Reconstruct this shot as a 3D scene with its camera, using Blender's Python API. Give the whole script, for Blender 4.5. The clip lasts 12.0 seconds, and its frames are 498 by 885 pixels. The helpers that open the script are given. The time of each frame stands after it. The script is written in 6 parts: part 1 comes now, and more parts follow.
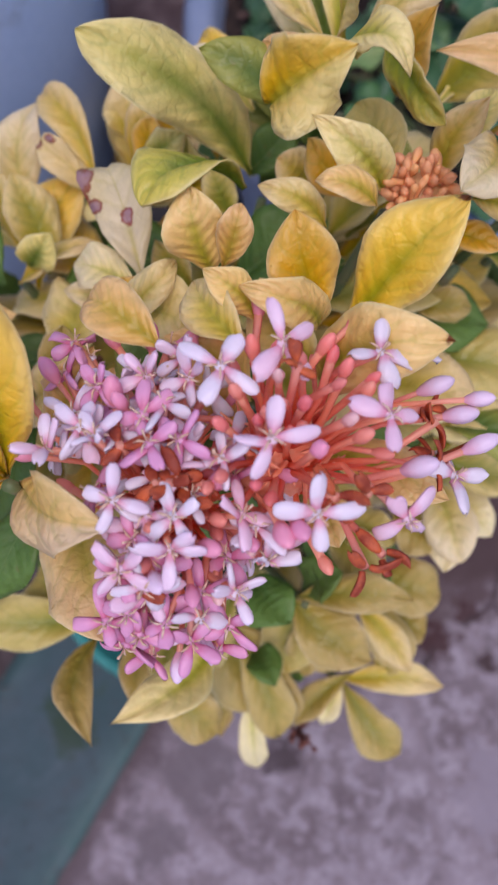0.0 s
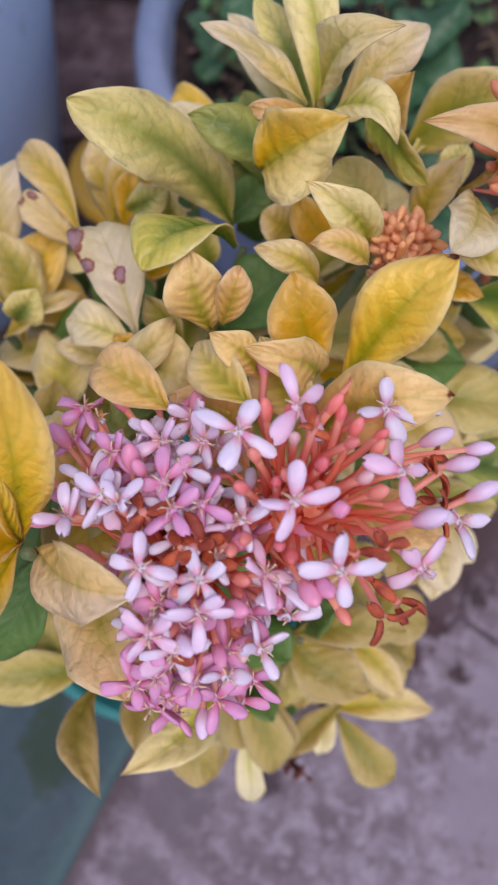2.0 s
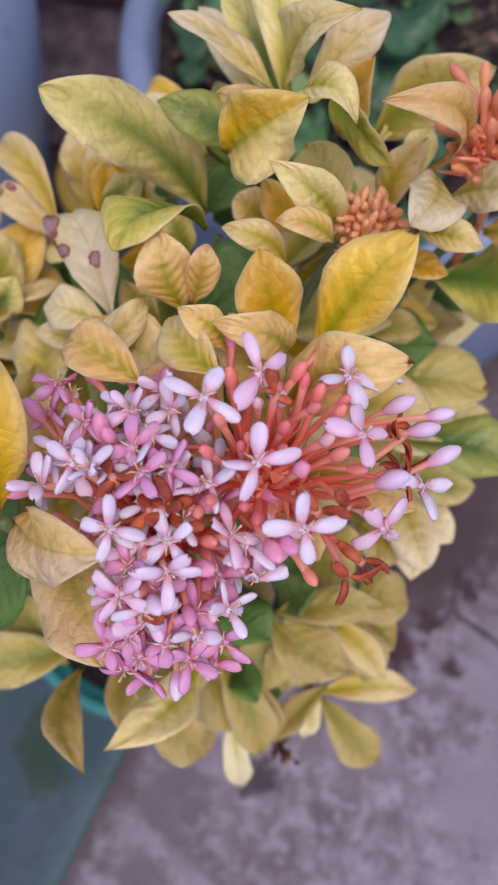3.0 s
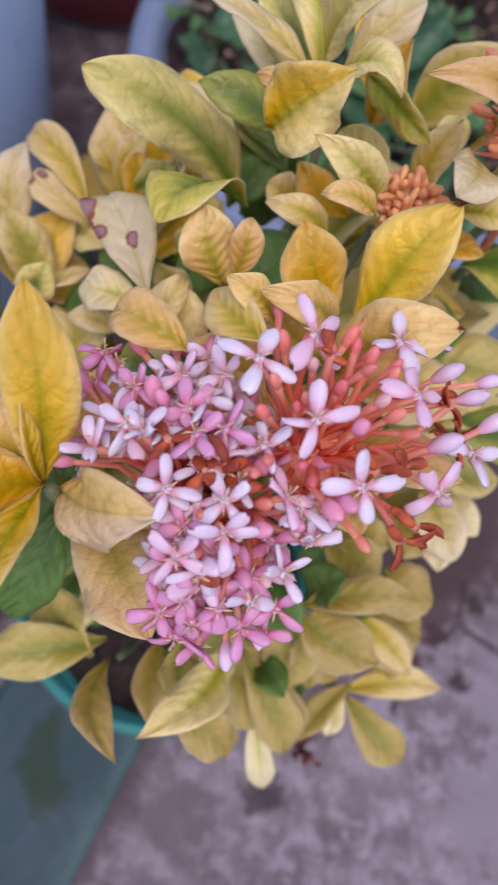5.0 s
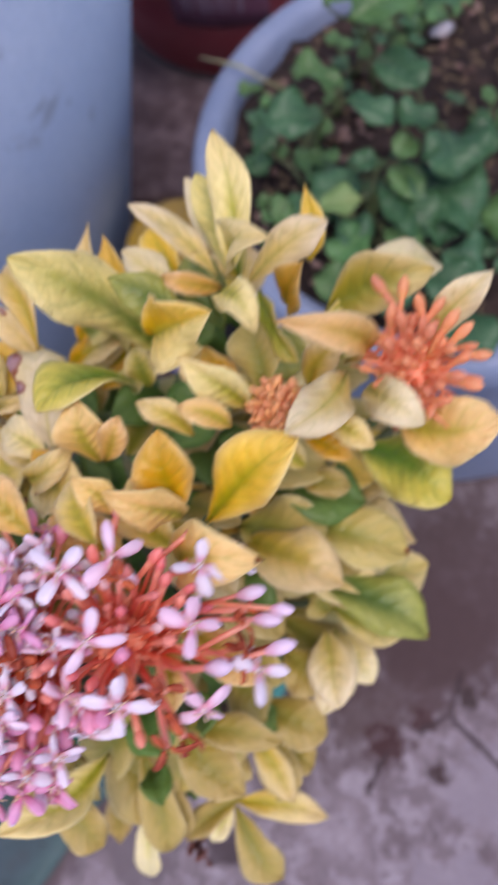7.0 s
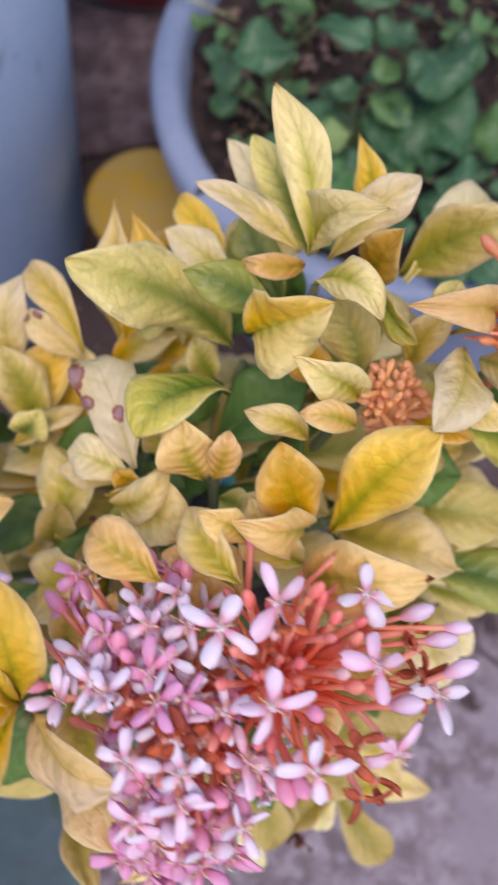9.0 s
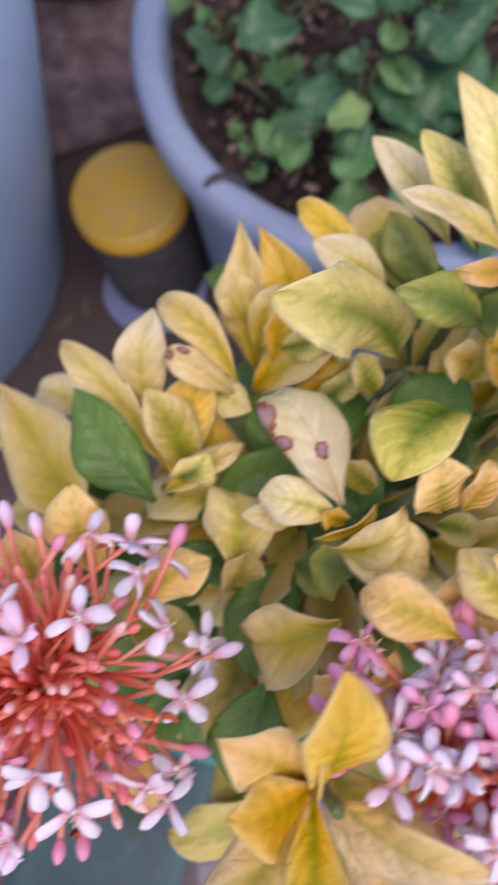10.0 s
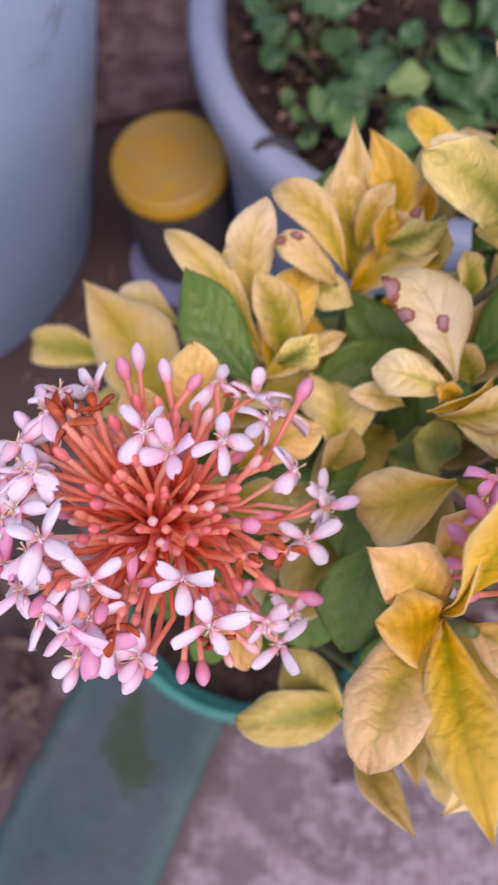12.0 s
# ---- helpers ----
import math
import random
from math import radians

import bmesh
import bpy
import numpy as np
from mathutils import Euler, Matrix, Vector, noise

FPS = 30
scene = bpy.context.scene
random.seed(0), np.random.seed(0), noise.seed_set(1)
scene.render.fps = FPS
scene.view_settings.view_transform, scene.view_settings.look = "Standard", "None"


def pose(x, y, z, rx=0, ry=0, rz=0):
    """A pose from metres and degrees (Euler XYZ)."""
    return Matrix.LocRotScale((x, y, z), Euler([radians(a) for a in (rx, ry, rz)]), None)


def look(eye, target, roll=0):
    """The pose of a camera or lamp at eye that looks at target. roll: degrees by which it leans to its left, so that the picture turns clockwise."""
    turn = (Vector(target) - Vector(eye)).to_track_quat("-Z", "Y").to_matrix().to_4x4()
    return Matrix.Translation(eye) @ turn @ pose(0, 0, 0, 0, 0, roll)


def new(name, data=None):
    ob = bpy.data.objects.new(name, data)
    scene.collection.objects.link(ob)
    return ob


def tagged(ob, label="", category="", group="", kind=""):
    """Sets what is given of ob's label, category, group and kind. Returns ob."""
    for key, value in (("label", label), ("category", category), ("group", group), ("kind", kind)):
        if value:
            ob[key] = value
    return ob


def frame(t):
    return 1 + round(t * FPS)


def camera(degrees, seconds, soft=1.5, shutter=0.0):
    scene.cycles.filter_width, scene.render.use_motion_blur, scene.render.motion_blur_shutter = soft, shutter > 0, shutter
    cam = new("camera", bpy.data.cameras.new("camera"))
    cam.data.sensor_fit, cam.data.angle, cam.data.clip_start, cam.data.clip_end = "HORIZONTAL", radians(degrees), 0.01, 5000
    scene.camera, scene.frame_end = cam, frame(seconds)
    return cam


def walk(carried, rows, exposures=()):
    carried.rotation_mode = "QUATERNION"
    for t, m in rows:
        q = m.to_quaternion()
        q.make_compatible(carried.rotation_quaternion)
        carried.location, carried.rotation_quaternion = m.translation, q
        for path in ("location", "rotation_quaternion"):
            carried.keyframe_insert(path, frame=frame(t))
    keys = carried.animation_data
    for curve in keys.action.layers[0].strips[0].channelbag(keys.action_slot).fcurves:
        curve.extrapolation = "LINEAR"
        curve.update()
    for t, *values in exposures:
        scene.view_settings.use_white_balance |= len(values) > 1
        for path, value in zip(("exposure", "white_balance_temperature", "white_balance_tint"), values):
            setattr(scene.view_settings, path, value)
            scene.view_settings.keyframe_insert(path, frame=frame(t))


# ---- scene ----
cam = camera(37.0, 12.0, 2.1, 0.5)
PATH = [
    (0, (0.115, 0.144, 0.78), (-0.068, 0.808, -1.097), -21.2),
    (0.5, (0.113, 0.145, 0.785), (-0.034, 0.85, -1.081), -19.4),
    (1, (0.108, 0.153, 0.782), (-0.03, 0.861, -1.083), -19.0),
    (1.5, (0.102, 0.157, 0.783), (0.003, 0.849, -1.091), -16.1),
    (2, (0.104, 0.152, 0.789), (0.052, 0.844, -1.087), -13.3),
    (2.5, (0.109, 0.145, 0.792), (0.054, 0.839, -1.083), -14.1),
    (4.5, (0.104, 0.136, 0.783), (0.141, 0.904, -1.063), -8.4),
    (5, (0.094, 0.132, 0.786), (0.087, 0.898, -1.061), -10.7),
    (5.5, (0.086, 0.134, 0.787), (0.11, 0.884, -1.067), -8.9),
    (6, (0.097, 0.134, 0.801), (0.1, 0.908, -1.043), -10.5),
    (6.5, (0.113, 0.133, 0.806), (0.024, 0.947, -1.019), -14.2),
    (7, (0.163, 0.162, 0.818), (-0.061, 0.977, -0.994), -16.2),
    (7.2, (0.178, 0.166, 0.828), (-0.099, 1.0, -0.969), -17.3),
    (9, (0.119, 0.189, 0.808), (0.001, 0.851, -1.076), -18.4),
    (9.5, (0.094, 0.218, 0.806), (0.045, 0.84, -1.094), -19.5),
    (10, (0.055, 0.222, 0.804), (0.031, 0.806, -1.109), -18.8),
    (10.5, (0.026, 0.211, 0.805), (0.032, 0.762, -1.118), -15.5),
    (11, (0.008, 0.199, 0.792), (0.042, 0.768, -1.125), -10.0),
    (11.5, (0.001, 0.194, 0.79), (0.026, 0.779, -1.122), -10.5),
    (12, (0.009, 0.192, 0.801), (0.034, 0.791, -1.107), -10.2),
]
EXPOSURES = [(0.0, 0.11, 6500, 31), (6.0, 0.15, 6550, 31), (7.2, 0.32, 6650, 31), (9.5, 0.35, 6750, 27), (10.5, 0.46, 6850, 33), (12.0, 0.41, 7300, 39)]
walk(cam, [(t, look(eye, target, roll)) for t, eye, target, roll in PATH], EXPOSURES)

# ---- light ----
cam.data.dof.use_dof = True
cam.data.dof.focus_distance = 0.165
cam.data.dof.aperture_fstop = 21.0
world = bpy.data.worlds.new("sky")
scene.world = world
world.use_nodes = True
wn, wl = world.node_tree.nodes, world.node_tree.links
sky = wn.new("ShaderNodeTexSky")
sky.sky_type, sky.sun_disc = "NISHITA", False
sky.sun_elevation, sky.sun_rotation = radians(68), radians(200)
wn["Background"].inputs["Strength"].default_value = 0.15
wl.new(sky.outputs["Color"], wn["Background"].inputs["Color"])
sun_data = bpy.data.lights.new("sun", "SUN")
sun_data.energy, sun_data.angle, sun_data.color = 1.6, radians(40), (1.0, 0.95, 0.88)
sun = new("sun", sun_data)
sun.rotation_euler = (radians(22), 0, radians(20))


# ---- materials ----
def shader(name, rough=0.6, metal=0.0):
    """A node material; returns it with its nodes, links and main shader."""
    m = bpy.data.materials.new(name)
    m.use_nodes = True
    n, l = m.node_tree.nodes, m.node_tree.links
    p = n["Principled BSDF"]
    p.inputs["Roughness"].default_value = rough
    p.inputs["Metallic"].default_value = metal
    return m, n, l, p


def sock(l, value, target):
    """Link a socket or set a plain value."""
    if isinstance(value, bpy.types.NodeSocket):
        l.new(value, target)
    else:
        target.default_value = (*value, 1.0) if isinstance(value, tuple) and len(value) == 3 and target.type == "RGBA" else value


def mix(n, l, fac, a, b, how="MIX"):
    x = n.new("ShaderNodeMix")
    x.data_type, x.blend_type = "RGBA", how
    for key, v in (("Factor", fac), ("A", a), ("B", b)):
        s = [i for i in x.inputs if i.name == key and i.type == ("VALUE" if key == "Factor" else "RGBA")][0]
        sock(l, v, s)
    return [o for o in x.outputs if o.type == "RGBA"][0]


def calc(n, l, op, a, b=0.0, c=0.0):
    x = n.new("ShaderNodeMath")
    x.operation = op
    for i, v in enumerate((a, b, c)):
        sock(l, v, x.inputs[i])
    return x.outputs[0]


def ramp(n, l, fac, lo, hi):
    """0 below lo, 1 above hi, smooth between."""
    x = n.new("ShaderNodeMapRange")
    x.interpolation_type = "SMOOTHSTEP"
    sock(l, fac, x.inputs["Value"])
    x.inputs["From Min"].default_value, x.inputs["From Max"].default_value = lo, hi
    return x.outputs["Result"]


def grain(n, l, scale, detail=4.0, rough=0.6, vector=None, distortion=0.0):
    x = n.new("ShaderNodeTexNoise")
    x.inputs["Scale"].default_value, x.inputs["Detail"].default_value = scale, detail
    x.inputs["Roughness"].default_value, x.inputs["Distortion"].default_value = rough, distortion
    if vector is None:
        vector = n.new("ShaderNodeTexCoord").outputs["Object"]
    l.new(vector, x.inputs["Vector"])
    return x.outputs["Fac"]


def relief(n, l, p, height, strength, distance):
    b = n.new("ShaderNodeBump")
    b.inputs["Strength"].default_value, b.inputs["Distance"].default_value = strength, distance
    l.new(height, b.inputs["Height"])
    l.new(b.outputs["Normal"], p.inputs["Normal"])


def translucent(n, l, m, p, colour, share):
    """Let some light through a thin leaf or petal."""
    t = n.new("ShaderNodeBsdfTranslucent")
    sock(l, colour, t.inputs["Color"])
    x = n.new("ShaderNodeMixShader")
    x.inputs["Fac"].default_value = share
    l.new(p.outputs[0], x.inputs[1])
    l.new(t.outputs[0], x.inputs[2])
    l.new(x.outputs[0], n["Material Output"].inputs["Surface"])


def leaf_material(name, blade, other, rib, rib_width=0.13, vein=0.2, blush=0.0, rough=0.38, margin=0.0, spots=(), split=0.0):
    """Blade colour with a second tone in patches, a midrib and side veins along the leaf's own coordinates."""
    m, n, l, p = shader(name, rough)
    uv = n.new("ShaderNodeUVMap").outputs[0]
    s = n.new("ShaderNodeSeparateXYZ")
    l.new(uv, s.inputs[0])
    rnd = n.new("ShaderNodeObjectInfo").outputs["Random"]
    u = calc(n, l, "ABSOLUTE", calc(n, l, "SUBTRACT", s.outputs[0], 0.5))
    u = calc(n, l, "MULTIPLY", u, 2.0)
    v = s.outputs[1]
    big = grain(n, l, 45.0, 3.0)
    fine = grain(n, l, 420.0, 4.0)
    outward = calc(n, l, "ADD", calc(n, l, "MULTIPLY", u, 0.35), calc(n, l, "MULTIPLY", v, 0.45))
    patch = ramp(n, l, calc(n, l, "ADD", outward, calc(n, l, "ADD", calc(n, l, "MULTIPLY", rnd, 0.25), calc(n, l, "MULTIPLY", big, 0.6))), 0.5, 1.05)
    if split:
        # one half is paler: the fold's uneven light put into the blade's colour
        half = calc(n, l, "SUBTRACT", 1.0, ramp(n, l, calc(n, l, "ADD", s.outputs[0], calc(n, l, "MULTIPLY", calc(n, l, "SUBTRACT", big, 0.5), 0.2)), 0.40, 0.58))
        patch = calc(n, l, "ADD", calc(n, l, "MULTIPLY", patch, 0.35), calc(n, l, "MULTIPLY", half, split))
    col = mix(n, l, patch, blade, other)
    if blush > 0:
        tipward = ramp(n, l, calc(n, l, "ADD", v, calc(n, l, "MULTIPLY", big, 0.3)), 0.75, 1.2)
        col = mix(n, l, calc(n, l, "MULTIPLY", tipward, blush), col, (0.85, 0.56, 0.29))
    bent = calc(n, l, "ADD", calc(n, l, "SUBTRACT", v, calc(n, l, "MULTIPLY", calc(n, l, "POWER", u, 1.15), 0.25)), calc(n, l, "ADD", calc(n, l, "MULTIPLY", big, 0.16), calc(n, l, "MULTIPLY", s.outputs[0], 0.07)))
    side = calc(n, l, "SINE", calc(n, l, "MULTIPLY", bent, calc(n, l, "ADD", 34.0, calc(n, l, "MULTIPLY", rnd, 15.0))))
    puff = calc(n, l, "MULTIPLY", side, calc(n, l, "SUBTRACT", 1.0, ramp(n, l, u, 0.6, 1.0)))
    side = calc(n, l, "MULTIPLY", calc(n, l, "MULTIPLY", ramp(n, l, side, 0.5, 1.0), vein * 0.95), ramp(n, l, grain(n, l, 90.0, 2.0), 0.25, 0.6))
    side = calc(n, l, "MULTIPLY", side, calc(n, l, "SUBTRACT", 1.0, ramp(n, l, u, 0.55, 0.95)))
    # a thin midrib, and a green flush that spreads from the base
    line = calc(n, l, "SUBTRACT", 1.0, ramp(n, l, u, 0.0, rib_width * 0.9))
    flush = calc(n, l, "SUBTRACT", 1.0, ramp(n, l, calc(n, l, "ADD", u, calc(n, l, "ADD", calc(n, l, "MULTIPLY", v, 0.42), calc(n, l, "MULTIPLY", calc(n, l, "SUBTRACT", big, 0.5), 0.5))), rib_width * 0.4, rib_width * 5.2))
    near = calc(n, l, "MAXIMUM", calc(n, l, "MULTIPLY", line, 0.75), flush)
    near = calc(n, l, "MULTIPLY", near, calc(n, l, "SUBTRACT", 1.0, ramp(n, l, v, 0.5, 1.0)))
    col = mix(n, l, side, col, rib)
    col = mix(n, l, calc(n, l, "MULTIPLY", near, calc(n, l, "ADD", 0.55, calc(n, l, "MULTIPLY", rnd, 0.45))), col, rib)
    if margin > 0:
        col = mix(n, l, calc(n, l, "MULTIPLY", ramp(n, l, calc(n, l, "ADD", u, calc(n, l, "MULTIPLY", big, 0.35)), 0.72, 1.2), margin * 0.7), col, (0.92, 0.76, 0.42))
    # thin rim line: light caught by the edge, painted over the cream margin
    col = mix(n, l, calc(n, l, "MULTIPLY", ramp(n, l, u, 0.88, 1.0), 0.45 if margin > 0 else 0.0), col, (0.94, 0.82, 0.48))
    if spots:
        for su, sv, sr in spots:
            du = calc(n, l, "MULTIPLY", calc(n, l, "SUBTRACT", s.outputs[0], su), 0.5)
            dv = calc(n, l, "SUBTRACT", v, sv)
            dist = calc(n, l, "SQRT", calc(n, l, "ADD", calc(n, l, "MULTIPLY", du, du), calc(n, l, "MULTIPLY", dv, dv)))
            dist = calc(n, l, "ADD", dist, calc(n, l, "MULTIPLY", calc(n, l, "SUBTRACT", grain(n, l, 190.0, 4.0, 0.7), 0.5), sr * 2.2))
            col = mix(n, l, calc(n, l, "SUBTRACT", 1.0, ramp(n, l, dist, sr * 0.75, sr)), col, (0.33, 0.07, 0.035))
            col = mix(n, l, calc(n, l, "SUBTRACT", 1.0, ramp(n, l, dist, sr * 0.35, sr * 0.75)), col, (0.46, 0.27, 0.29))
    net = n.new("ShaderNodeTexVoronoi")
    net.feature = "DISTANCE_TO_EDGE"
    net.inputs["Scale"].default_value = 290.0
    l.new(n.new("ShaderNodeTexCoord").outputs["Object"], net.inputs["Vector"])
    lace = calc(n, l, "MULTIPLY", calc(n, l, "SUBTRACT", 1.0, ramp(n, l, net.outputs["Distance"], 0.0, 0.16)), ramp(n, l, grain(n, l, 60.0, 2.0), 0.3, 0.65))
    col = mix(n, l, calc(n, l, "MULTIPLY", lace, vein * 0.4), col, rib)
    specks = ramp(n, l, grain(n, l, 160.0, 2.0), 0.70, 0.76)
    col = mix(n, l, calc(n, l, "MULTIPLY", specks, 0.22), col, (0.30, 0.15, 0.05))
    blotch = ramp(n, l, grain(n, l, 75.0, 5.0, 0.7), 0.45, 0.78)
    col = mix(n, l, calc(n, l, "MULTIPLY", blotch, 0.12), col, rib)
    scorch = calc(n, l, "MULTIPLY", ramp(n, l, calc(n, l, "ADD", v, calc(n, l, "MULTIPLY", calc(n, l, "SUBTRACT", grain(n, l, 200.0, 3.0), 0.5), 0.3)), 0.985, 1.01), calc(n, l, "GREATER_THAN", rnd, 0.84))
    col = mix(n, l, scorch, col, (0.26, 0.07, 0.03))
    tone = calc(n, l, "ADD", 0.71, calc(n, l, "ADD", calc(n, l, "MULTIPLY", rnd, 0.2), calc(n, l, "ADD", calc(n, l, "MULTIPLY", fine, 0.2), calc(n, l, "MULTIPLY", grain(n, l, 110.0, 4.0, 0.65), 0.3))))
    h = n.new("ShaderNodeHueSaturation")
    l.new(tone, h.inputs["Value"])
    l.new(calc(n, l, "ADD", 0.494, calc(n, l, "MULTIPLY", rnd, 0.024)), h.inputs["Hue"])
    h.inputs["Saturation"].default_value = 1.02
    l.new(col, h.inputs["Color"])
    col = h.outputs[0]
    l.new(col, p.inputs["Base Color"])
    p.inputs["Specular IOR Level"].default_value = 0.5
    quilt = calc(n, l, "ADD", calc(n, l, "MULTIPLY", grain(n, l, 190.0, 2.5), 0.9), calc(n, l, "MULTIPLY", fine, 0.25))
    quilt = calc(n, l, "SUBTRACT", quilt, calc(n, l, "ADD", calc(n, l, "MULTIPLY", puff, 0.10), calc(n, l, "MULTIPLY", lace, 0.08)))
    relief(n, l, p, calc(n, l, "SUBTRACT", quilt, calc(n, l, "MULTIPLY", line, 0.1)), 0.85, 0.0013)
    translucent(n, l, m, p, col, 0.28)
    return m


CREAM = leaf_material("cream_leaf", (0.76, 0.54, 0.06), (0.87, 0.71, 0.33), (0.40, 0.38, 0.03), blush=0.3, margin=0.45)
GOLD = leaf_material("golden_leaf", (0.80, 0.45, 0.010), (0.88, 0.56, 0.07), (0.36, 0.34, 0.01), blush=0.2, margin=0.45)
LIME = leaf_material("lime_leaf", (0.60, 0.49, 0.035), (0.80, 0.66, 0.25), (0.16, 0.26, 0.035), rib_width=0.18, vein=0.25, margin=0.4)
PALE = leaf_material("pale_leaf", (0.82, 0.66, 0.20), (0.90, 0.79, 0.50), (0.42, 0.44, 0.07), rib_width=0.09, margin=0.3)
SPOTTED = leaf_material("spotted_leaf", (0.86, 0.77, 0.50), (0.82, 0.71, 0.38), (0.58, 0.52, 0.10), rib_width=0.07, spots=((0.97, 0.74, 0.125), (0.92, 0.54, 0.07), (0.48, 0.40, 0.06)))
BITTEN = leaf_material("bitten_leaf", (0.80, 0.60, 0.24), (0.84, 0.68, 0.36), (0.6, 0.48, 0.09), rib_width=0.07, spots=((0.6, 0.9, 0.15), (0.15, 0.72, 0.07)))
CHARTREUSE = leaf_material("yellow_green_leaf", (0.40, 0.40, 0.025), (0.66, 0.54, 0.10), (0.13, 0.25, 0.02), rib_width=0.2, vein=0.25, margin=0.25)
GREEN = leaf_material("green_leaf", (0.075, 0.165, 0.025), (0.14, 0.24, 0.045), (0.22, 0.31, 0.09), rib_width=0.04, vein=0.12, rough=0.42)
MID = leaf_material("fading_leaf", (0.18, 0.27, 0.05), (0.42, 0.42, 0.09), (0.11, 0.19, 0.04), rib_width=0.2)
PEACH = leaf_material("peach_leaf", (0.80, 0.50, 0.09), (0.90, 0.60, 0.25), (0.44, 0.38, 0.03), blush=0.4, margin=0.4)
BUFF = leaf_material("buff_leaf", (0.80, 0.55, 0.13), (0.88, 0.66, 0.34), (0.33, 0.34, 0.02), rib_width=0.15, vein=0.25, blush=0.3, margin=0.4)
# two-tone blades with a lit and a shaded half painted in
HALF = leaf_material("half_lit_leaf", (0.80, 0.46, 0.012), (0.84, 0.68, 0.26), (0.40, 0.38, 0.03), rib_width=0.1, margin=0.3, split=0.65)
HALF_BUFF = leaf_material("half_buff_leaf", (0.86, 0.61, 0.17), (0.93, 0.75, 0.45), (0.36, 0.36, 0.02), rib_width=0.08, vein=0.25, margin=0.3, split=0.65)
# duller leaf tone, with the canopy's shade on low leaves put into the colour
DULL = leaf_material("dull_shaded_leaf", (0.45, 0.325, 0.04), (0.58, 0.43, 0.135), (0.27, 0.28, 0.05), rib_width=0.15, margin=0.25)
WEED = leaf_material("weed_leaf", (0.018, 0.078, 0.030), (0.055, 0.165, 0.065), (0.15, 0.28, 0.13), rib_width=0.05, vein=0.45, rough=0.34)
YOUNG_WEED = leaf_material("young_weed_leaf", (0.055, 0.15, 0.04), (0.11, 0.25, 0.08), (0.22, 0.36, 0.14), rib_width=0.05, vein=0.4, rough=0.36)
LIGHT_WEED = leaf_material("light_weed_leaf", (0.24, 0.31, 0.10), (0.18, 0.29, 0.09), (0.4, 0.5, 0.2), rib_width=0.05, vein=0.3, rough=0.5)


def plain(name, a, b, scale=60.0, rough=0.6, bump=0.3, depth=0.002, fine=400.0, spread=(0.35, 0.7), dirt=None, dirt_at=0.62):
    """Two tones in soft patches with a fine grain, and dirt in spots if given."""
    m, n, l, p = shader(name, rough)
    f = grain(n, l, fine, 5.0)
    col = mix(n, l, ramp(n, l, grain(n, l, scale, 5.0), *spread), a, b)
    if dirt:
        col = mix(n, l, ramp(n, l, grain(n, l, scale * 2.3, 8.0, 0.7, distortion=0.6), dirt_at, dirt_at + 0.1), col, dirt)
    col = mix(n, l, 0.22, col, mix(n, l, f, (0.0, 0.0, 0.0), (1.0, 1.0, 1.0)), "SOFT_LIGHT")
    l.new(col, p.inputs["Base Color"])
    relief(n, l, p, f, bump, depth)
    return m


def petal_material(name, base, tip, share=0.3, start=0.05, end=0.6, pinker=0.0):
    m, n, l, p = shader(name, 0.33)
    s = n.new("ShaderNodeSeparateXYZ")
    l.new(n.new("ShaderNodeUVMap").outputs[0], s.inputs[0])
    rnd = n.new("ShaderNodeObjectInfo").outputs["Random"]
    g = grain(n, l, 700.0, 3.0)
    col = mix(n, l, ramp(n, l, calc(n, l, "ADD", s.outputs[1], calc(n, l, "MULTIPLY", calc(n, l, "SUBTRACT", g, 0.5), 0.3)), start, end), base, tip)
    if pinker:
        col = mix(n, l, calc(n, l, "MULTIPLY", ramp(n, l, calc(n, l, "ADD", rnd, calc(n, l, "MULTIPLY", grain(n, l, 150.0, 1.0), 0.6)), 0.7, 1.3), pinker), col, (0.88, 0.42, 0.62))
    h = n.new("ShaderNodeHueSaturation")
    l.new(calc(n, l, "ADD", 0.90, calc(n, l, "ADD", calc(n, l, "MULTIPLY", rnd, 0.14), calc(n, l, "MULTIPLY", g, 0.1))), h.inputs["Value"])
    l.new(calc(n, l, "ADD", 0.49, calc(n, l, "MULTIPLY", rnd, 0.02)), h.inputs["Hue"])
    l.new(col, h.inputs["Color"])
    l.new(h.outputs[0], p.inputs["Base Color"])
    relief(n, l, p, g, 0.2, 0.0003)
    translucent(n, l, m, p, h.outputs[0], share)
    return m


PETAL = petal_material("white_petal", (0.90, 0.42, 0.55), (0.95, 0.89, 0.96), start=0.0, end=0.5, pinker=0.45)
PINK_PETAL = petal_material("pink_petal", (0.82, 0.24, 0.42), (0.91, 0.46, 0.68))
TUBE = petal_material("coral_tube", (1.0, 0.25, 0.12), (1.0, 0.47, 0.33), 0.4, 0.1, 0.9)
PALE_TUBE = petal_material("pink_tube", (1.0, 0.30, 0.17), (1.0, 0.62, 0.50), 0.4, 0.05, 0.8)
BUD = petal_material("coral_bud", (1.0, 0.44, 0.31), (1.0, 0.40, 0.31), 0.35)
ROSE_BUD = petal_material("rose_bud", (1.0, 0.38, 0.30), (1.0, 0.30, 0.28), 0.3)
WHITE_BUD = petal_material("blush_bud", (1.0, 0.58, 0.48), (1.0, 0.70, 0.66), 0.35)
CALYX = plain("red_calyx", (0.96, 0.26, 0.12), (1.0, 0.46, 0.28), 260.0, 0.6)
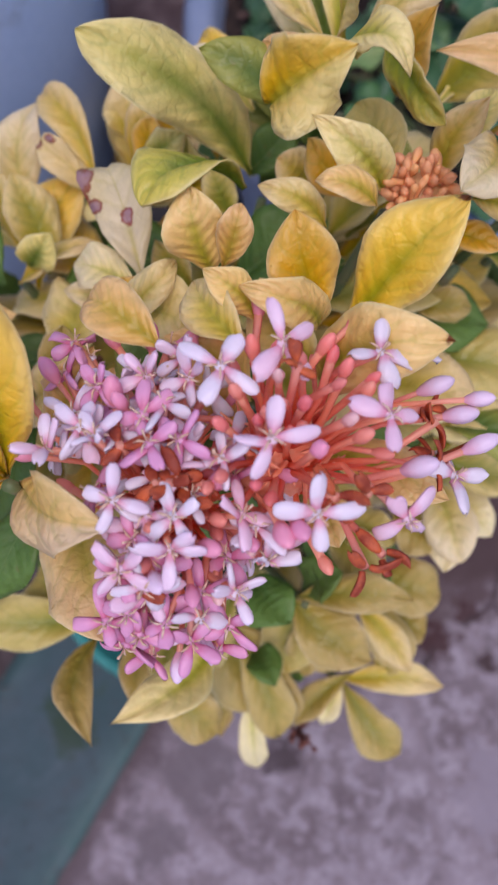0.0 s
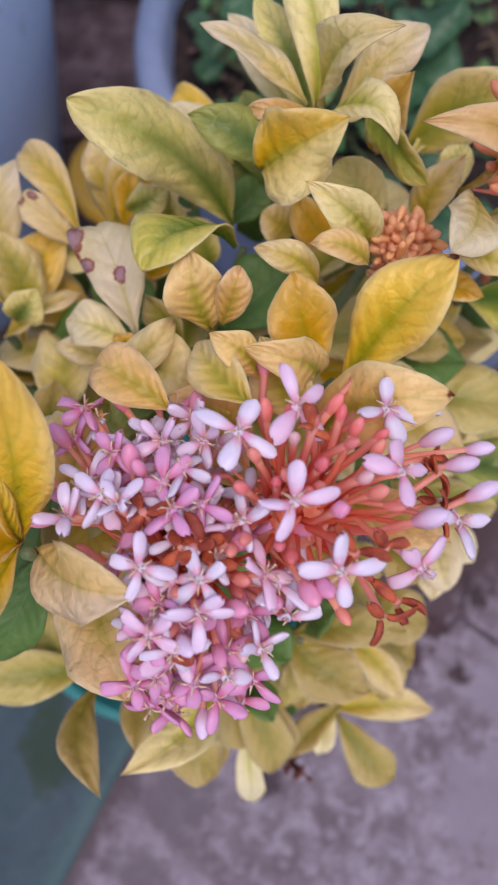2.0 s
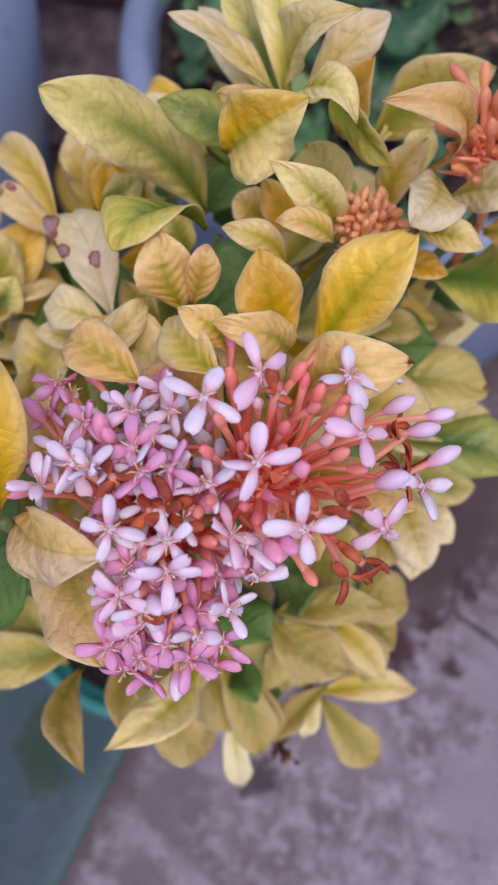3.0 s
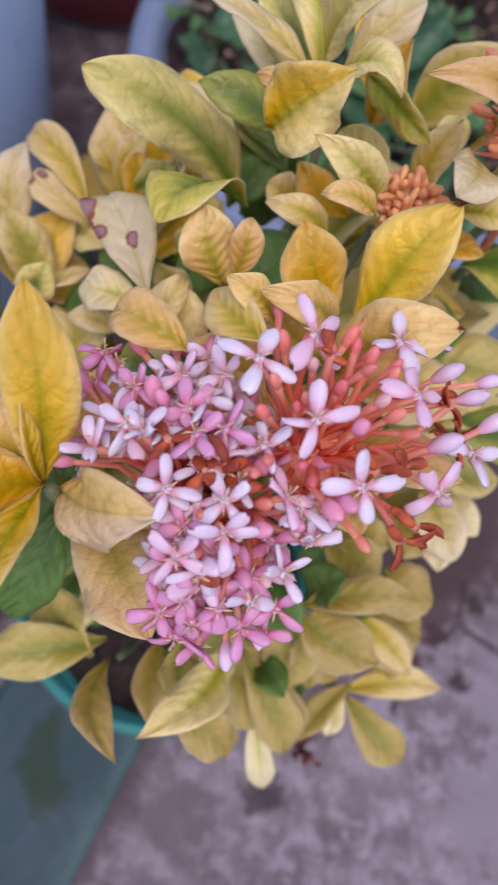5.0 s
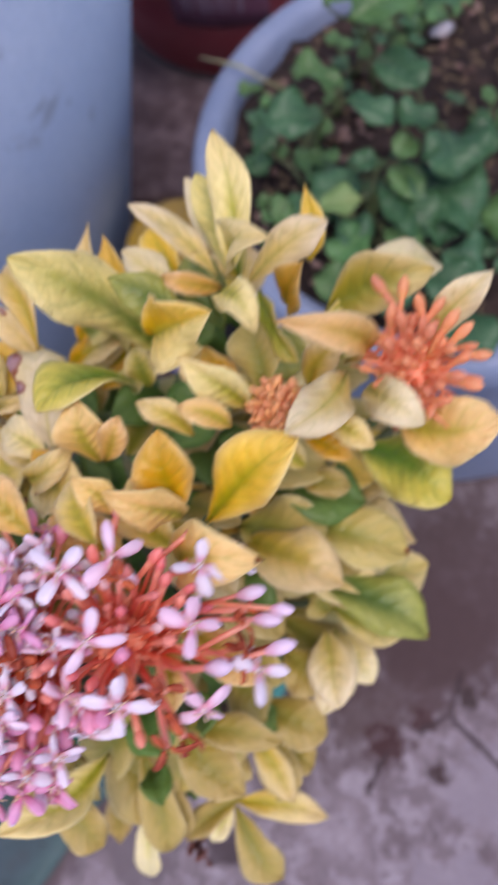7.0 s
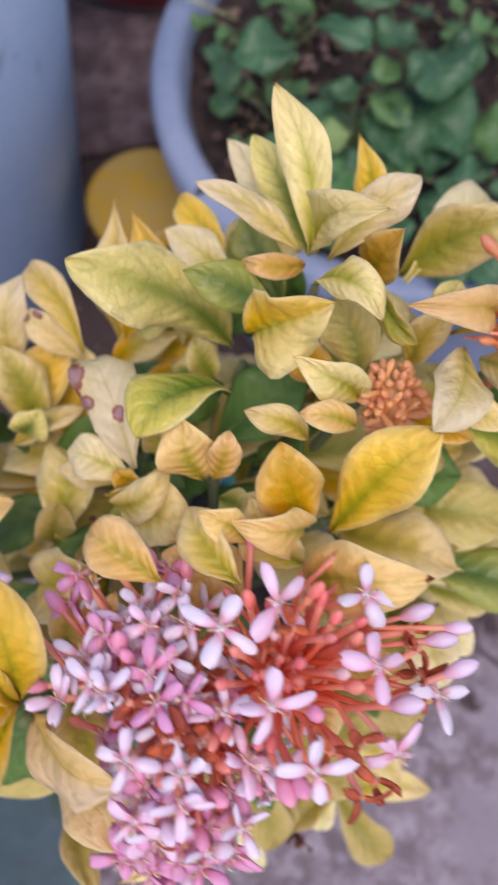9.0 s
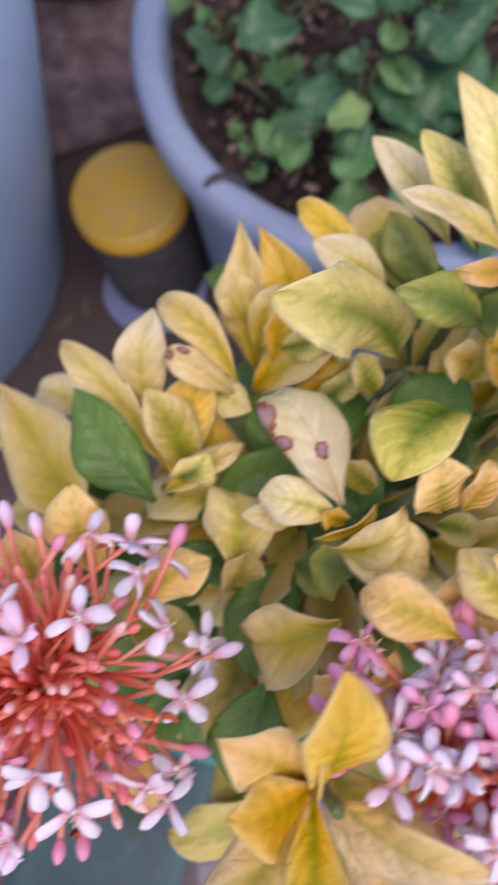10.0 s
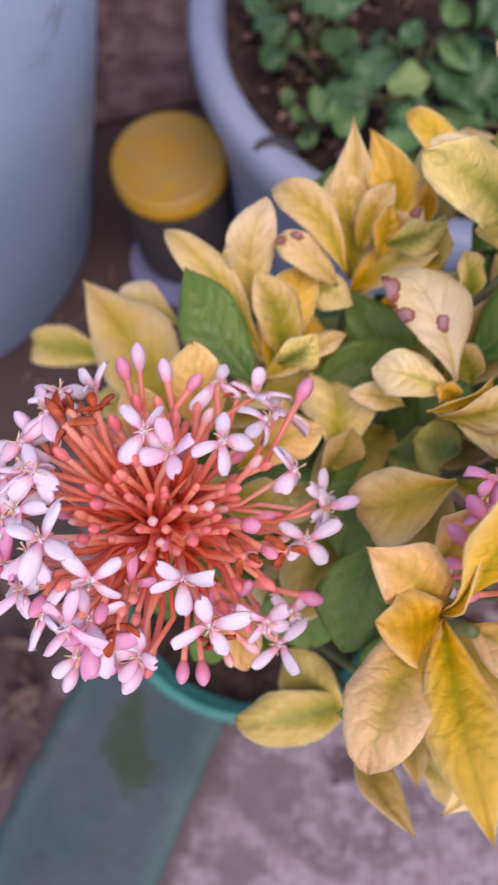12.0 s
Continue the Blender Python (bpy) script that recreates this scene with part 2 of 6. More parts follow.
PINK_BUD = petal_material("pink_bud", (0.98, 0.36, 0.42), (0.95, 0.40, 0.56), 0.25)
LILAC_BUD = petal_material("lilac_bud", (0.88, 0.50, 0.62), (0.90, 0.72, 0.86), 0.2)
ORANGE_BUD = petal_material("orange_bud", (1.0, 0.66, 0.28), (1.0, 0.55, 0.26), 0.35)
LONG_BUD = petal_material("salmon_bud", (1.0, 0.64, 0.28), (1.0, 0.50, 0.26), 0.45)
STAMEN = plain("stamen", (0.70, 0.46, 0.30), (0.80, 0.62, 0.46), 300.0)
WITHERED = plain("withered_petal", (0.26, 0.035, 0.012), (0.64, 0.13, 0.035), 220.0, 0.6)
OLD = plain("dried_stalk", (0.10, 0.03, 0.02), (0.20, 0.07, 0.05), 300.0, 0.9)
STEM = plain("green_stem", (0.09, 0.15, 0.05), (0.16, 0.15, 0.07), 120.0, 0.6)
SOIL = plain("soil", (0.018, 0.011, 0.009), (0.075, 0.047, 0.035), 60.0, 0.95, 1.0, 0.008, 180.0, dirt=(0.16, 0.11, 0.08), dirt_at=0.6)
TEAL = plain("teal_plastic", (0.015, 0.20, 0.17), (0.03, 0.26, 0.22), 30.0, 0.4, 0.05)
GREY_PLASTIC = plain("grey_blue_plastic", (0.20, 0.265, 0.38), (0.27, 0.33, 0.44), 9.0, 0.5, 0.12, 0.001, 160.0, dirt=(0.13, 0.13, 0.15), dirt_at=0.60)
GREY_CEMENT = plain("grey_blue_paint", (0.37, 0.49, 0.65), (0.42, 0.53, 0.67), 6.0, 0.6, 0.25, 0.0015, 120.0, dirt=(0.27, 0.33, 0.42), dirt_at=0.60)
RED = plain("red_plastic", (0.33, 0.05, 0.06), (0.38, 0.09, 0.10), 14.0, 0.5, 0.1, dirt=(0.05, 0.03, 0.03), dirt_at=0.6)
LID = plain("yellow_lid", (0.46, 0.28, 0.02), (0.40, 0.27, 0.07), 32.0, 0.5, 0.15, 0.001, 300.0, dirt=(0.40, 0.27, 0.09), dirt_at=0.55)
LID_SIDE = plain("yellow_lid_side", (0.56, 0.30, 0.008), (0.50, 0.28, 0.015), 25.0, 0.42, 0.1, 0.001, 300.0)
JAR_FILL = plain("dark_jar_contents", (0.04, 0.035, 0.035), (0.075, 0.065, 0.06), 50.0, 0.9)
BLUE = plain("blue_plastic", (0.20, 0.23, 0.40), (0.26, 0.28, 0.44), 30.0, 0.5, dirt=(0.12, 0.11, 0.15))
PAVER = plain("brown_paver", (0.12, 0.078, 0.078), (0.26, 0.19, 0.19), 24.0, 0.9, 1.0, 0.005, 120.0, dirt=(0.06, 0.034, 0.03), dirt_at=0.56)
STRAW = plain("dry_straw", (0.40, 0.30, 0.16), (0.30, 0.20, 0.10), 80.0, 0.9)


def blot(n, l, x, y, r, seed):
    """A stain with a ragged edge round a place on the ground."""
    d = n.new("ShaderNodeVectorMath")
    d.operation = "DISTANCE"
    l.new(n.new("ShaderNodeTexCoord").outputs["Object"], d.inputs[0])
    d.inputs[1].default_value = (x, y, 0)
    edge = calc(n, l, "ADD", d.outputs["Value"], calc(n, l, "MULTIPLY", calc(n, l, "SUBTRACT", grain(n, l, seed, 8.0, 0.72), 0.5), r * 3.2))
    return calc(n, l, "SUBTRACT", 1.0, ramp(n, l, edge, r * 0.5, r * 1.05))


CRACKS = (((0.269, 0.219), (0.40, 0.082)), ((0.237, 0.202), (0.269, 0.219)), ((0.269, 0.219), (0.287, 0.262)), ((0.182, 0.146), (0.205, 0.184)))


def ground_material():
    m, n, l, p = shader("worn_concrete", 0.9)
    s = n.new("ShaderNodeSeparateXYZ")
    l.new(n.new("ShaderNodeTexCoord").outputs["Object"], s.inputs[0])
    broad, fine = grain(n, l, 7.0, 6.0, 0.65), grain(n, l, 260.0, 6.0, 0.7)
    spots = grain(n, l, 85.0, 7.0, 0.72, distortion=0.4)
    col = mix(n, l, ramp(n, l, broad, 0.35, 0.65), (0.15, 0.113, 0.117), (0.30, 0.25, 0.265))
    col = mix(n, l, ramp(n, l, grain(n, l, 42.0, 7.0, 0.75, distortion=0.3), 0.45, 0.61), col, (0.38, 0.33, 0.353))
    col = mix(n, l, calc(n, l, "MULTIPLY", ramp(n, l, spots, 0.52, 0.66), 0.6), col, (0.095, 0.068, 0.07))
    # spilt red-brown earth beside the pots, and darker and paler patches elsewhere
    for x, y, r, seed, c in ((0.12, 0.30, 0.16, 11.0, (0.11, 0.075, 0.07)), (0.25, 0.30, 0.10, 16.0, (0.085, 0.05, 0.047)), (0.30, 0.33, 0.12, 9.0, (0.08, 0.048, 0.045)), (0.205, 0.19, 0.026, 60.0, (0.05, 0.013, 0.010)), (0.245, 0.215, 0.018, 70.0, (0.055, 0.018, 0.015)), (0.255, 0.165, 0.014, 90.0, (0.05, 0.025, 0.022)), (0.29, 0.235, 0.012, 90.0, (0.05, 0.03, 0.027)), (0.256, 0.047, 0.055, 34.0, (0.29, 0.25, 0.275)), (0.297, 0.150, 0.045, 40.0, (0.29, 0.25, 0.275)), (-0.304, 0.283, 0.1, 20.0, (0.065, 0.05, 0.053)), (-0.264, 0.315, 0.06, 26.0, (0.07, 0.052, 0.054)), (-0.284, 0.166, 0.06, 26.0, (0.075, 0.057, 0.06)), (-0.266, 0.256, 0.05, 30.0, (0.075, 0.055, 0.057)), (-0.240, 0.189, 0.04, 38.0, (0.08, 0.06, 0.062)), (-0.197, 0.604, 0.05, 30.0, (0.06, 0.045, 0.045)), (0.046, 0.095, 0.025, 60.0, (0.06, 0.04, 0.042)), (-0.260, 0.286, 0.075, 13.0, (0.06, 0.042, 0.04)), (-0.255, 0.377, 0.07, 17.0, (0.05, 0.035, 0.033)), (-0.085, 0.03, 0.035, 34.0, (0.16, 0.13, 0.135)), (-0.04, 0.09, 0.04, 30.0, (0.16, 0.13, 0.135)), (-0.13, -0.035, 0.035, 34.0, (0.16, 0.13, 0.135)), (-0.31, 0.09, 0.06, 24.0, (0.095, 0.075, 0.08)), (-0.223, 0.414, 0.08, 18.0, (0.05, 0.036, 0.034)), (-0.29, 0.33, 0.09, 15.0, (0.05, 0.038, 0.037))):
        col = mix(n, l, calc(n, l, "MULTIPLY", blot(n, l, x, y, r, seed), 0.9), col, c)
    # ragged darker brown band along the edge of the sheet
    off = calc(n, l, "ADD", calc(n, l, "MULTIPLY", s.outputs[0], 0.816), calc(n, l, "ADD", calc(n, l, "MULTIPLY", s.outputs[1], -0.578), 0.1464))
    band = calc(n, l, "SUBTRACT", 1.0, ramp(n, l, calc(n, l, "ADD", calc(n, l, "ABSOLUTE", off), calc(n, l, "MULTIPLY", calc(n, l, "SUBTRACT", grain(n, l, 36.0, 7.0, 0.72), 0.5), 0.09)), 0.004, 0.034))
    band = calc(n, l, "MULTIPLY", band, ramp(n, l, calc(n, l, "ADD", s.outputs[1], calc(n, l, "MULTIPLY", broad, 0.1)), -0.3, -0.2))
    col = mix(n, l, calc(n, l, "MULTIPLY", band, 0.8), col, (0.085, 0.058, 0.06))
    # hairline cracks that meet beside the spilt earth
    for (ax, ay), (bx, by) in CRACKS:
        ln = math.hypot(bx - ax, by - ay)
        ux, uy = (bx - ax) / ln, (by - ay) / ln
        dx, dy = calc(n, l, "SUBTRACT", s.outputs[0], ax), calc(n, l, "SUBTRACT", s.outputs[1], ay)
        along = calc(n, l, "ADD", calc(n, l, "MULTIPLY", dx, ux), calc(n, l, "MULTIPLY", dy, uy))
        off = calc(n, l, "ABSOLUTE", calc(n, l, "ADD", calc(n, l, "SUBTRACT", calc(n, l, "MULTIPLY", dy, ux), calc(n, l, "MULTIPLY", dx, uy)), calc(n, l, "MULTIPLY", calc(n, l, "SUBTRACT", spots, 0.5), 0.018)))
        within = calc(n, l, "MULTIPLY", ramp(n, l, along, -0.004, 0.004), calc(n, l, "SUBTRACT", 1.0, ramp(n, l, along, ln - 0.004, ln + 0.004)))
        col = mix(n, l, calc(n, l, "MULTIPLY", within, calc(n, l, "SUBTRACT", 1.0, ramp(n, l, off, 0.0012, 0.0038))), col, (0.055, 0.035, 0.035))
    earth = ramp(n, l, calc(n, l, "ADD", s.outputs[1], calc(n, l, "MULTIPLY", broad, 0.16)), 0.42, 0.60)
    col = mix(n, l, earth, col, mix(n, l, fine, (0.045, 0.028, 0.025), (0.11, 0.075, 0.065)))
    col = mix(n, l, 0.35, col, mix(n, l, fine, (0.0, 0.0, 0.0), (1.0, 1.0, 1.0)), "SOFT_LIGHT")
    l.new(col, p.inputs["Base Color"])
    relief(n, l, p, calc(n, l, "ADD", fine, spots), 0.6, 0.003)
    return m


def sheet_material():
    m, n, l, p = shader("faded_green_sheet", 0.65)
    fine = grain(n, l, 130.0, 6.0, 0.7)
    col = mix(n, l, ramp(n, l, grain(n, l, 9.0, 5.0), 0.35, 0.7), (0.020, 0.058, 0.062), (0.045, 0.078, 0.087))
    # the cloth keeps more of its green along its two long edges
    s = n.new("ShaderNodeSeparateXYZ")
    l.new(n.new("ShaderNodeTexCoord").outputs["Object"], s.inputs[0])
    over = calc(n, l, "ADD", calc(n, l, "MULTIPLY", s.outputs[0], -4.945), calc(n, l, "MULTIPLY", s.outputs[1], 3.503))
    over = calc(n, l, "ABSOLUTE", calc(n, l, "SUBTRACT", over, 1.387))
    hem = ramp(n, l, calc(n, l, "ADD", over, calc(n, l, "MULTIPLY", grain(n, l, 22.0, 5.0), 0.3)), 0.42, 0.66)
    col = mix(n, l, calc(n, l, "MULTIPLY", hem, 0.4), col, (0.055, 0.15, 0.12))
    col = mix(n, l, calc(n, l, "MULTIPLY", ramp(n, l, grain(n, l, 60.0, 6.0, 0.75), 0.57, 0.68), 0.75), col, (0.016, 0.026, 0.028))
    col = mix(n, l, calc(n, l, "MULTIPLY", ramp(n, l, grain(n, l, 26.0, 7.0, 0.75), 0.5, 0.68), 0.7), col, (0.045, 0.05, 0.052))
    col = mix(n, l, calc(n, l, "MULTIPLY", ramp(n, l, grain(n, l, 15.0, 6.0, 0.7, distortion=0.6), 0.5, 0.7), 0.3), col, (0.09, 0.125, 0.14))
    for x, y, r, seed in ((-0.165, 0.161, 0.03, 45.0), (-0.160, 0.128, 0.018, 60.0), (-0.156, 0.192, 0.014, 60.0), (-0.171, 0.144, 0.016, 50.0)):
        col = mix(n, l, calc(n, l, "MULTIPLY", blot(n, l, x, y, r * 1.25, seed), 0.9), col, (0.012, 0.040, 0.016))
    col = mix(n, l, 0.3, col, mix(n, l, fine, (0.0, 0.0, 0.0), (1.0, 1.0, 1.0)), "SOFT_LIGHT")
    l.new(col, p.inputs["Base Color"])
    relief(n, l, p, fine, 0.4, 0.001)
    return m


SHEET = sheet_material()
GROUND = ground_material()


# ---- mesh helpers ----
def part(name, bm, material, parent=None, label="", smooth=True):
    """Link a bmesh as one mesh object under a thing or a part."""
    me = bpy.data.meshes.new(name)
    bm.normal_update()
    bm.to_mesh(me)
    bm.free()
    if smooth:
        me.polygons.foreach_set("use_smooth", [True] * len(me.polygons))
    me.materials.append(material)
    ob = new(name, me)
    ob.parent = parent
    if label:
        tagged(ob, label)
    return ob


def grid_faces(bm, rows, closed):
    """Quads between rows of vertices."""
    out = []
    for a, b in zip(rows[:-1], rows[1:]):
        k = len(a)
        for i in range(k if closed else k - 1):
            j = (i + 1) % k
            out.append(bm.faces.new((a[i], a[j], b[j], b[i])))
    return out


def lathe(profile, sides=64, wobble=0.0, seed=0.0):
    """A turned form from (radius, height) pairs; radius 0 closes it."""
    bm = bmesh.new()
    rows = []
    for r, z in profile:
        if r <= 0:
            rows.append([bm.verts.new((0, 0, z))])
            continue
        ring = []
        for i in range(sides):
            a = 2 * math.pi * i / sides
            w = 1 + wobble * noise.noise((math.cos(a) * 1.3 + seed, math.sin(a) * 1.3, z * 4))
            ring.append(bm.verts.new((r * w * math.cos(a), r * w * math.sin(a), z)))
        rows.append(ring)
    for a, b in zip(rows[:-1], rows[1:]):
        for i in range(sides):
            j = (i + 1) % sides
            if len(a) == 1:
                bm.faces.new((a[0], b[j], b[i]))
            elif len(b) == 1:
                bm.faces.new((a[i], a[j], b[0]))
            else:
                bm.faces.new((a[i], a[j], b[j], b[i]))
    bmesh.ops.recalc_face_normals(bm, faces=bm.faces)
    return bm


def tube_mesh(points, radii, sides=7, bm=None):
    """A round bar along points, its radius changing, with closed ends and lengthwise coordinates."""
    bm = bm or bmesh.new()
    uv = bm.loops.layers.uv.verify()
    rows, level = [], {}
    pts = [Vector(p) for p in points]
    for i, p in enumerate(pts):
        d = (pts[min(i + 1, len(pts) - 1)] - pts[max(i - 1, 0)]).normalized()
        a = d.orthogonal().normalized() if i == 0 else (a - d * a.dot(d)).normalized()
        b = d.cross(a)
        ring = [bm.verts.new(p + radii[i] * (math.cos(2 * math.pi * k / sides) * a + math.sin(2 * math.pi * k / sides) * b)) for k in range(sides)]
        for v in ring:
            level[v] = i / (len(pts) - 1)
        rows.append(ring)
    faces = grid_faces(bm, rows, True)
    faces.append(bm.faces.new(rows[0][::-1]))
    faces.append(bm.faces.new(rows[-1]))
    for f in faces:
        for lp in f.loops:
            lp[uv].uv = (0.5, level[lp.vert])
    return bm


def thing(name, label, category, place=(0, 0, 0), group="", kind=""):
    ob = new(name)
    ob.empty_display_size = 0.02
    ob.location = place
    return tagged(ob, label, category, group, kind)


# ---- leaf and flower forms ----
def leaf_mesh(length, width, arch=0.12, fold=20.0, wave=0.1, curl=0.5, point=0.62, widest=0.59, twist=0.0, sway=0.0, seed=0.0, thick=0.0004):
    """A leaf from the origin to (length, 0, 0), its face towards +z: folded along the midrib, arched, its tip bent back, with a wavy edge and real thickness."""
    bm = bmesh.new()
    uv = bm.loops.layers.uv.verify()
    steps = [i / 15 for i in range(15)] + [0.958, 0.978, 0.991, 0.998, 1.0]
    na, nc = len(steps) - 1, 8
    sway = sway or 0.22 * noise.noise((seed, 4.0, 0.0))
    # midrib in its plane, then laid so that it ends on the x axis
    line, angles, x, y, z = [], [], 0.0, 0.0, 0.0
    for i in range(na + 1):
        v = steps[i]
        angle = arch * 4 * (0.5 - v) - curl * 4 * max(0.0, v - 0.62) ** 1.5
        if i:
            dv = v - steps[i - 1]
            x, y, z = x + math.cos(angle) * dv, sway * math.sin(math.pi * v), z + math.sin(angle) * dv
        line.append((x, y, z))
        angles.append(angle)
    lean, s = math.atan2(z, x), length / math.hypot(x, z)
    coord, tops, bottoms = {}, [], []
    roll = 0.5 + noise.noise((seed, 7.0, 5.0))
    phase = noise.noise((seed, 9.0, 2.0)) * 6
    for i in range(na + 1):
        v = steps[i]
        w = math.sin(math.pi / 2 * v / widest) ** 1.08 if v < widest else (1 - min(1.0, (v - widest) / (1 - widest)) ** (2.2 - 0.5 * point)) ** (0.52 + 0.75 * point)
        w = max(w, 0.085 if v < 0.15 else 0.015)
        px, py, pz = line[i]
        x, y0, z = s * (px * math.cos(lean) + pz * math.sin(lean)), py * width, s * (pz * math.cos(lean) - px * math.sin(lean))
        angle = angles[i] - lean
        row, under = [], []
        for k in range(nc + 1):
            c = 2 * k / nc - 1
            half = width / 2 * w
            cup = min(58.0, 1.25 * fold) * (1 - 0.4 * v)
            rise = half * math.tan(radians(cup)) * (abs(c) - (0.32 + 0.40 * v) * abs(c) ** 2.2)
            ripple = wave * 1.25 * width * c * c * w * (math.sin(8.5 * v + phase + (2.3 if c > 0 else 0)) + 0.6 * noise.noise((v * 6, c * 2, seed)))
            y = c * half * (1 + 0.14 * noise.noise((v * 3.5, seed, 1.0 if c > 0 else -1.0)) + 0.045 * noise.noise((v * 11, seed, 3.0 if c > 0 else -3.0)))
            h = rise + ripple - roll * 0.22 * width * w * max(0.0, v - 0.35) * abs(c) ** 3 - 0.04 * width * (1 - abs(c)) ** 4 + 0.012 * width * noise.noise((v * 9, c * 5, seed))
            tw = radians(twist) * v
            y, h = y * math.cos(tw) - h * math.sin(tw), y * math.sin(tw) + h * math.cos(tw)
            p = Vector((x - h * math.sin(angle), y0 + y, z + h * math.cos(angle)))
            a, b = bm.verts.new(p), bm.verts.new(p + Vector((math.sin(angle) * thick, 0, -thick)))
            coord[a] = coord[b] = (k / nc, v)
            row.append(a)
            under.append(b)
        tops.append(row)
        bottoms.append(under)
    faces = grid_faces(bm, tops, False) + [f for f in grid_faces(bm, [r[::-1] for r in bottoms], False)]
    for i in range(na):
        for k in (0, nc):
            q = (tops[i][k], tops[i + 1][k], bottoms[i + 1][k], bottoms[i][k])
            faces.append(bm.faces.new(q if k else q[::-1]))
    faces.append(bm.faces.new((*tops[-1], *bottoms[-1][::-1])))
    faces.append(bm.faces.new((*tops[0][::-1], *bottoms[0])))
    for f in faces:
        for lp in f.loops:
            lp[uv].uv = coord[lp.vert]
    bmesh.ops.recalc_face_normals(bm, faces=bm.faces)
    return bm


def aim(base, tip, normal):
    """The pose that lays +x from base to tip with +z nearest to normal."""
    x = (Vector(tip) - Vector(base)).normalized()
    y = Vector(normal).cross(x).normalized()
    z = x.cross(y)
    m = Matrix((x, y, z)).transposed().to_4x4()
    m.translation = base
    return m


leaf_count = 0


def leaf(plant, material, base, tip, width, normal=(0, 0, 1), arch=0.12, fold=20.0, wave=0.1, curl=0.5, point=0.62, widest=0.59, twist=0.0, sway=0.0, label="", name="leaf"):
    """One leaf of a plant from base to tip in the plant's own metres."""
    global leaf_count
    leaf_count += 1
    d = (Vector(tip) - Vector(base)).length
    rng = random.Random(leaf_count)
    fold, arch = fold * rng.uniform(0.7, 1.5), arch + rng.uniform(-0.04, 0.07)
    point, widest = point * rng.uniform(0.8, 1.25), widest + rng.uniform(-0.04, 0.04)
    point *= min(1.0, max(0.45, 1.5 - 1.1 * width / d))
    curl, wave, twist = curl * (rng.uniform(0.3, 2.4) if curl < 1 else 1.0), wave * rng.uniform(0.6, 1.8), twist + rng.uniform(-9, 9)
    ob = part(name, leaf_mesh(d, width, arch, fold, wave, curl, point, widest, twist, sway, leaf_count * 0.37), material, plant, label)
    ob.matrix_basis = aim(base, tip, normal)
    return ob


# ---- setting ----
def slab(x0, y0, x1, y1, z0, z1, bevel=0.003, bm=None):
    """A block between two corners with softened edges."""
    bm = bm or bmesh.new()
    r = bmesh.ops.create_cube(bm, size=1.0)
    for v in r["verts"]:
        v.co = Vector((x0 + (v.co.x + 0.5) * (x1 - x0), y0 + (v.co.y + 0.5) * (y1 - y0), z0 + (v.co.z + 0.5) * (z1 - z0)))
    if bevel:
        bmesh.ops.bevel(bm, geom=list({e for v in r["verts"] for e in v.link_edges}), offset=bevel, segments=2, affect="EDGES")
    return bm


def ground_sheet():
    """One sheet: fine and uneven near the pots, coarse out to the horizon."""
    bm = bmesh.new()
    ticks = sorted({-400, -60, -12, -4, -2, *[round(-1.2 + 0.06 * i, 3) for i in range(41)], 2, 4, 12, 60, 400})
    rows = []
    for y in ticks:
        row = []
        for x in ticks:
            near = max(abs(x), abs(y)) < 1.3
            h = 0.0035 * noise.noise((x * 6, y * 6, 0)) - 0.002 if near else -0.002
            row.append(bm.verts.new((x, y, h)))
        rows.append(row)
    grid_faces(bm, rows, False)
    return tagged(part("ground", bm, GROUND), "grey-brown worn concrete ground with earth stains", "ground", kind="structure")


ground_sheet()

paver = tagged(part("paver", slab(-0.45, 0.915, 0.10, 1.32, -0.004, 0.014, 0.004), PAVER), "brown weathered paver lying behind the jar", "paver", kind="structure")


def green_strip():
    """A faded sheet lying flat, its long edges slightly ragged."""
    bm = bmesh.new()
    a, b = Vector((-0.02, 0.225, 0)), Vector((-0.36, -0.255, 0))
    along = (b - a).normalized()
    across = Vector((-along.y, along.x, 0))
    if across.x > 0:
        across = -across
    tops, bots = [], []
    for i in range(41):
        p = a + (b - a) * i / 40
        w = 0.155 + 0.02 * i / 40
        row, low = [], []
        for k in range(13):
            e = 0.0025 * noise.noise((i * 0.7, k, 3)) if k in (0, 12) else 0
            q = p + across * (w * k / 12 + e)
            z = 0.0055 + 0.002 * noise.noise((q.x * 14, q.y * 14, 5))
            row.append(bm.verts.new((q.x, q.y, z)))
            low.append(bm.verts.new((q.x, q.y, z - 0.0022)))
        tops.append(row)
        bots.append(low)
    grid_faces(bm, tops, False)
    grid_faces(bm, [r[::-1] for r in bots], False)
    for i in range(40):
        for s in (0, 12):
            bm.faces.new((tops[i][s], tops[i + 1][s], bots[i + 1][s], bots[i][s]))
    for i in (0, 40):
        for k in range(12):
            bm.faces.new((tops[i][k], tops[i][k + 1], bots[i][k + 1], bots[i][k]))
    bmesh.ops.recalc_face_normals(bm, faces=bm.faces)
    return tagged(part("sheet", bm, SHEET), "faded blue-green sheet lying flat on the concrete", "sheet")


green_strip()

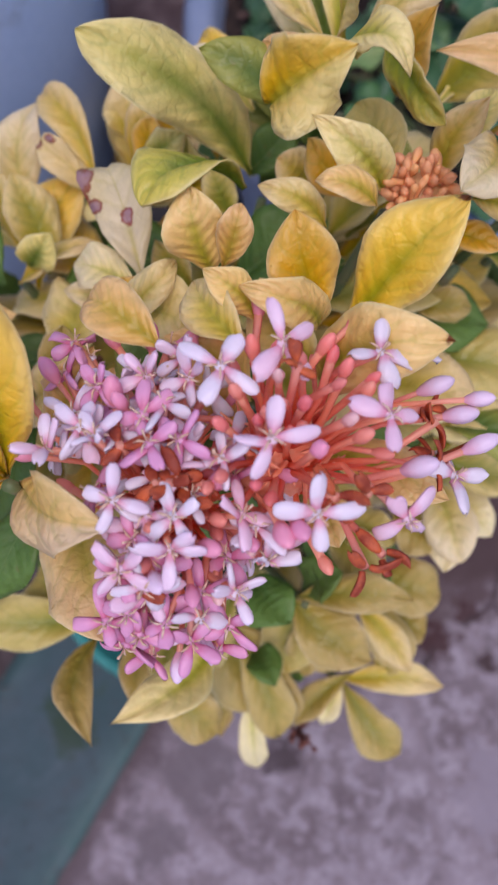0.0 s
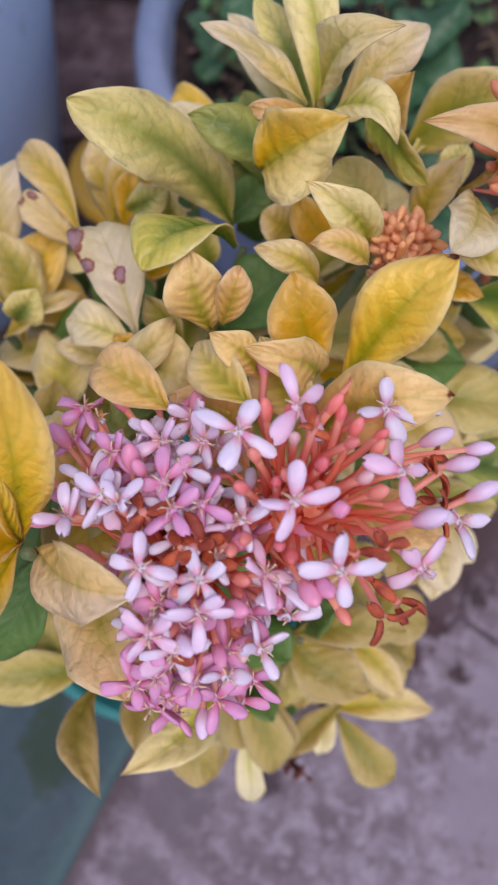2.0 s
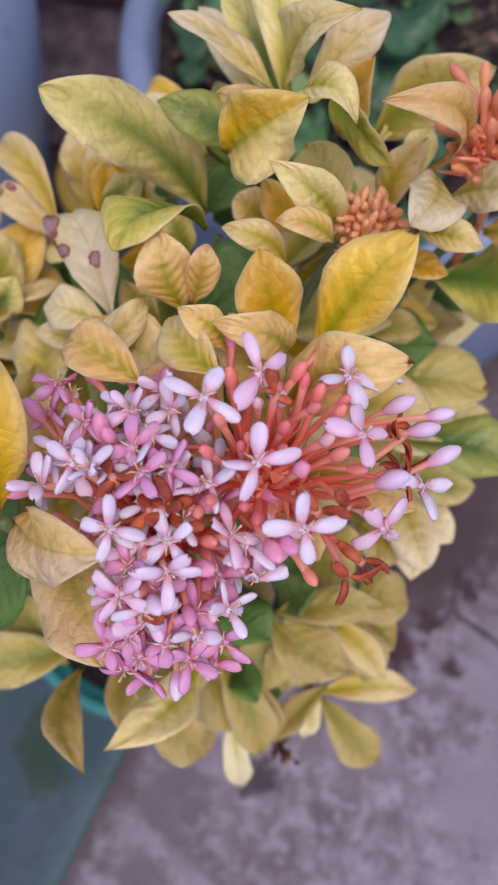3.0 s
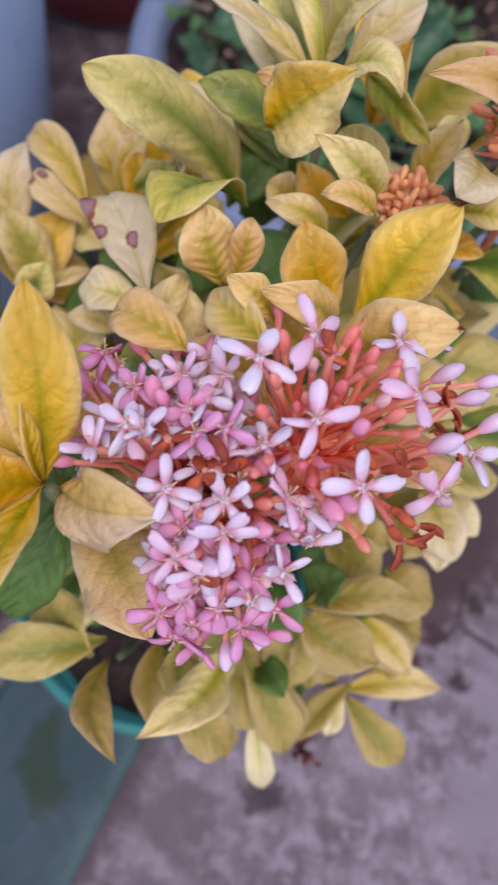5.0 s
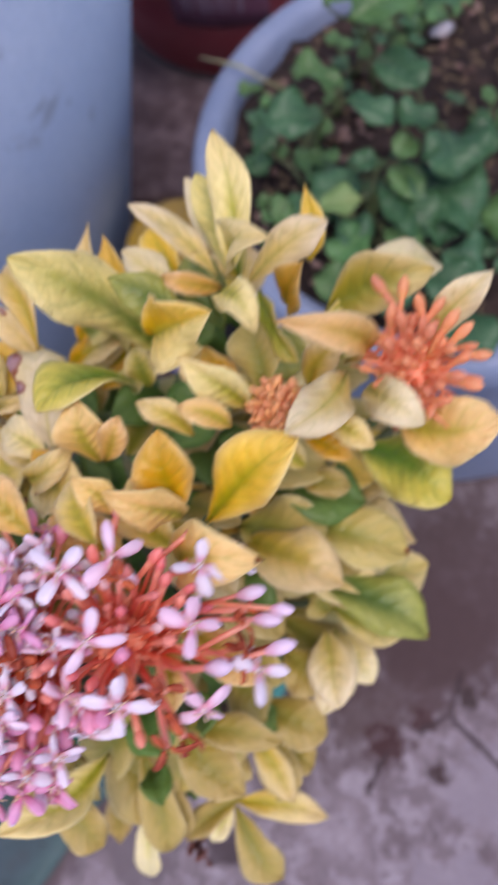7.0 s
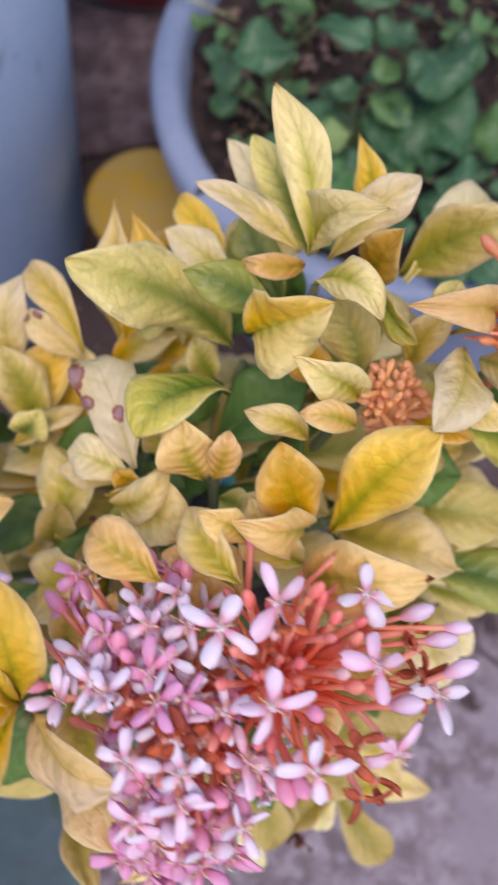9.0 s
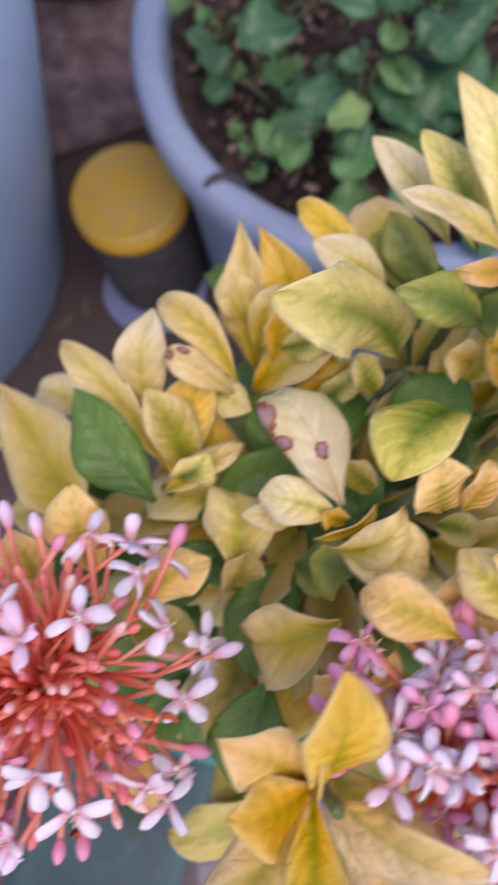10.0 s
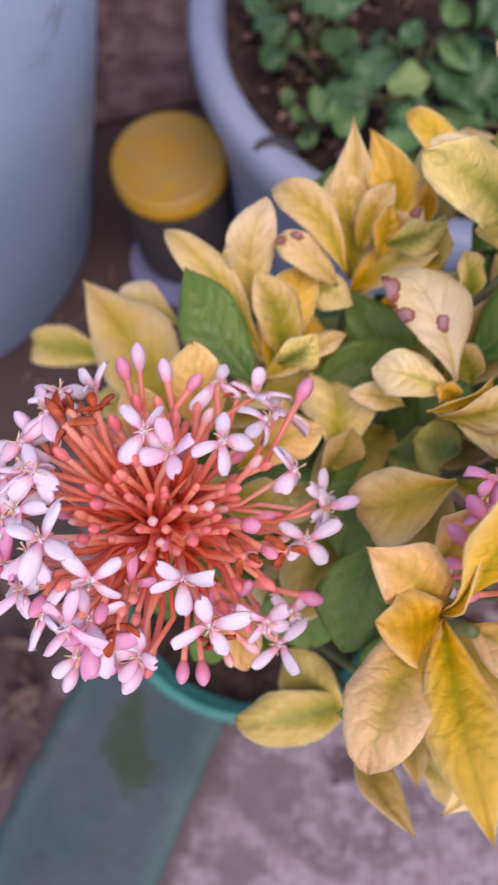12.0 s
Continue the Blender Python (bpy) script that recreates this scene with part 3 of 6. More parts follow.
# ---- containers ----
tall_pot = thing("planter", "tall flared blue-grey painted planter standing on the ground", "planter", (-0.323, 0.815, 0))
H = 0.62
part("body", lathe([(0, 0.004), (0.20, 0.004), (0.212, 0.0), (0.217, 0.006), (0.217 + 0.2627 * 0.3, 0.3), (0.217 + 0.2627 * H, H), (0.200 + 0.2627 * H, H), (0.192 + 0.2627 * H, H - 0.03), (0.17 + 0.2627 * 0.5, 0.5), (0, 0.5)], 96, 0.004), GREY_CEMENT, tall_pot)
part("rim", lathe([(0.2195 + 0.2627 * H, H - 0.02), (0.226 + 0.2627 * H, H - 0.018), (0.228 + 0.2627 * H, H + 0.01), (0.219 + 0.2627 * H, H + 0.016), (0.202 + 0.2627 * H, H + 0.014), (0.198 + 0.2627 * H, H + 0.002)], 96, 0.004), GREY_CEMENT, tall_pot)

grey_pot = thing("planter", "wide round grey-blue plastic planter with a rolled rim", "planter", (0.2935, 0.7013, 0))
part("body", lathe([(0, 0.004), (0.219, 0.004), (0.229, 0.0), (0.232, 0.006), (0.2345, 0.15), (0.242, 0.255), (0.246, 0.262), (0.226, 0.264), (0.220, 0.264), (0.216, 0.255), (0.208, 0.235), (0, 0.235)], 96, 0.006, 2.0), GREY_PLASTIC, grey_pot)
part("rim", lathe([(0.2305, 0.262), (0.2515, 0.262), (0.2535, 0.268), (0.2535, 0.288), (0.250, 0.297), (0.245, 0.301), (0.233, 0.300), (0.227, 0.297), (0.223, 0.288), (0.2205, 0.270)], 96, 0.006, 2.0), GREY_PLASTIC, grey_pot)
slot_bm = bmesh.new()
outer = []
sa, sm, sb = Vector((-0.2215, -0.1123)), Vector((-0.2025, -0.1003)), Vector((-0.1893, -0.1234))
for i in range(13):
    u = i / 12
    c = sa.lerp(sm, u).lerp(sm.lerp(sb, u), u)
    d = (sm.lerp(sb, u) - sa.lerp(sm, u)).normalized()
    w = 0.0042 * math.sin(math.pi * (0.06 + 0.88 * u)) ** 0.4
    side = Vector((-d.y, d.x)) * w
    outer.append([slot_bm.verts.new((c.x + f * side.x, c.y + f * side.y, z)) for f, z in ((1, 0.2985), (1, 0.3022), (-1, 0.3022), (-1, 0.2985))])
grid_faces(slot_bm, outer, True)
slot_bm.faces.new(outer[0][::-1])
slot_bm.faces.new(outer[-1])
part("drain_slot", slot_bm, plain("dark_slot", (0.03, 0.03, 0.035), (0.05, 0.05, 0.055)), grey_pot, "dark narrow slot in the rim")


def soil_bed(name, label, centre, radius, z, lumps, seed):
    """Rough earth filling a pot."""
    rng = random.Random(seed)
    bm = bmesh.new()
    rows = [[bm.verts.new((0, 0, z))]]
    for j in range(1, 17):
        r = radius * j / 16
        rows.append([bm.verts.new((r * math.cos(a), r * math.sin(a), z + lumps * noise.fractal((r * math.cos(a) * 40 + seed, r * math.sin(a) * 40, 0), 0.7, 2.0, 4))) for a in [2 * math.pi * k / 64 for k in range(64)]])
    for k in range(64):
        bm.faces.new((rows[0][0], rows[1][k], rows[1][(k + 1) % 64]))
    grid_faces(bm, rows[1:], True)
    for _ in range(160):
        a, r, s = rng.uniform(0, 6.28), radius * 0.95 * math.sqrt(rng.random()), rng.uniform(0.002, 0.007)
        v = bmesh.ops.create_icosphere(bm, subdivisions=1, radius=s)["verts"]
        c = Vector((r * math.cos(a), r * math.sin(a), z + lumps * 0.3))
        for w in v:
            w.co = c + Vector((w.co.x * rng.uniform(0.8, 1.5), w.co.y, w.co.z * 0.7))
    ob = part(name, bm, SOIL)
    ob.location = centre
    return tagged(ob, label, "soil", kind="stuff")


soil_bed("soil", "dark crumbly soil filling the wide planter", (0.2935, 0.7013, 0), 0.222, 0.272, 0.009, 5)

jar = thing("jar", "dark plastic jar with a dusty yellow screw lid", "jar", (0.0, 0.706, 0.008))
part("body", lathe([(0, 0.0), (0.052, 0.0), (0.057, 0.004), (0.058, 0.02), (0.058, 0.115), (0.055, 0.128), (0.0505, 0.133), (0.0505, 0.15), (0, 0.15)], 64), JAR_FILL, jar)
lid_bm = lathe([(0.057, 0.152), (0.0593, 0.1545), (0.0595, 0.157), (0.058, 0.160), (0.054, 0.1615), (0.0505, 0.1605), (0.048, 0.1600), (0.03, 0.1605), (0, 0.1605)], 72)
lid = part("lid", lid_bm, LID, jar, "dusty yellow plastic lid")
part("skirt", lathe([(0.054, 0.136), (0.0592, 0.136), (0.0602, 0.139), (0.0598, 0.1545), (0.0575, 0.1545)], 72), LID_SIDE, lid, "clean orange-yellow lid edge")
saucer = thing("saucer", "blue plastic saucer under the jar", "saucer", (-0.010, 0.688, 0))
part("dish", lathe([(0, 0.003), (0.05, 0.003), (0.061, 0.007), (0.064, 0.010), (0.062, 0.012), (0.058, 0.010), (0.05, 0.0065), (0, 0.0065)], 64), BLUE, saucer)

red_pot = thing("pot", "red plastic pot with a dark base", "pot", (0.061, 1.336, 0))
part("body", lathe([(0, 0.004), (0.17, 0.004), (0.195, 0.0), (0.205, 0.006), (0.225, 0.12), (0.2463, 0.25), (0.262, 0.258), (0.262, 0.28), (0.252, 0.284), (0.24, 0.27), (0.235, 0.22), (0, 0.22)], 80, 0.004, 4.0), RED, red_pot)
foot = lathe([(0.200, 0.001), (0.2085, 0.003), (0.2115, 0.022), (0.2075, 0.024)], 80)
part("base_ring", foot, plain("dark_base", (0.02, 0.017, 0.017), (0.05, 0.035, 0.035), 40.0), red_pot, "dark base ring")



def curved_patch(r0, slope, a0, a1, z0, z1, proud):
    """A thin label that follows a flared pot's side between two angles and heights."""
    bm = bmesh.new()
    tops, backs = [], []
    for j in range(5):
        z = z0 + (z1 - z0) * j / 4
        ring = [(math.cos(radians(a0 + (a1 - a0) * i / 12)), math.sin(radians(a0 + (a1 - a0) * i / 12))) for i in range(13)]
        tops.append([bm.verts.new(((r0 + slope * z + proud) * x, (r0 + slope * z + proud) * y, z)) for x, y in ring])
        backs.append([bm.verts.new(((r0 + slope * z - 0.001) * x, (r0 + slope * z - 0.001) * y, z)) for x, y in ring])
    grid_faces(bm, tops, False)
    grid_faces(bm, [r[::-1] for r in backs], False)
    for j in range(4):
        for i in (0, 12):
            bm.faces.new((tops[j][i], tops[j + 1][i], backs[j + 1][i], backs[j][i]))
    for j in (0, 4):
        for i in range(12):
            bm.faces.new((tops[j][i], tops[j][i + 1], backs[j][i + 1], backs[j][i]))
    bmesh.ops.recalc_face_normals(bm, faces=bm.faces)
    return bm


FADED = plain("faded_label", (0.20, 0.075, 0.12), (0.26, 0.11, 0.16), 30.0, 0.6)
label = part("label", curved_patch(0.2063, 0.167, -114.0, -80.0, 0.121, 0.215, 0.003), FADED, red_pot, "faded purple label")
for k, w in enumerate((1.2, 0.8, 1.6, 1.0, 1.3, 0.7, 1.5)):
    a = -109.0 + 3.1 * k
    part("bar", curved_patch(0.2063, 0.167, a, a + w, 0.145, 0.175, 0.0045), plain("pale_print", (0.42, 0.32, 0.38), (0.34, 0.24, 0.30), 60.0), label)

teal_pot = thing("pot", "teal plastic flower pot holding the flowering shrub", "pot", (0.0, 0.285, 0))
part("body", lathe([(0, 0.004), (0.08, 0.004), (0.086, 0.0), (0.09, 0.005), (0.119, 0.158), (0.1165, 0.158), (0.113, 0.125), (0, 0.125)], 72), TEAL, teal_pot)
part("rim", lathe([(0.1205, 0.147), (0.1265, 0.147), (0.1285, 0.151), (0.1290, 0.168), (0.126, 0.173), (0.120, 0.171), (0.118, 0.160)], 72), TEAL, teal_pot)
soil_bed("soil", "dark moist soil in the teal pot", (0.0, 0.285, 0), 0.116, 0.135, 0.006, 9)


# ---- flowering shrub ----
shrub = thing("ixora_shrub", "ixora shrub with yellow-cream leaves and pink and coral flower heads", "shrub")


def branch(points, r0, r1, material=None):
    pts = [Vector(p) for p in points]
    fine = []
    for i in range(len(pts) - 1):
        for k in range(4):
            f = k / 4
            fine.append(pts[i].lerp(pts[i + 1], f) + 0.0012 * Vector((noise.noise((i, k, 1)), noise.noise((i, k, 2)), 0)))
    fine.append(pts[-1])
    n = len(fine) - 1
    return part("branch", tube_mesh(fine, [r0 + (r1 - r0) * i / n for i in range(n + 1)], 8), material or STEM, shrub)


def petal_into(bm, uv, m, length, width, droop, slot):
    """One oblong, round-ended petal, narrow at the throat, its edges bent back, with thickness."""
    rows, low = [], []
    coord = {}
    skew = 0.5 * noise.noise((m.translation.x * 900, m.translation.y * 900, droop * 9))
    for v in (0.0, 0.12, 0.28, 0.46, 0.64, 0.80, 0.91, 0.975, 1.0):
        w = width / 2 * (0.40 + 0.60 * math.sin(math.pi / 2 * min(1.0, v / 0.66)) ** 1.1)
        if v > 0.66:
            w *= max(0.25, math.sqrt(max(0.0, 1 - ((v - 0.66) / 0.34) ** 2.5)))
        row, under = [], []
        for k in range(5):
            c = k / 2 - 1
            z = -droop * length * v * v - 0.30 * width * c * c - (0.10 * width if k == 2 else 0.0) + skew * width * c * v + 0.05 * length * math.sin(math.pi * v)
            p = m @ Vector((0.0006 + length * v, c * w, z))
            q = m @ Vector((0.0006 + length * v, c * w * 0.96, z - 0.0005))
            a, b = bm.verts.new(p), bm.verts.new(q)
            coord[a] = coord[b] = (k / 4, v)
            row.append(a)
            under.append(b)
        rows.append(row)
        low.append(under)
    faces = grid_faces(bm, rows, False) + grid_faces(bm, [r[::-1] for r in low], False)
    for i in range(len(rows) - 1):
        faces.append(bm.faces.new((rows[i + 1][0], rows[i][0], low[i][0], low[i + 1][0])))
        faces.append(bm.faces.new((rows[i][4], rows[i + 1][4], low[i + 1][4], low[i][4])))
    faces.append(bm.faces.new((*rows[-1], *low[-1][::-1])))
    for f in faces:
        f.material_index = slot
        for lp in f.loops:
            lp[uv].uv = coord[lp.vert]


def bud_into(bm, uv, m, length, r, slot, sides=8):
    """A swollen, pointed, faintly four-ribbed bud along +z."""
    rows, level = [], {}
    prof = [(0.35, 0), (0.62, 0.12), (0.92, 0.35), (1.0, 0.55), (0.86, 0.76), (0.5, 0.93), (0.16, 1.0)]
    for f, h in prof:
        ring = []
        for k in range(sides):
            a = 2 * math.pi * k / sides
            rr = r * f * (1 + 0.06 * math.cos(4 * a))
            ring.append(bm.verts.new(m @ Vector((rr * math.cos(a), rr * math.sin(a), length * h))))
        for v in ring:
            level[v] = h
        rows.append(ring)
    faces = grid_faces(bm, rows, True) + [bm.faces.new(rows[-1])]
    for f in faces:
        f.material_index = slot
        for lp in f.loops:
            lp[uv].uv = (0.5, level[lp.vert])


def facing(direction, up, spin):
    """A pose whose +z is direction; spin turns it about that axis, from the world's x."""
    z = Vector(direction).normalized()
    x = Vector((1, 0, 0))
    x = (x - z * x.dot(z)).normalized()
    y = z.cross(x)
    return Matrix((x, y, z)).transposed().to_4x4() @ pose(0, 0, 0, 0, 0, spin)


floret_count = 0
LOOSE = set()  # heads whose flowers lie about untidily


def floret(head, kind, offset, spin=0.0, size=1.0):
    """A flower, bud or spent flower at the end of its tube; offset from the head's centre in millimetres."""
    global floret_count
    floret_count += 1
    rng = random.Random(floret_count)
    end = Vector(offset) / 1000
    out = end.normalized()
    root = out * min(0.008, 0.45 * end.length) + Vector((rng.uniform(-1, 1), rng.uniform(-1, 1), rng.uniform(-1, 0))) * 0.0028
    side = out.cross(Vector((0, 0, 1)))
    bend = (root + end) / 2 + side * rng.uniform(-0.17, 0.17) * end.length + Vector((0, 0, rng.uniform(-0.04, 0.1) * end.length))
    bm = bmesh.new()
    uv = bm.loops.layers.uv.verify()
    pts = [root, root.lerp(bend, 0.55), bend, bend.lerp(end, 0.55), end]
    tr = (0.00105 if kind == "long_bud" else 0.00076) * (0.8 + 0.5 * rng.random())
    tube_mesh(pts, [tr * 0.8, tr * 0.85, tr * 0.9, tr, tr * 1.15], 6, bm)
    tilt = (end - bend).normalized()
    pale = kind in ("flower", "pink") and head.name.startswith("flower_head") and rng.random() < 0.5
    mats = [PALE_TUBE if pale else TUBE]
    if kind in ("flower", "pink"):
        stray = 0.75 if head.name in LOOSE else 0.35
        face = (tilt * 0.6 + Vector((0.03, -0.10, 0.55)) + Vector((rng.uniform(-stray, stray), rng.uniform(-stray, stray), 0))).normalized()
        cup = rng.choice((-38, -18, -4, 4, 14) if head.name in LOOSE else (-14, -4, 4, 10))
        m = Matrix.Translation(end) @ facing(face, None, spin)
        mats += [PINK_PETAL if kind == "pink" else PETAL, STAMEN]
        bud_into(bm, uv, Matrix.Translation(end - face * 0.0008) @ facing(face, None, 0), 0.0016, 0.0012, 1, 6)
        for k in range(4):
            if rng.random() < 0.04:
                continue
            a = 90 * k + rng.uniform(-13, 13)
            petal_into(bm, uv, m @ pose(0, 0, 0.0004, 0, 0, a) @ pose(0, 0, 0, rng.uniform(-40, 40), cup + rng.uniform(-16, 16), 0), 0.0070 * size * rng.uniform(0.8, 1.12), 0.0034 * size * rng.uniform(0.8, 1.2), rng.uniform(-0.15, 0.5), 1)
        for k in range(4):
            d = m @ pose(0, 0, 0, 0, 0, 45 + 90 * k + rng.uniform(-15, 15))
            before = set(bm.faces)
            tube_mesh([d @ Vector((0.0005, 0, 0.0008)), d @ Vector((0.0016, 0, 0.0012)), d @ Vector((0.0029, 0, 0.0009))], [0.0002, 0.00028, 0.00012], 4, bm)
            for f in set(bm.faces) - before:
                f.material_index = 2
        before = set(bm.faces)
        tube_mesh([m @ Vector((0, 0, 0)), m @ Vector((0.0002, 0, 0.0024)), m @ Vector((0.0004, 0.0002, 0.0036))], [0.0002, 0.0002, 0.00035], 4, bm)
        for f in set(bm.faces) - before:
            f.material_index = 2
    elif kind == "spent":
        mats = [TUBE, WITHERED]
        for k in range(3):
            m = Matrix.Translation(end) @ facing(tilt, None, spin + 110 * k)
            petal_into(bm, uv, m @ pose(0, 0, 0, 0, rng.uniform(-70, 40), 0), 0.0052 * rng.uniform(0.7, 1.2), 0.0026, rng.uniform(-1.0, 1.2), 1)
    else:
        mat, ln, r = {"bud": (rng.choice((BUD, BUD, ROSE_BUD, ROSE_BUD, WHITE_BUD)), 0.0054, 0.00138), "pink_bud": (PINK_BUD, 0.0066, 0.0018), "lilac_bud": (LILAC_BUD, 0.0074, 0.0019), "small_bud": (rng.choice((BUD, BUD, ROSE_BUD, ROSE_BUD, WHITE_BUD)), 0.0043, 0.00118), "orange_bud": (ORANGE_BUD, 0.0050, 0.0014), "long_bud": (LONG_BUD, 0.0075, 0.0017)}[kind]
        mats = [{"long_bud": LONG_BUD, "orange_bud": ORANGE_BUD}.get(kind, TUBE), mat]
        s = size * rng.uniform(0.85, 1.12)
        bud_into(bm, uv, Matrix.Translation(end - tilt * ln * s * 0.5) @ facing(tilt, None, spin), ln * s, r * s, 1)
    bmesh.ops.recalc_face_normals(bm, faces=bm.faces)
    ob = part({"flower": "flower", "pink": "flower", "spent": "spent_flower"}.get(kind, "bud"), bm, mats[0], head)
    for x in mats[1:]:
        ob.data.materials.append(x)
    return ob


def flower_head(centre, root, label):
    """The stalk of a flower head, forked at its top; its florets hang under it."""
    c, r = Vector(centre), Vector(root)
    bm = tube_mesh([r - c, (r - c) * 0.5 + Vector((0.002, 0, 0)), (r - c) * 0.12, Vector((0, 0, 0.001))], [0.0019, 0.0016, 0.0015, 0.0021], 8)
    rng = random.Random(int(abs(c.x) * 10000))
    for k in range(9):
        a = 2 * math.pi * k / 9 + rng.uniform(-0.2, 0.2)
        d = Vector((math.cos(a), math.sin(a), rng.uniform(0.2, 1.4))).normalized()
        tube_mesh([Vector((0, 0, -0.001)), d * 0.004, d * 0.0075], [0.0010, 0.0008, 0.0007], 5, bm)
    # coral core, added to cover the dark centre between the tubes
    for v in bmesh.ops.create_icosphere(bm, subdivisions=3, radius=0.0095)["verts"]:
        v.co = Vector((v.co.x, v.co.y, v.co.z * 0.8 + 0.001)) * (1 + 0.25 * noise.noise(v.co * 900))
    # small pointed teeth where the tubes start
    for k in range(46):
        z, a = rng.uniform(-0.2, 1.0), rng.uniform(0, 6.283)
        r = math.sqrt(max(0.0, 1 - z * z))
        d = Vector((r * math.cos(a), r * math.sin(a), z))
        e = d + Vector((rng.uniform(-0.5, 0.5), rng.uniform(-0.5, 0.5), 0.1))
        tube_mesh([d * 0.0085, d * 0.0105, e * 0.013], [0.0005, 0.0009, 0.0002], 5, bm)
    ob = part("flower_head", bm, CALYX, shrub, label)
    ob.location = c
    return ob


def inner_buds(head, radius, count, low, seed, kinds=("bud", "bud", "small_bud"), west=-99.0):
    """Short young buds on their tubes that fill a head between the flowers; low: how far down its side they reach; west: how far out towards -x."""
    rng = random.Random(seed)
    for i in range(count):
        z = 1 - (i + 0.5) / count * (1 - low)
        a = i * 2.39996 + rng.uniform(-0.3, 0.3)
        r = math.sqrt(max(0.0, 1 - z * z))
        d = Vector((r * math.cos(a), r * math.sin(a), z)) * radius * 1000 * rng.uniform(0.55, 0.95)
        if d.x < west and d.y < 8:
            continue
        floret(head, rng.choice(kinds), d, rng.uniform(0, 90), rng.uniform(0.75, 1.0))


def old_head(centre, seed):
    """The brown, branched remains of a flower head."""
    rng = random.Random(seed)
    bm = bmesh.new()
    for _ in range(16):
        d = Vector((rng.uniform(-1, 1), rng.uniform(-1, 1), rng.uniform(-0.2, 1))).normalized() * rng.uniform(0.004, 0.011)
        tube_mesh([(0, 0, -0.006), d * 0.5, d], [0.0009, 0.0006, 0.0005], 5, bm)
        v = bmesh.ops.create_icosphere(bm, subdivisions=1, radius=rng.uniform(0.0009, 0.0016))["verts"]
        for w in v:
            w.co = w.co + d
    ob = part("old_flower_head", bm, OLD, shrub, "brown dried remains of a flower head")
    ob.location = centre


def bud_cluster(centre, radius, count, seed):
    """A tight knob of small unopened orange buds."""
    c = Vector(centre)
    bm = tube_mesh([(0, 0.004, -0.035), (0, 0.001, -0.012), (0, 0, 0)], [0.0013, 0.0012, 0.002], 7)
    for v in bmesh.ops.create_icosphere(bm, subdivisions=2, radius=radius * 0.72)["verts"]:
        v.co = Vector((v.co.x, v.co.y, v.co.z * 0.9)) * (1 + 0.2 * noise.noise(v.co * 700))
    head = part("bud_head", bm, ORANGE_BUD, shrub, "tight knob of orange flower buds")
    head.location = c
    rng = random.Random(seed)
    for i in range(count):
        z = 1 - (i + 0.5) / count * 1.25
        a = i * 2.39996 + rng.uniform(-0.2, 0.2)
        r = math.sqrt(max(0, 1 - z * z))
        d = Vector((r * math.cos(a), r * math.sin(a), z)) * radius * 1000 * rng.uniform(0.75, 1.25)
        floret(head, "orange_bud", d, size=rng.uniform(0.7, 1.0))

# stems from the soil to the rosettes
branch(((0.03, 0.285, 0.128), (0.0747, 0.2983, 0.3397), (0.1101, 0.3089, 0.4906), (0.134, 0.316, 0.59)), 0.0045, 0.0016)
branch(((-0.0221, 0.3053, 0.128), (0.033, 0.303, 0.3344), (0.0765, 0.3012, 0.4798), (0.106, 0.3, 0.575)), 0.0036, 0.0016)
branch(((0.0026, 0.2551, 0.128), (0.0264, 0.28, 0.3257), (0.0453, 0.2997, 0.4618), (0.058, 0.313, 0.55)), 0.0036, 0.0016)
branch(((0.0183, 0.3088, 0.128), (0.0194, 0.2999, 0.3309), (0.0204, 0.2928, 0.4726), (0.021, 0.288, 0.565)), 0.0045, 0.0016)
branch(((-0.0295, 0.2798, 0.128), (0.0042, 0.242, 0.3554), (0.0309, 0.2122, 0.523), (0.049, 0.192, 0.635)), 0.0036, 0.0016)
branch(((0.0253, 0.2689, 0.128), (0.0548, 0.2642, 0.3414), (0.0782, 0.2605, 0.4942), (0.094, 0.258, 0.595)), 0.0036, 0.0016)
branch(((-0.0078, 0.314, 0.128), (0.0489, 0.28, 0.3432), (0.0937, 0.2532, 0.4978), (0.124, 0.235, 0.6)), 0.0045, 0.0016)
branch(((-0.0138, 0.2584, 0.128), (0.0214, 0.2651, 0.3327), (0.0492, 0.2704, 0.4762), (0.068, 0.274, 0.57)), 0.0036, 0.0016)
branch(((0.0282, 0.2953, 0.128), (0.0836, 0.2677, 0.3047), (0.1274, 0.2458, 0.4186), (0.157, 0.231, 0.49)), 0.0036, 0.0016)
branch(((-0.0277, 0.2964, 0.128), (0.0315, 0.2348, 0.2907), (0.0783, 0.186, 0.3898), (0.11, 0.153, 0.45)), 0.0045, 0.0016)
branch(((0.0127, 0.2578, 0.128), (0.0206, 0.2218, 0.3082), (0.0268, 0.1933, 0.4258), (0.031, 0.174, 0.5)), 0.0036, 0.0016)
branch(((0.009, 0.3136, 0.128), (0.0498, 0.2544, 0.3117), (0.0821, 0.2077, 0.433), (0.104, 0.176, 0.51)), 0.0036, 0.0016)
branch(((-0.0259, 0.2699, 0.128), (0.0458, 0.2704, 0.3432), (0.1026, 0.2708, 0.4978), (0.141, 0.271, 0.6)), 0.0045, 0.0016)
branch(((0.0293, 0.2786, 0.128), (0.0872, 0.274, 0.3327), (0.133, 0.2704, 0.4762), (0.164, 0.268, 0.57)), 0.0036, 0.0016)
branch(((-0.0173, 0.3095, 0.128), (0.071, 0.2964, 0.3397), (0.1408, 0.286, 0.4906), (0.188, 0.279, 0.59)), 0.0036, 0.0016)
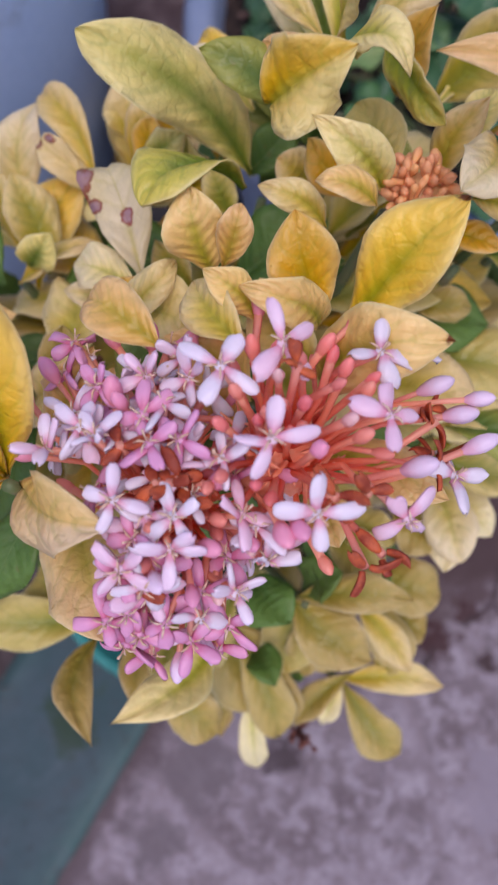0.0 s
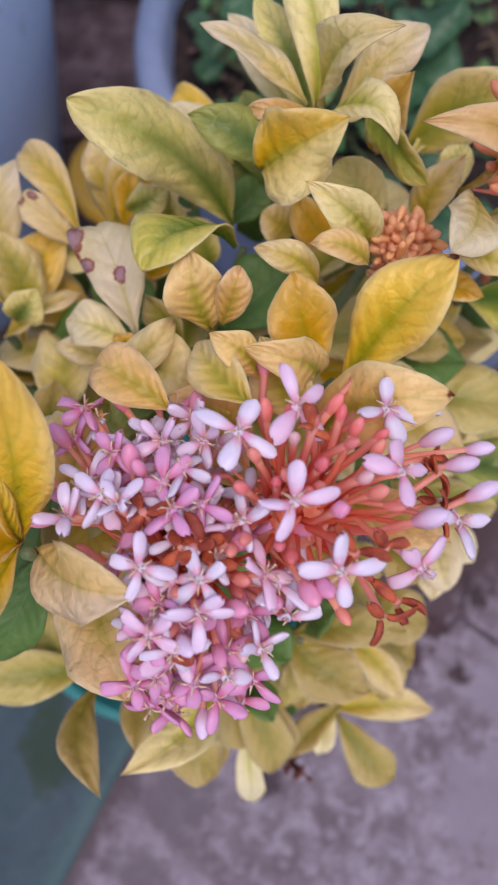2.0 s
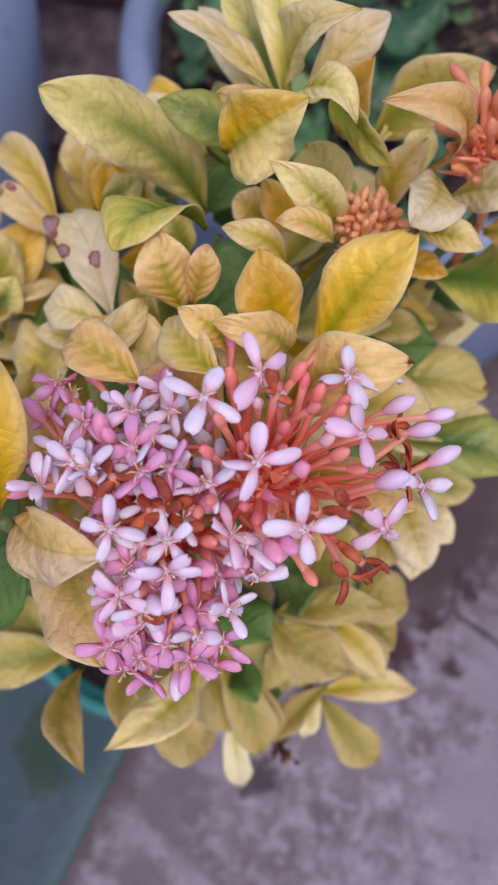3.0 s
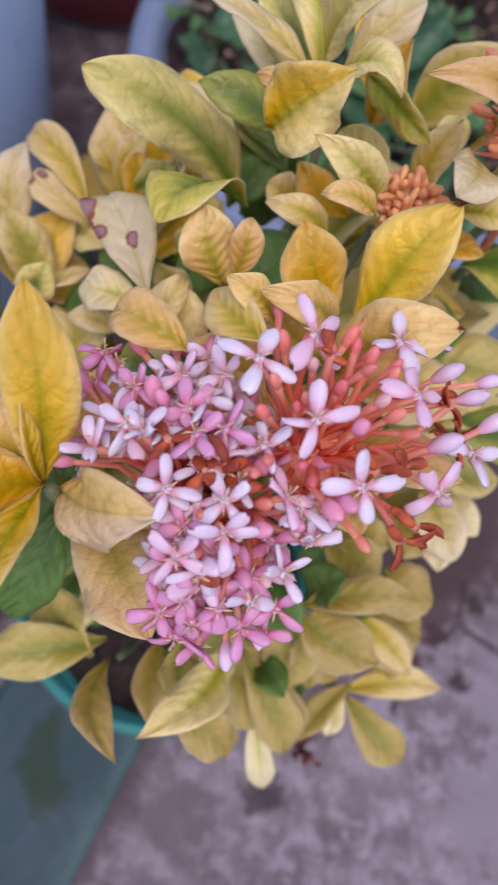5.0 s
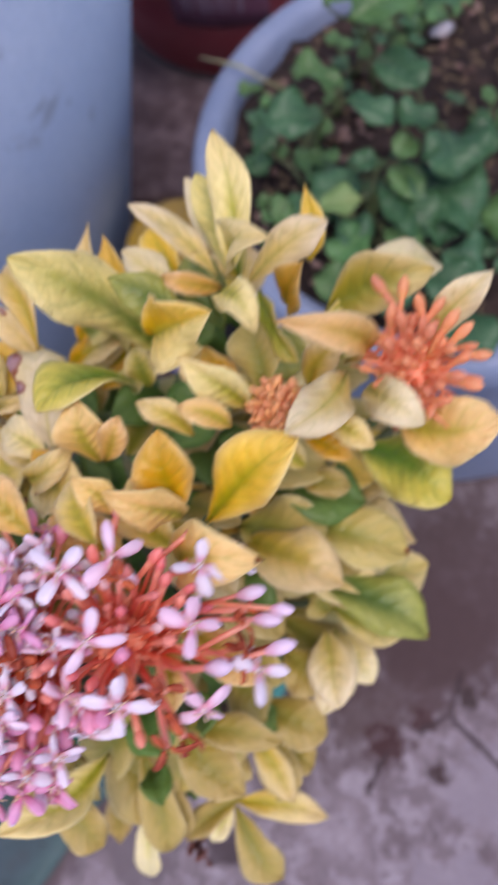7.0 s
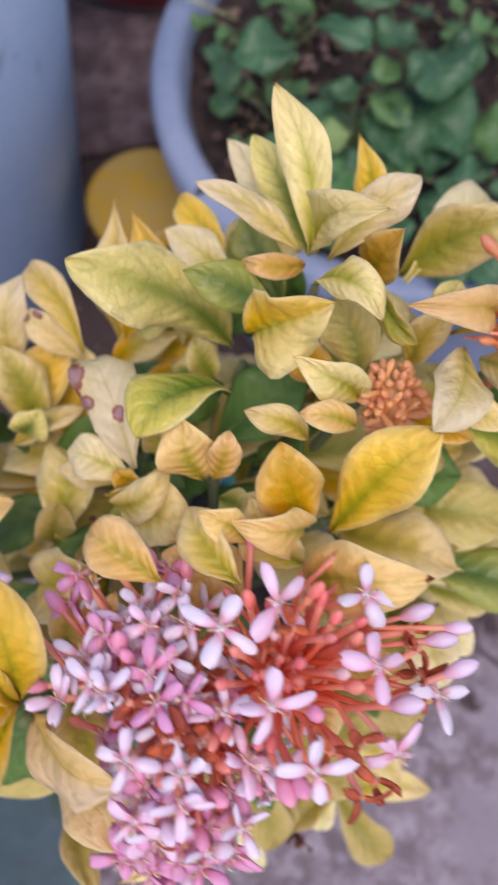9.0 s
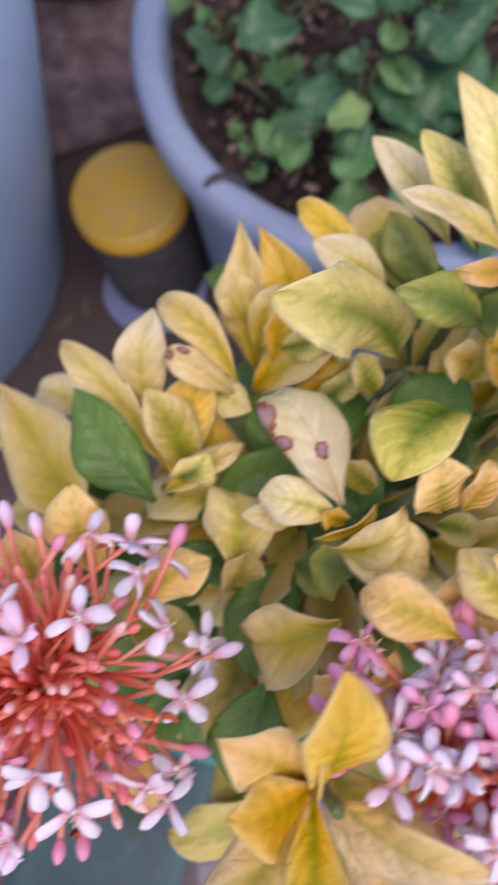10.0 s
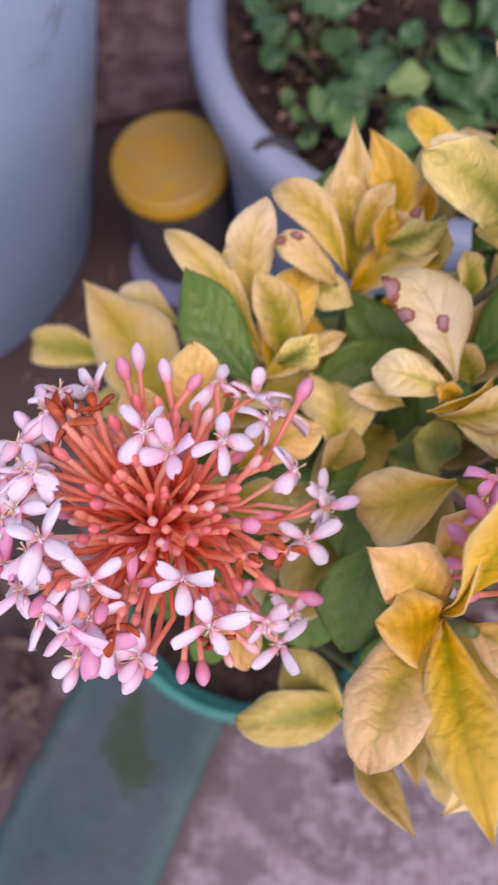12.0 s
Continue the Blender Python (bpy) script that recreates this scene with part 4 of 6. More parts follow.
branch(((-0.0038, 0.2552, 0.128), (0.0124, 0.2259, 0.3082), (0.0253, 0.2027, 0.4258), (0.034, 0.187, 0.5)), 0.0045, 0.0016)
branch(((0.0229, 0.3043, 0.128), (-0.0145, 0.3438, 0.2732), (-0.044, 0.3749, 0.3538), (-0.064, 0.396, 0.4)), 0.0036, 0.0016)
branch(((-0.03, 0.2862, 0.128), (0.0285, 0.2513, 0.3306), (0.0747, 0.2237, 0.4719), (0.106, 0.205, 0.564)), 0.0036, 0.0016)
branch(((0.0213, 0.2639, 0.128), (0.0465, 0.2364, 0.3288), (0.0665, 0.2147, 0.4683), (0.08, 0.2, 0.559)), 0.0045, 0.0016)
branch(((-0.0014, 0.315, 0.128), (-0.0077, 0.2853, 0.3243), (-0.0126, 0.2619, 0.459), (-0.016, 0.246, 0.546)), 0.0036, 0.0016)
branch(((-0.0192, 0.262, 0.128), (0.0695, 0.271, 0.3292), (0.1396, 0.2782, 0.469), (0.187, 0.283, 0.56)), 0.0036, 0.0016)

# top rosette
leaf(shrub, CREAM, (0.132, 0.308, 0.622), (0.129, 0.347, 0.648), 0.0146, (-0.16, -0.55, 0.82), sway=-0.32, arch=0.06, curl=0.2, fold=16)
leaf(shrub, LIME, (0.133, 0.32, 0.603), (0.121, 0.345, 0.632), 0.0152, (-0.05, -0.76, 0.65), sway=-0.17, fold=10, curl=0.2)
leaf(shrub, PALE, (0.13, 0.33, 0.592), (0.113, 0.36, 0.615), 0.0126, (-0.07, -0.63, 0.77), sway=-0.16, curl=0.2)
leaf(shrub, PALE, (0.129, 0.304, 0.63), (0.104, 0.319, 0.648), 0.0092, (0.38, -0.38, 0.84), sway=-0.24, fold=12)
leaf(shrub, GOLD, (0.107, 0.333, 0.575), (0.091, 0.367, 0.582), 0.0122, (-0.15, -0.27, 0.95), sway=-0.14)
leaf(shrub, PALE, (0.107, 0.323, 0.59), (0.088, 0.339, 0.603), 0.0143, (0.06, -0.57, 0.82), sway=-0.11, fold=12)
leaf(shrub, MID, (0.119, 0.29, 0.623), (0.097, 0.299, 0.639), 0.0137, (0.28, -0.63, 0.72), sway=-0.12, fold=14)
leaf(shrub, MID, (0.123, 0.318, 0.577), (0.109, 0.343, 0.59), 0.0175, (-0.07, -0.5, 0.87), sway=-0.10)
leaf(shrub, MID, (0.122, 0.325, 0.578), (0.107, 0.342, 0.585), 0.0195, (-0.19, -0.5, 0.84))
leaf(shrub, CREAM, (0.134, 0.309, 0.621), (0.149, 0.291, 0.662), 0.0134, (-0.95, -0.09, 0.31), sway=0.25, fold=22)
leaf(shrub, PALE, (0.137, 0.306, 0.621), (0.164, 0.317, 0.637), 0.0126, (-0.28, -0.52, 0.81), sway=0.08, fold=10, point=0.35, widest=0.66)
leaf(shrub, GOLD, (0.157, 0.342, 0.585), (0.156, 0.362, 0.605), 0.0119, (-0.22, -0.7, 0.68), sway=-0.21, point=1.1, widest=0.42)
leaf(shrub, GOLD, (0.15, 0.311, 0.6), (0.156, 0.3, 0.639), 0.0144, (-0.86, -0.51, -0.0), fold=18)
leaf(shrub, PALE, (0.162, 0.309, 0.596), (0.21, 0.36, 0.554), 0.0199, (0.5, 0.22, 0.84), sway=0.11, fold=12)
leaf(shrub, LIME, (0.162, 0.316, 0.588), (0.199, 0.315, 0.612), 0.0212, (-0.44, -0.62, 0.65), sway=0.17, fold=10)
leaf(shrub, HALF, (0.113, 0.276, 0.641), (0.133, 0.271, 0.659), 0.0202, (-0.57, -0.68, 0.46), fold=40, arch=0.1, curl=0.4, point=1.0, widest=0.42, wave=0.16)
leaf(shrub, CREAM, (0.131, 0.288, 0.64), (0.144, 0.269, 0.65), 0.0103, (-0.34, 0.25, 0.9), sway=0.19, arch=0.25, curl=0.9)
leaf(shrub, PEACH, (0.13, 0.303, 0.625), (0.112, 0.301, 0.635), 0.0072, (0.46, -0.52, 0.72), sway=0.14, arch=0.35, curl=1.0)
leaf(shrub, CHARTREUSE, (0.143, 0.294, 0.635), (0.154, 0.27, 0.632), 0.0104, (-0.76, -0.42, 0.5), sway=0.18, fold=26)
leaf(shrub, PEACH, (0.168, 0.281, 0.612), (0.149, 0.269, 0.656), 0.0115, (0.75, -0.65, 0.15), sway=-0.71, arch=0.3, curl=1.1)
leaf(shrub, LIME, (0.104, 0.301, 0.587), (0.068, 0.303, 0.647), 0.0213, (0.48, -0.82, 0.31), sway=-0.29, fold=20, arch=0.1, curl=0.3, point=0.3, widest=0.66, wave=0.16)
leaf(shrub, GREEN, (0.102, 0.315, 0.57), (0.119, 0.324, 0.58), 0.0152, (-0.1, -0.67, 0.73))

# round the small bud cluster
leaf(shrub, CREAM, (0.138, 0.262, 0.622), (0.122, 0.265, 0.648), 0.0118, (0.3, -0.9, 0.31), sway=-0.21, fold=24, arch=0.12)
leaf(shrub, DULL, (0.141, 0.275, 0.605), (0.136, 0.295, 0.617), 0.0168, (-0.16, -0.52, 0.84), sway=-0.15)
leaf(shrub, GOLD, (0.136, 0.278, 0.598), (0.122, 0.29, 0.612), 0.0120, (0.05, -0.73, 0.68), sway=0.15)
leaf(shrub, CREAM, (0.123, 0.252, 0.624), (0.108, 0.258, 0.636), 0.0080, (0.22, -0.7, 0.68), sway=-0.31, arch=0.3, curl=0.9)
leaf(shrub, PEACH, (0.135, 0.251, 0.631), (0.121, 0.253, 0.641), 0.0083, (0.45, -0.46, 0.77), sway=-0.14, arch=0.25, curl=1.0, wave=0.14)
leaf(shrub, PALE, (0.168, 0.272, 0.622), (0.151, 0.242, 0.645), 0.0157, (0.61, 0.25, 0.75), sway=0.14, fold=10, point=0.5)
leaf(shrub, CREAM, (0.156, 0.277, 0.602), (0.168, 0.283, 0.625), 0.0113, (-0.48, -0.76, 0.44), sway=0.21)
leaf(shrub, CREAM, (0.161, 0.261, 0.615), (0.175, 0.248, 0.62), 0.0087, (-0.43, -0.11, 0.9), arch=0.2)
leaf(shrub, GOLD, (0.153, 0.26, 0.605), (0.169, 0.251, 0.605), 0.0084, (-0.18, -0.3, 0.94))
leaf(shrub, CHARTREUSE, (0.172, 0.267, 0.578), (0.2, 0.243, 0.588), 0.0253, (-0.42, -0.12, 0.9), sway=0.12, fold=12, point=0.5)
leaf(shrub, PEACH, (0.183, 0.265, 0.602), (0.212, 0.256, 0.618), 0.0218, (-0.53, -0.35, 0.77), sway=-0.16, fold=8, point=0.5)
leaf(shrub, PALE, (0.174, 0.272, 0.612), (0.188, 0.249, 0.632), 0.0134, (-0.7, 0.19, 0.69), fold=8, curl=0.9, point=0.4)
leaf(shrub, PALE, (0.193, 0.287, 0.61), (0.211, 0.296, 0.635), 0.0117, (-0.43, -0.71, 0.55), sway=0.13)
leaf(shrub, LIME, (0.166, 0.289, 0.6), (0.174, 0.299, 0.61), 0.0106, (-0.1, -0.64, 0.76))
leaf(shrub, DULL, (0.149, 0.262, 0.56), (0.169, 0.259, 0.56), 0.0119, (-0.06, -0.35, 0.94))
leaf(shrub, DULL, (0.143, 0.257, 0.55), (0.167, 0.258, 0.55), 0.0147, (0.02, -0.34, 0.94))
leaf(shrub, MID, (0.132, 0.313, 0.575), (0.155, 0.301, 0.58), 0.0205, (-0.37, -0.35, 0.86))
leaf(shrub, CREAM, (0.154, 0.255, 0.59), (0.144, 0.264, 0.6), 0.0109, (0.04, -0.73, 0.68))

# middle
leaf(shrub, GOLD, (0.125, 0.23, 0.61), (0.154, 0.244, 0.64), 0.0193, (-0.5, -0.46, 0.73), sway=0.06, fold=18, arch=0.05, curl=0.3)
leaf(shrub, GOLD, (0.119, 0.23, 0.619), (0.116, 0.247, 0.64), 0.0158, (-0.0, -0.76, 0.65), sway=0.06, fold=16, curl=0.3)
leaf(shrub, PEACH, (0.118, 0.232, 0.611), (0.102, 0.229, 0.641), 0.0110, (0.68, -0.68, 0.28), sway=-0.27, arch=0.2, curl=0.8)
leaf(shrub, CREAM, (0.117, 0.222, 0.612), (0.106, 0.237, 0.63), 0.0162, (0.24, -0.66, 0.71), sway=0.20, fold=10, curl=0.7)
leaf(shrub, CREAM, (0.102, 0.215, 0.64), (0.091, 0.236, 0.634), 0.0134, (-0.26, 0.1, 0.96), sway=0.08, fold=20)
leaf(shrub, PEACH, (0.105, 0.226, 0.629), (0.095, 0.232, 0.645), 0.0087, (0.37, -0.76, 0.53), sway=-0.19, curl=0.8)
leaf(shrub, PEACH, (0.094, 0.247, 0.619), (0.092, 0.257, 0.641), 0.0142, (0.16, -0.9, 0.41), sway=0.09, fold=12, curl=0.7, point=0.5)
leaf(shrub, PEACH, (0.097, 0.245, 0.624), (0.104, 0.253, 0.637), 0.0085, (-0.15, -0.81, 0.57), fold=10, curl=0.6, point=0.4)
leaf(shrub, CHARTREUSE, (0.104, 0.27, 0.621), (0.081, 0.254, 0.64), 0.0199, (0.19, 0.63, 0.76), fold=24, arch=0.3, curl=0.6, point=0.4)
leaf(shrub, SPOTTED, (0.072, 0.258, 0.604), (0.063, 0.294, 0.607), 0.0190, (0.06, -0.04, 1.0), sway=-0.08, fold=6, arch=0.3, curl=0.8, point=0.2, widest=0.62)
leaf(shrub, PALE, (0.071, 0.256, 0.602), (0.051, 0.269, 0.6), 0.0138, (-0.25, -0.28, 0.93), sway=-0.08, fold=10, point=0.3, widest=0.6)
leaf(shrub, GOLD, (0.072, 0.255, 0.598), (0.066, 0.258, 0.606), 0.0069, (0.19, -0.87, 0.46), wave=0.15)
leaf(shrub, CREAM, (0.07, 0.25, 0.6), (0.087, 0.235, 0.612), 0.0186, (-0.4, 0.25, 0.88), fold=8, curl=0.8, wave=0.12, point=0.5)
leaf(shrub, GOLD, (0.062, 0.252, 0.602), (0.08, 0.255, 0.61), 0.0052, (-0.06, -0.92, 0.39))
leaf(shrub, CREAM, (0.064, 0.25, 0.603), (0.085, 0.251, 0.62), 0.0105, (-0.45, -0.67, 0.59), sway=-0.19, arch=0.2, curl=0.9, wave=0.12)
leaf(shrub, CREAM, (0.037, 0.249, 0.572), (0.04, 0.281, 0.567), 0.0219, (0.3, 0.13, 0.95), sway=-0.09, fold=12, curl=0.8, wave=0.11)
leaf(shrub, PEACH, (0.084, 0.218, 0.638), (0.067, 0.233, 0.637), 0.0135, (-0.16, -0.15, 0.98), sway=-0.10, fold=14)
leaf(shrub, DULL, (0.034, 0.249, 0.565), (0.043, 0.256, 0.588), 0.0132, (0.02, -0.96, 0.29))
leaf(shrub, CREAM, (0.062, 0.229, 0.611), (0.038, 0.233, 0.587), 0.0208, (-0.72, -0.15, 0.68), sway=0.08, fold=20, point=0.9)
leaf(shrub, GREEN, (0.029, 0.275, 0.565), (0.071, 0.283, 0.572), 0.0172, (-0.09, -0.33, 0.94), sway=0.17)
leaf(shrub, PALE, (0.061, 0.261, 0.583), (0.044, 0.267, 0.59), 0.0090, (0.18, -0.5, 0.85), sway=-0.12)
leaf(shrub, MID, (0.073, 0.243, 0.585), (0.059, 0.248, 0.59), 0.0172, (0.12, -0.46, 0.88), fold=10)
leaf(shrub, LIME, (0.083, 0.263, 0.585), (0.075, 0.273, 0.6), 0.0110, (-0.11, -0.87, 0.48))
leaf(shrub, GREEN, (0.059, 0.267, 0.55), (0.08, 0.261, 0.565), 0.0253, (-0.6, -0.2, 0.77))
leaf(shrub, MID, (0.055, 0.251, 0.57), (0.068, 0.244, 0.575), 0.0176, (-0.31, 0.07, 0.95))

# behind the pink heads
leaf(shrub, PEACH, (0.1, 0.216, 0.608), (0.082, 0.228, 0.625), 0.0168, (0.33, -0.56, 0.76), sway=-0.19, fold=14, curl=0.6)
leaf(shrub, PEACH, (0.117, 0.218, 0.61), (0.145, 0.21, 0.64), 0.0178, (-0.74, -0.31, 0.6), sway=0.19, fold=20, arch=0.15, curl=0.7)
leaf(shrub, PEACH, (0.115, 0.202, 0.602), (0.143, 0.184, 0.612), 0.0135, (-0.44, -0.2, 0.87), sway=0.19, fold=12)
leaf(shrub, PEACH, (0.112, 0.197, 0.598), (0.117, 0.177, 0.606), 0.0120, (-0.34, 0.28, 0.9), fold=14)
leaf(shrub, PEACH, (0.095, 0.208, 0.605), (0.09, 0.223, 0.618), 0.0132, (0.03, -0.66, 0.75))
leaf(shrub, PEACH, (0.098, 0.214, 0.606), (0.091, 0.224, 0.615), 0.0111, (0.22, -0.56, 0.8))
leaf(shrub, PEACH, (0.051, 0.21, 0.608), (0.067, 0.224, 0.632), 0.0145, (-0.15, -0.8, 0.58), sway=0.11, fold=22, curl=1.0, wave=0.13)
leaf(shrub, PEACH, (0.059, 0.212, 0.61), (0.071, 0.219, 0.63), 0.0094, (-0.3, -0.84, 0.45), curl=0.9)
leaf(shrub, DULL, (0.126, 0.249, 0.548), (0.16, 0.233, 0.552), 0.0306, (-0.18, -0.14, 0.97), sway=0.08)
leaf(shrub, DULL, (0.123, 0.244, 0.535), (0.157, 0.23, 0.535), 0.0230, (-0.07, -0.17, 0.98))
leaf(shrub, LIME, (0.159, 0.228, 0.5), (0.191, 0.26, 0.512), 0.0227, (-0.06, -0.3, 0.95), sway=0.17)
leaf(shrub, LIME, (0.159, 0.228, 0.5), (0.201, 0.244, 0.505), 0.0254, (-0.03, -0.22, 0.97), sway=0.09)
leaf(shrub, LIME, (0.16, 0.228, 0.497), (0.191, 0.218, 0.492), 0.0183, (0.09, -0.2, 0.97), sway=-0.09)
leaf(shrub, DULL, (0.159, 0.226, 0.497), (0.151, 0.231, 0.5), 0.0167, (0.21, -0.28, 0.94))
leaf(shrub, PALE, (0.161, 0.221, 0.488), (0.155, 0.184, 0.5), 0.0202, (0.12, 0.29, 0.95), sway=0.11, fold=24)
leaf(shrub, PALE, (0.162, 0.219, 0.486), (0.176, 0.197, 0.492), 0.0167, (-0.17, 0.16, 0.97))
leaf(shrub, DULL, (0.125, 0.191, 0.475), (0.156, 0.179, 0.475), 0.0227, (-0.01, -0.02, 1.0))
leaf(shrub, DULL, (0.127, 0.184, 0.468), (0.14, 0.152, 0.462), 0.0183, (0.16, -0.12, 0.98))
leaf(shrub, DULL, (0.136, 0.175, 0.462), (0.149, 0.165, 0.46), 0.0139, (0.12, -0.04, 0.99))

# rosette at the near edge
leaf(shrub, GOLD, (0.045, 0.197, 0.627), (0.058, 0.219, 0.674), 0.0162, (0.1, -0.91, 0.4), sway=-0.08, fold=14, curl=0.4, arch=0.08)
leaf(shrub, GOLD, (0.045, 0.197, 0.627), (0.05, 0.205, 0.655), 0.0050, (0.72, -0.69, 0.09), sway=0.39, fold=30)
leaf(shrub, PEACH, (0.045, 0.197, 0.627), (0.03, 0.213, 0.646), 0.0154, (0.21, -0.66, 0.72), sway=-0.14, fold=18, curl=0.9, point=0.9)
leaf(shrub, GOLD, (0.045, 0.197, 0.627), (0.028, 0.198, 0.645), 0.0158, (0.64, -0.42, 0.65), fold=16)
leaf(shrub, BUFF, (0.045, 0.197, 0.627), (0.02, 0.169, 0.633), 0.0180, (-0.04, 0.24, 0.97), sway=-0.10, fold=20, curl=0.8, point=0.6, wave=0.12)
leaf(shrub, GOLD, (0.045, 0.197, 0.627), (0.037, 0.156, 0.655), 0.0152, (-0.13, 0.58, 0.81), fold=18, curl=0.3, arch=0.06, point=0.95)
leaf(shrub, HALF_BUFF, (0.049, 0.194, 0.629), (0.075, 0.177, 0.649), 0.0173, (-0.62, -0.07, 0.78), sway=-0.11, fold=24, arch=0.12, curl=0.4, point=0.8, wave=0.12)
leaf(shrub, BUFF, (0.048, 0.197, 0.598), (0.063, 0.16, 0.612), 0.0240, (-0.06, 0.33, 0.94), sway=0.07, fold=16, curl=0.4, point=0.6)
leaf(shrub, GREEN, (0.041, 0.221, 0.6), (0.024, 0.194, 0.59), 0.0211, (-0.24, -0.2, 0.95), fold=10, point=0.6)
leaf(shrub, GREEN, (0.017, 0.227, 0.545), (0.018, 0.198, 0.535), 0.0275, (-0.06, -0.32, 0.94))

# left of the shrub
leaf(shrub, CREAM, (0.054, 0.308, 0.587), (0.037, 0.341, 0.592), 0.0132, (-0.32, -0.31, 0.9), sway=-0.45, fold=18, arch=0.15, curl=0.5)
leaf(shrub, BITTEN, (0.052, 0.308, 0.579), (0.035, 0.325, 0.588), 0.0113, (-0.13, -0.55, 0.82), sway=-0.21, curl=0.8)
leaf(shrub, PALE, (0.024, 0.312, 0.565), (0.035, 0.339, 0.592), 0.0163, (-0.17, -0.66, 0.73), sway=0.21, fold=10)
leaf(shrub, CREAM, (0.023, 0.295, 0.566), (-0.001, 0.348, 0.572), 0.0133, (-0.19, -0.19, 0.96), sway=-0.32, fold=20)
leaf(shrub, GOLD, (0.021, 0.312, 0.566), (0.02, 0.334, 0.578), 0.0098, (-0.08, -0.48, 0.88))
leaf(shrub, GOLD, (0.024, 0.288, 0.56), (0.047, 0.321, 0.577), 0.0186, (-0.11, -0.4, 0.91), sway=0.16, fold=18, curl=0.3)
leaf(shrub, CREAM, (0.02, 0.286, 0.568), (0.051, 0.291, 0.578), 0.0114, (-0.32, 0.1, 0.94), sway=-0.18, fold=22, curl=0.8)
leaf(shrub, GREEN, (0.018, 0.282, 0.574), (0.004, 0.322, 0.588), 0.0216, (-0.08, -0.36, 0.93), sway=0.09, fold=12, curl=0.1, point=0.8, widest=0.5)
leaf(shrub, LIME, (0.03, 0.29, 0.565), (0.026, 0.314, 0.59), 0.0174, (0.35, -0.65, 0.68), sway=-0.10, fold=18)
leaf(shrub, CREAM, (0.062, 0.323, 0.554), (0.07, 0.361, 0.594), 0.0208, (-0.27, -0.67, 0.69), sway=-0.06, fold=18, curl=0.1, point=1.15, widest=0.5)
leaf(shrub, GOLD, (0.073, 0.325, 0.562), (0.075, 0.358, 0.59), 0.0168, (-0.27, -0.61, 0.74), sway=-0.44, fold=16, point=1.0)
leaf(shrub, CREAM, (0.064, 0.323, 0.572), (0.077, 0.335, 0.59), 0.0108, (-0.37, -0.62, 0.69), sway=0.15, fold=24)
leaf(shrub, GOLD, (0.058, 0.312, 0.566), (0.076, 0.32, 0.575), 0.0111, (-0.23, -0.46, 0.86), fold=26)
leaf(shrub, CREAM, (0.059, 0.311, 0.562), (0.091, 0.312, 0.585), 0.0151, (-0.57, -0.15, 0.81), sway=0.17, fold=22)
leaf(shrub, BITTEN, (0.075, 0.328, 0.56), (0.088, 0.331, 0.578), 0.0140, (-0.59, -0.61, 0.53))
leaf(shrub, GOLD, (0.091, 0.33, 0.562), (0.095, 0.345, 0.572), 0.0084, (-0.32, -0.47, 0.82))
leaf(shrub, LIME, (0.086, 0.314, 0.572), (0.086, 0.313, 0.6), 0.0120, (-0.61, -0.79, -0.01))
leaf(shrub, GOLD, (0.065, 0.307, 0.555), (0.093, 0.312, 0.565), 0.0088, (-0.24, -0.42, 0.87))
leaf(shrub, DULL, (0.068, 0.3, 0.55), (0.063, 0.309, 0.56), 0.0156, (-0.11, -0.76, 0.65))
leaf(shrub, CREAM, (0.061, 0.318, 0.56), (0.083, 0.317, 0.572), 0.0132, (-0.42, -0.49, 0.76))
leaf(shrub, GOLD, (0.071, 0.316, 0.558), (0.094, 0.315, 0.572), 0.0128, (-0.48, -0.46, 0.74))
leaf(shrub, LIME, (0.077, 0.303, 0.556), (0.096, 0.306, 0.575), 0.0108, (-0.52, -0.59, 0.62))

# low behind the round head
leaf(shrub, CREAM, (-0.012, 0.287, 0.552), (-0.04, 0.362, 0.53), 0.0334, (-0.18, 0.21, 0.96), sway=-0.06, fold=22, curl=0.1, point=1.3, widest=0.36)
leaf(shrub, PALE, (-0.005, 0.34, 0.515), (-0.03, 0.362, 0.51), 0.0178, (-0.35, -0.21, 0.91), sway=-0.15)
leaf(shrub, LIME, (-0.042, 0.362, 0.45), (-0.09, 0.391, 0.43), 0.0221, (-0.47, -0.18, 0.86), sway=-0.06)
leaf(shrub, DULL, (0.025, 0.173, 0.518), (0.008, 0.2, 0.515), 0.0184, (-0.08, 0.06, 0.99))
leaf(shrub, DULL, (0.047, 0.154, 0.5), (0.066, 0.135, 0.49), 0.0186, (0.24, -0.25, 0.94))

# bracts of the round head
leaf(shrub, PEACH, (-0.001, 0.262, 0.592), (0.002, 0.285, 0.61), 0.0176, (-0.02, -0.62, 0.78), fold=20, point=0.9)
leaf(shrub, PEACH, (-0.016, 0.262, 0.592), (-0.018, 0.278, 0.607), 0.0148, (0.12, -0.66, 0.74), fold=14, point=0.9)
leaf(shrub, PEACH, (0.007, 0.25, 0.594), (0.033, 0.256, 0.598), 0.0147, (-0.08, -0.28, 0.96), sway=0.12, fold=14)
leaf(shrub, PEACH, (-0.007, 0.224, 0.588), (-0.003, 0.195, 0.578), 0.0130, (0.06, -0.32, 0.95), sway=0.11, fold=24)
leaf(shrub, LIME, (-0.001, 0.247, 0.57), (0.021, 0.239, 0.572), 0.0174, (-0.15, -0.18, 0.97))
leaf(shrub, LIME, (-0.027, 0.259, 0.572), (-0.04, 0.271, 0.575), 0.0177, (0.04, -0.21, 0.98))
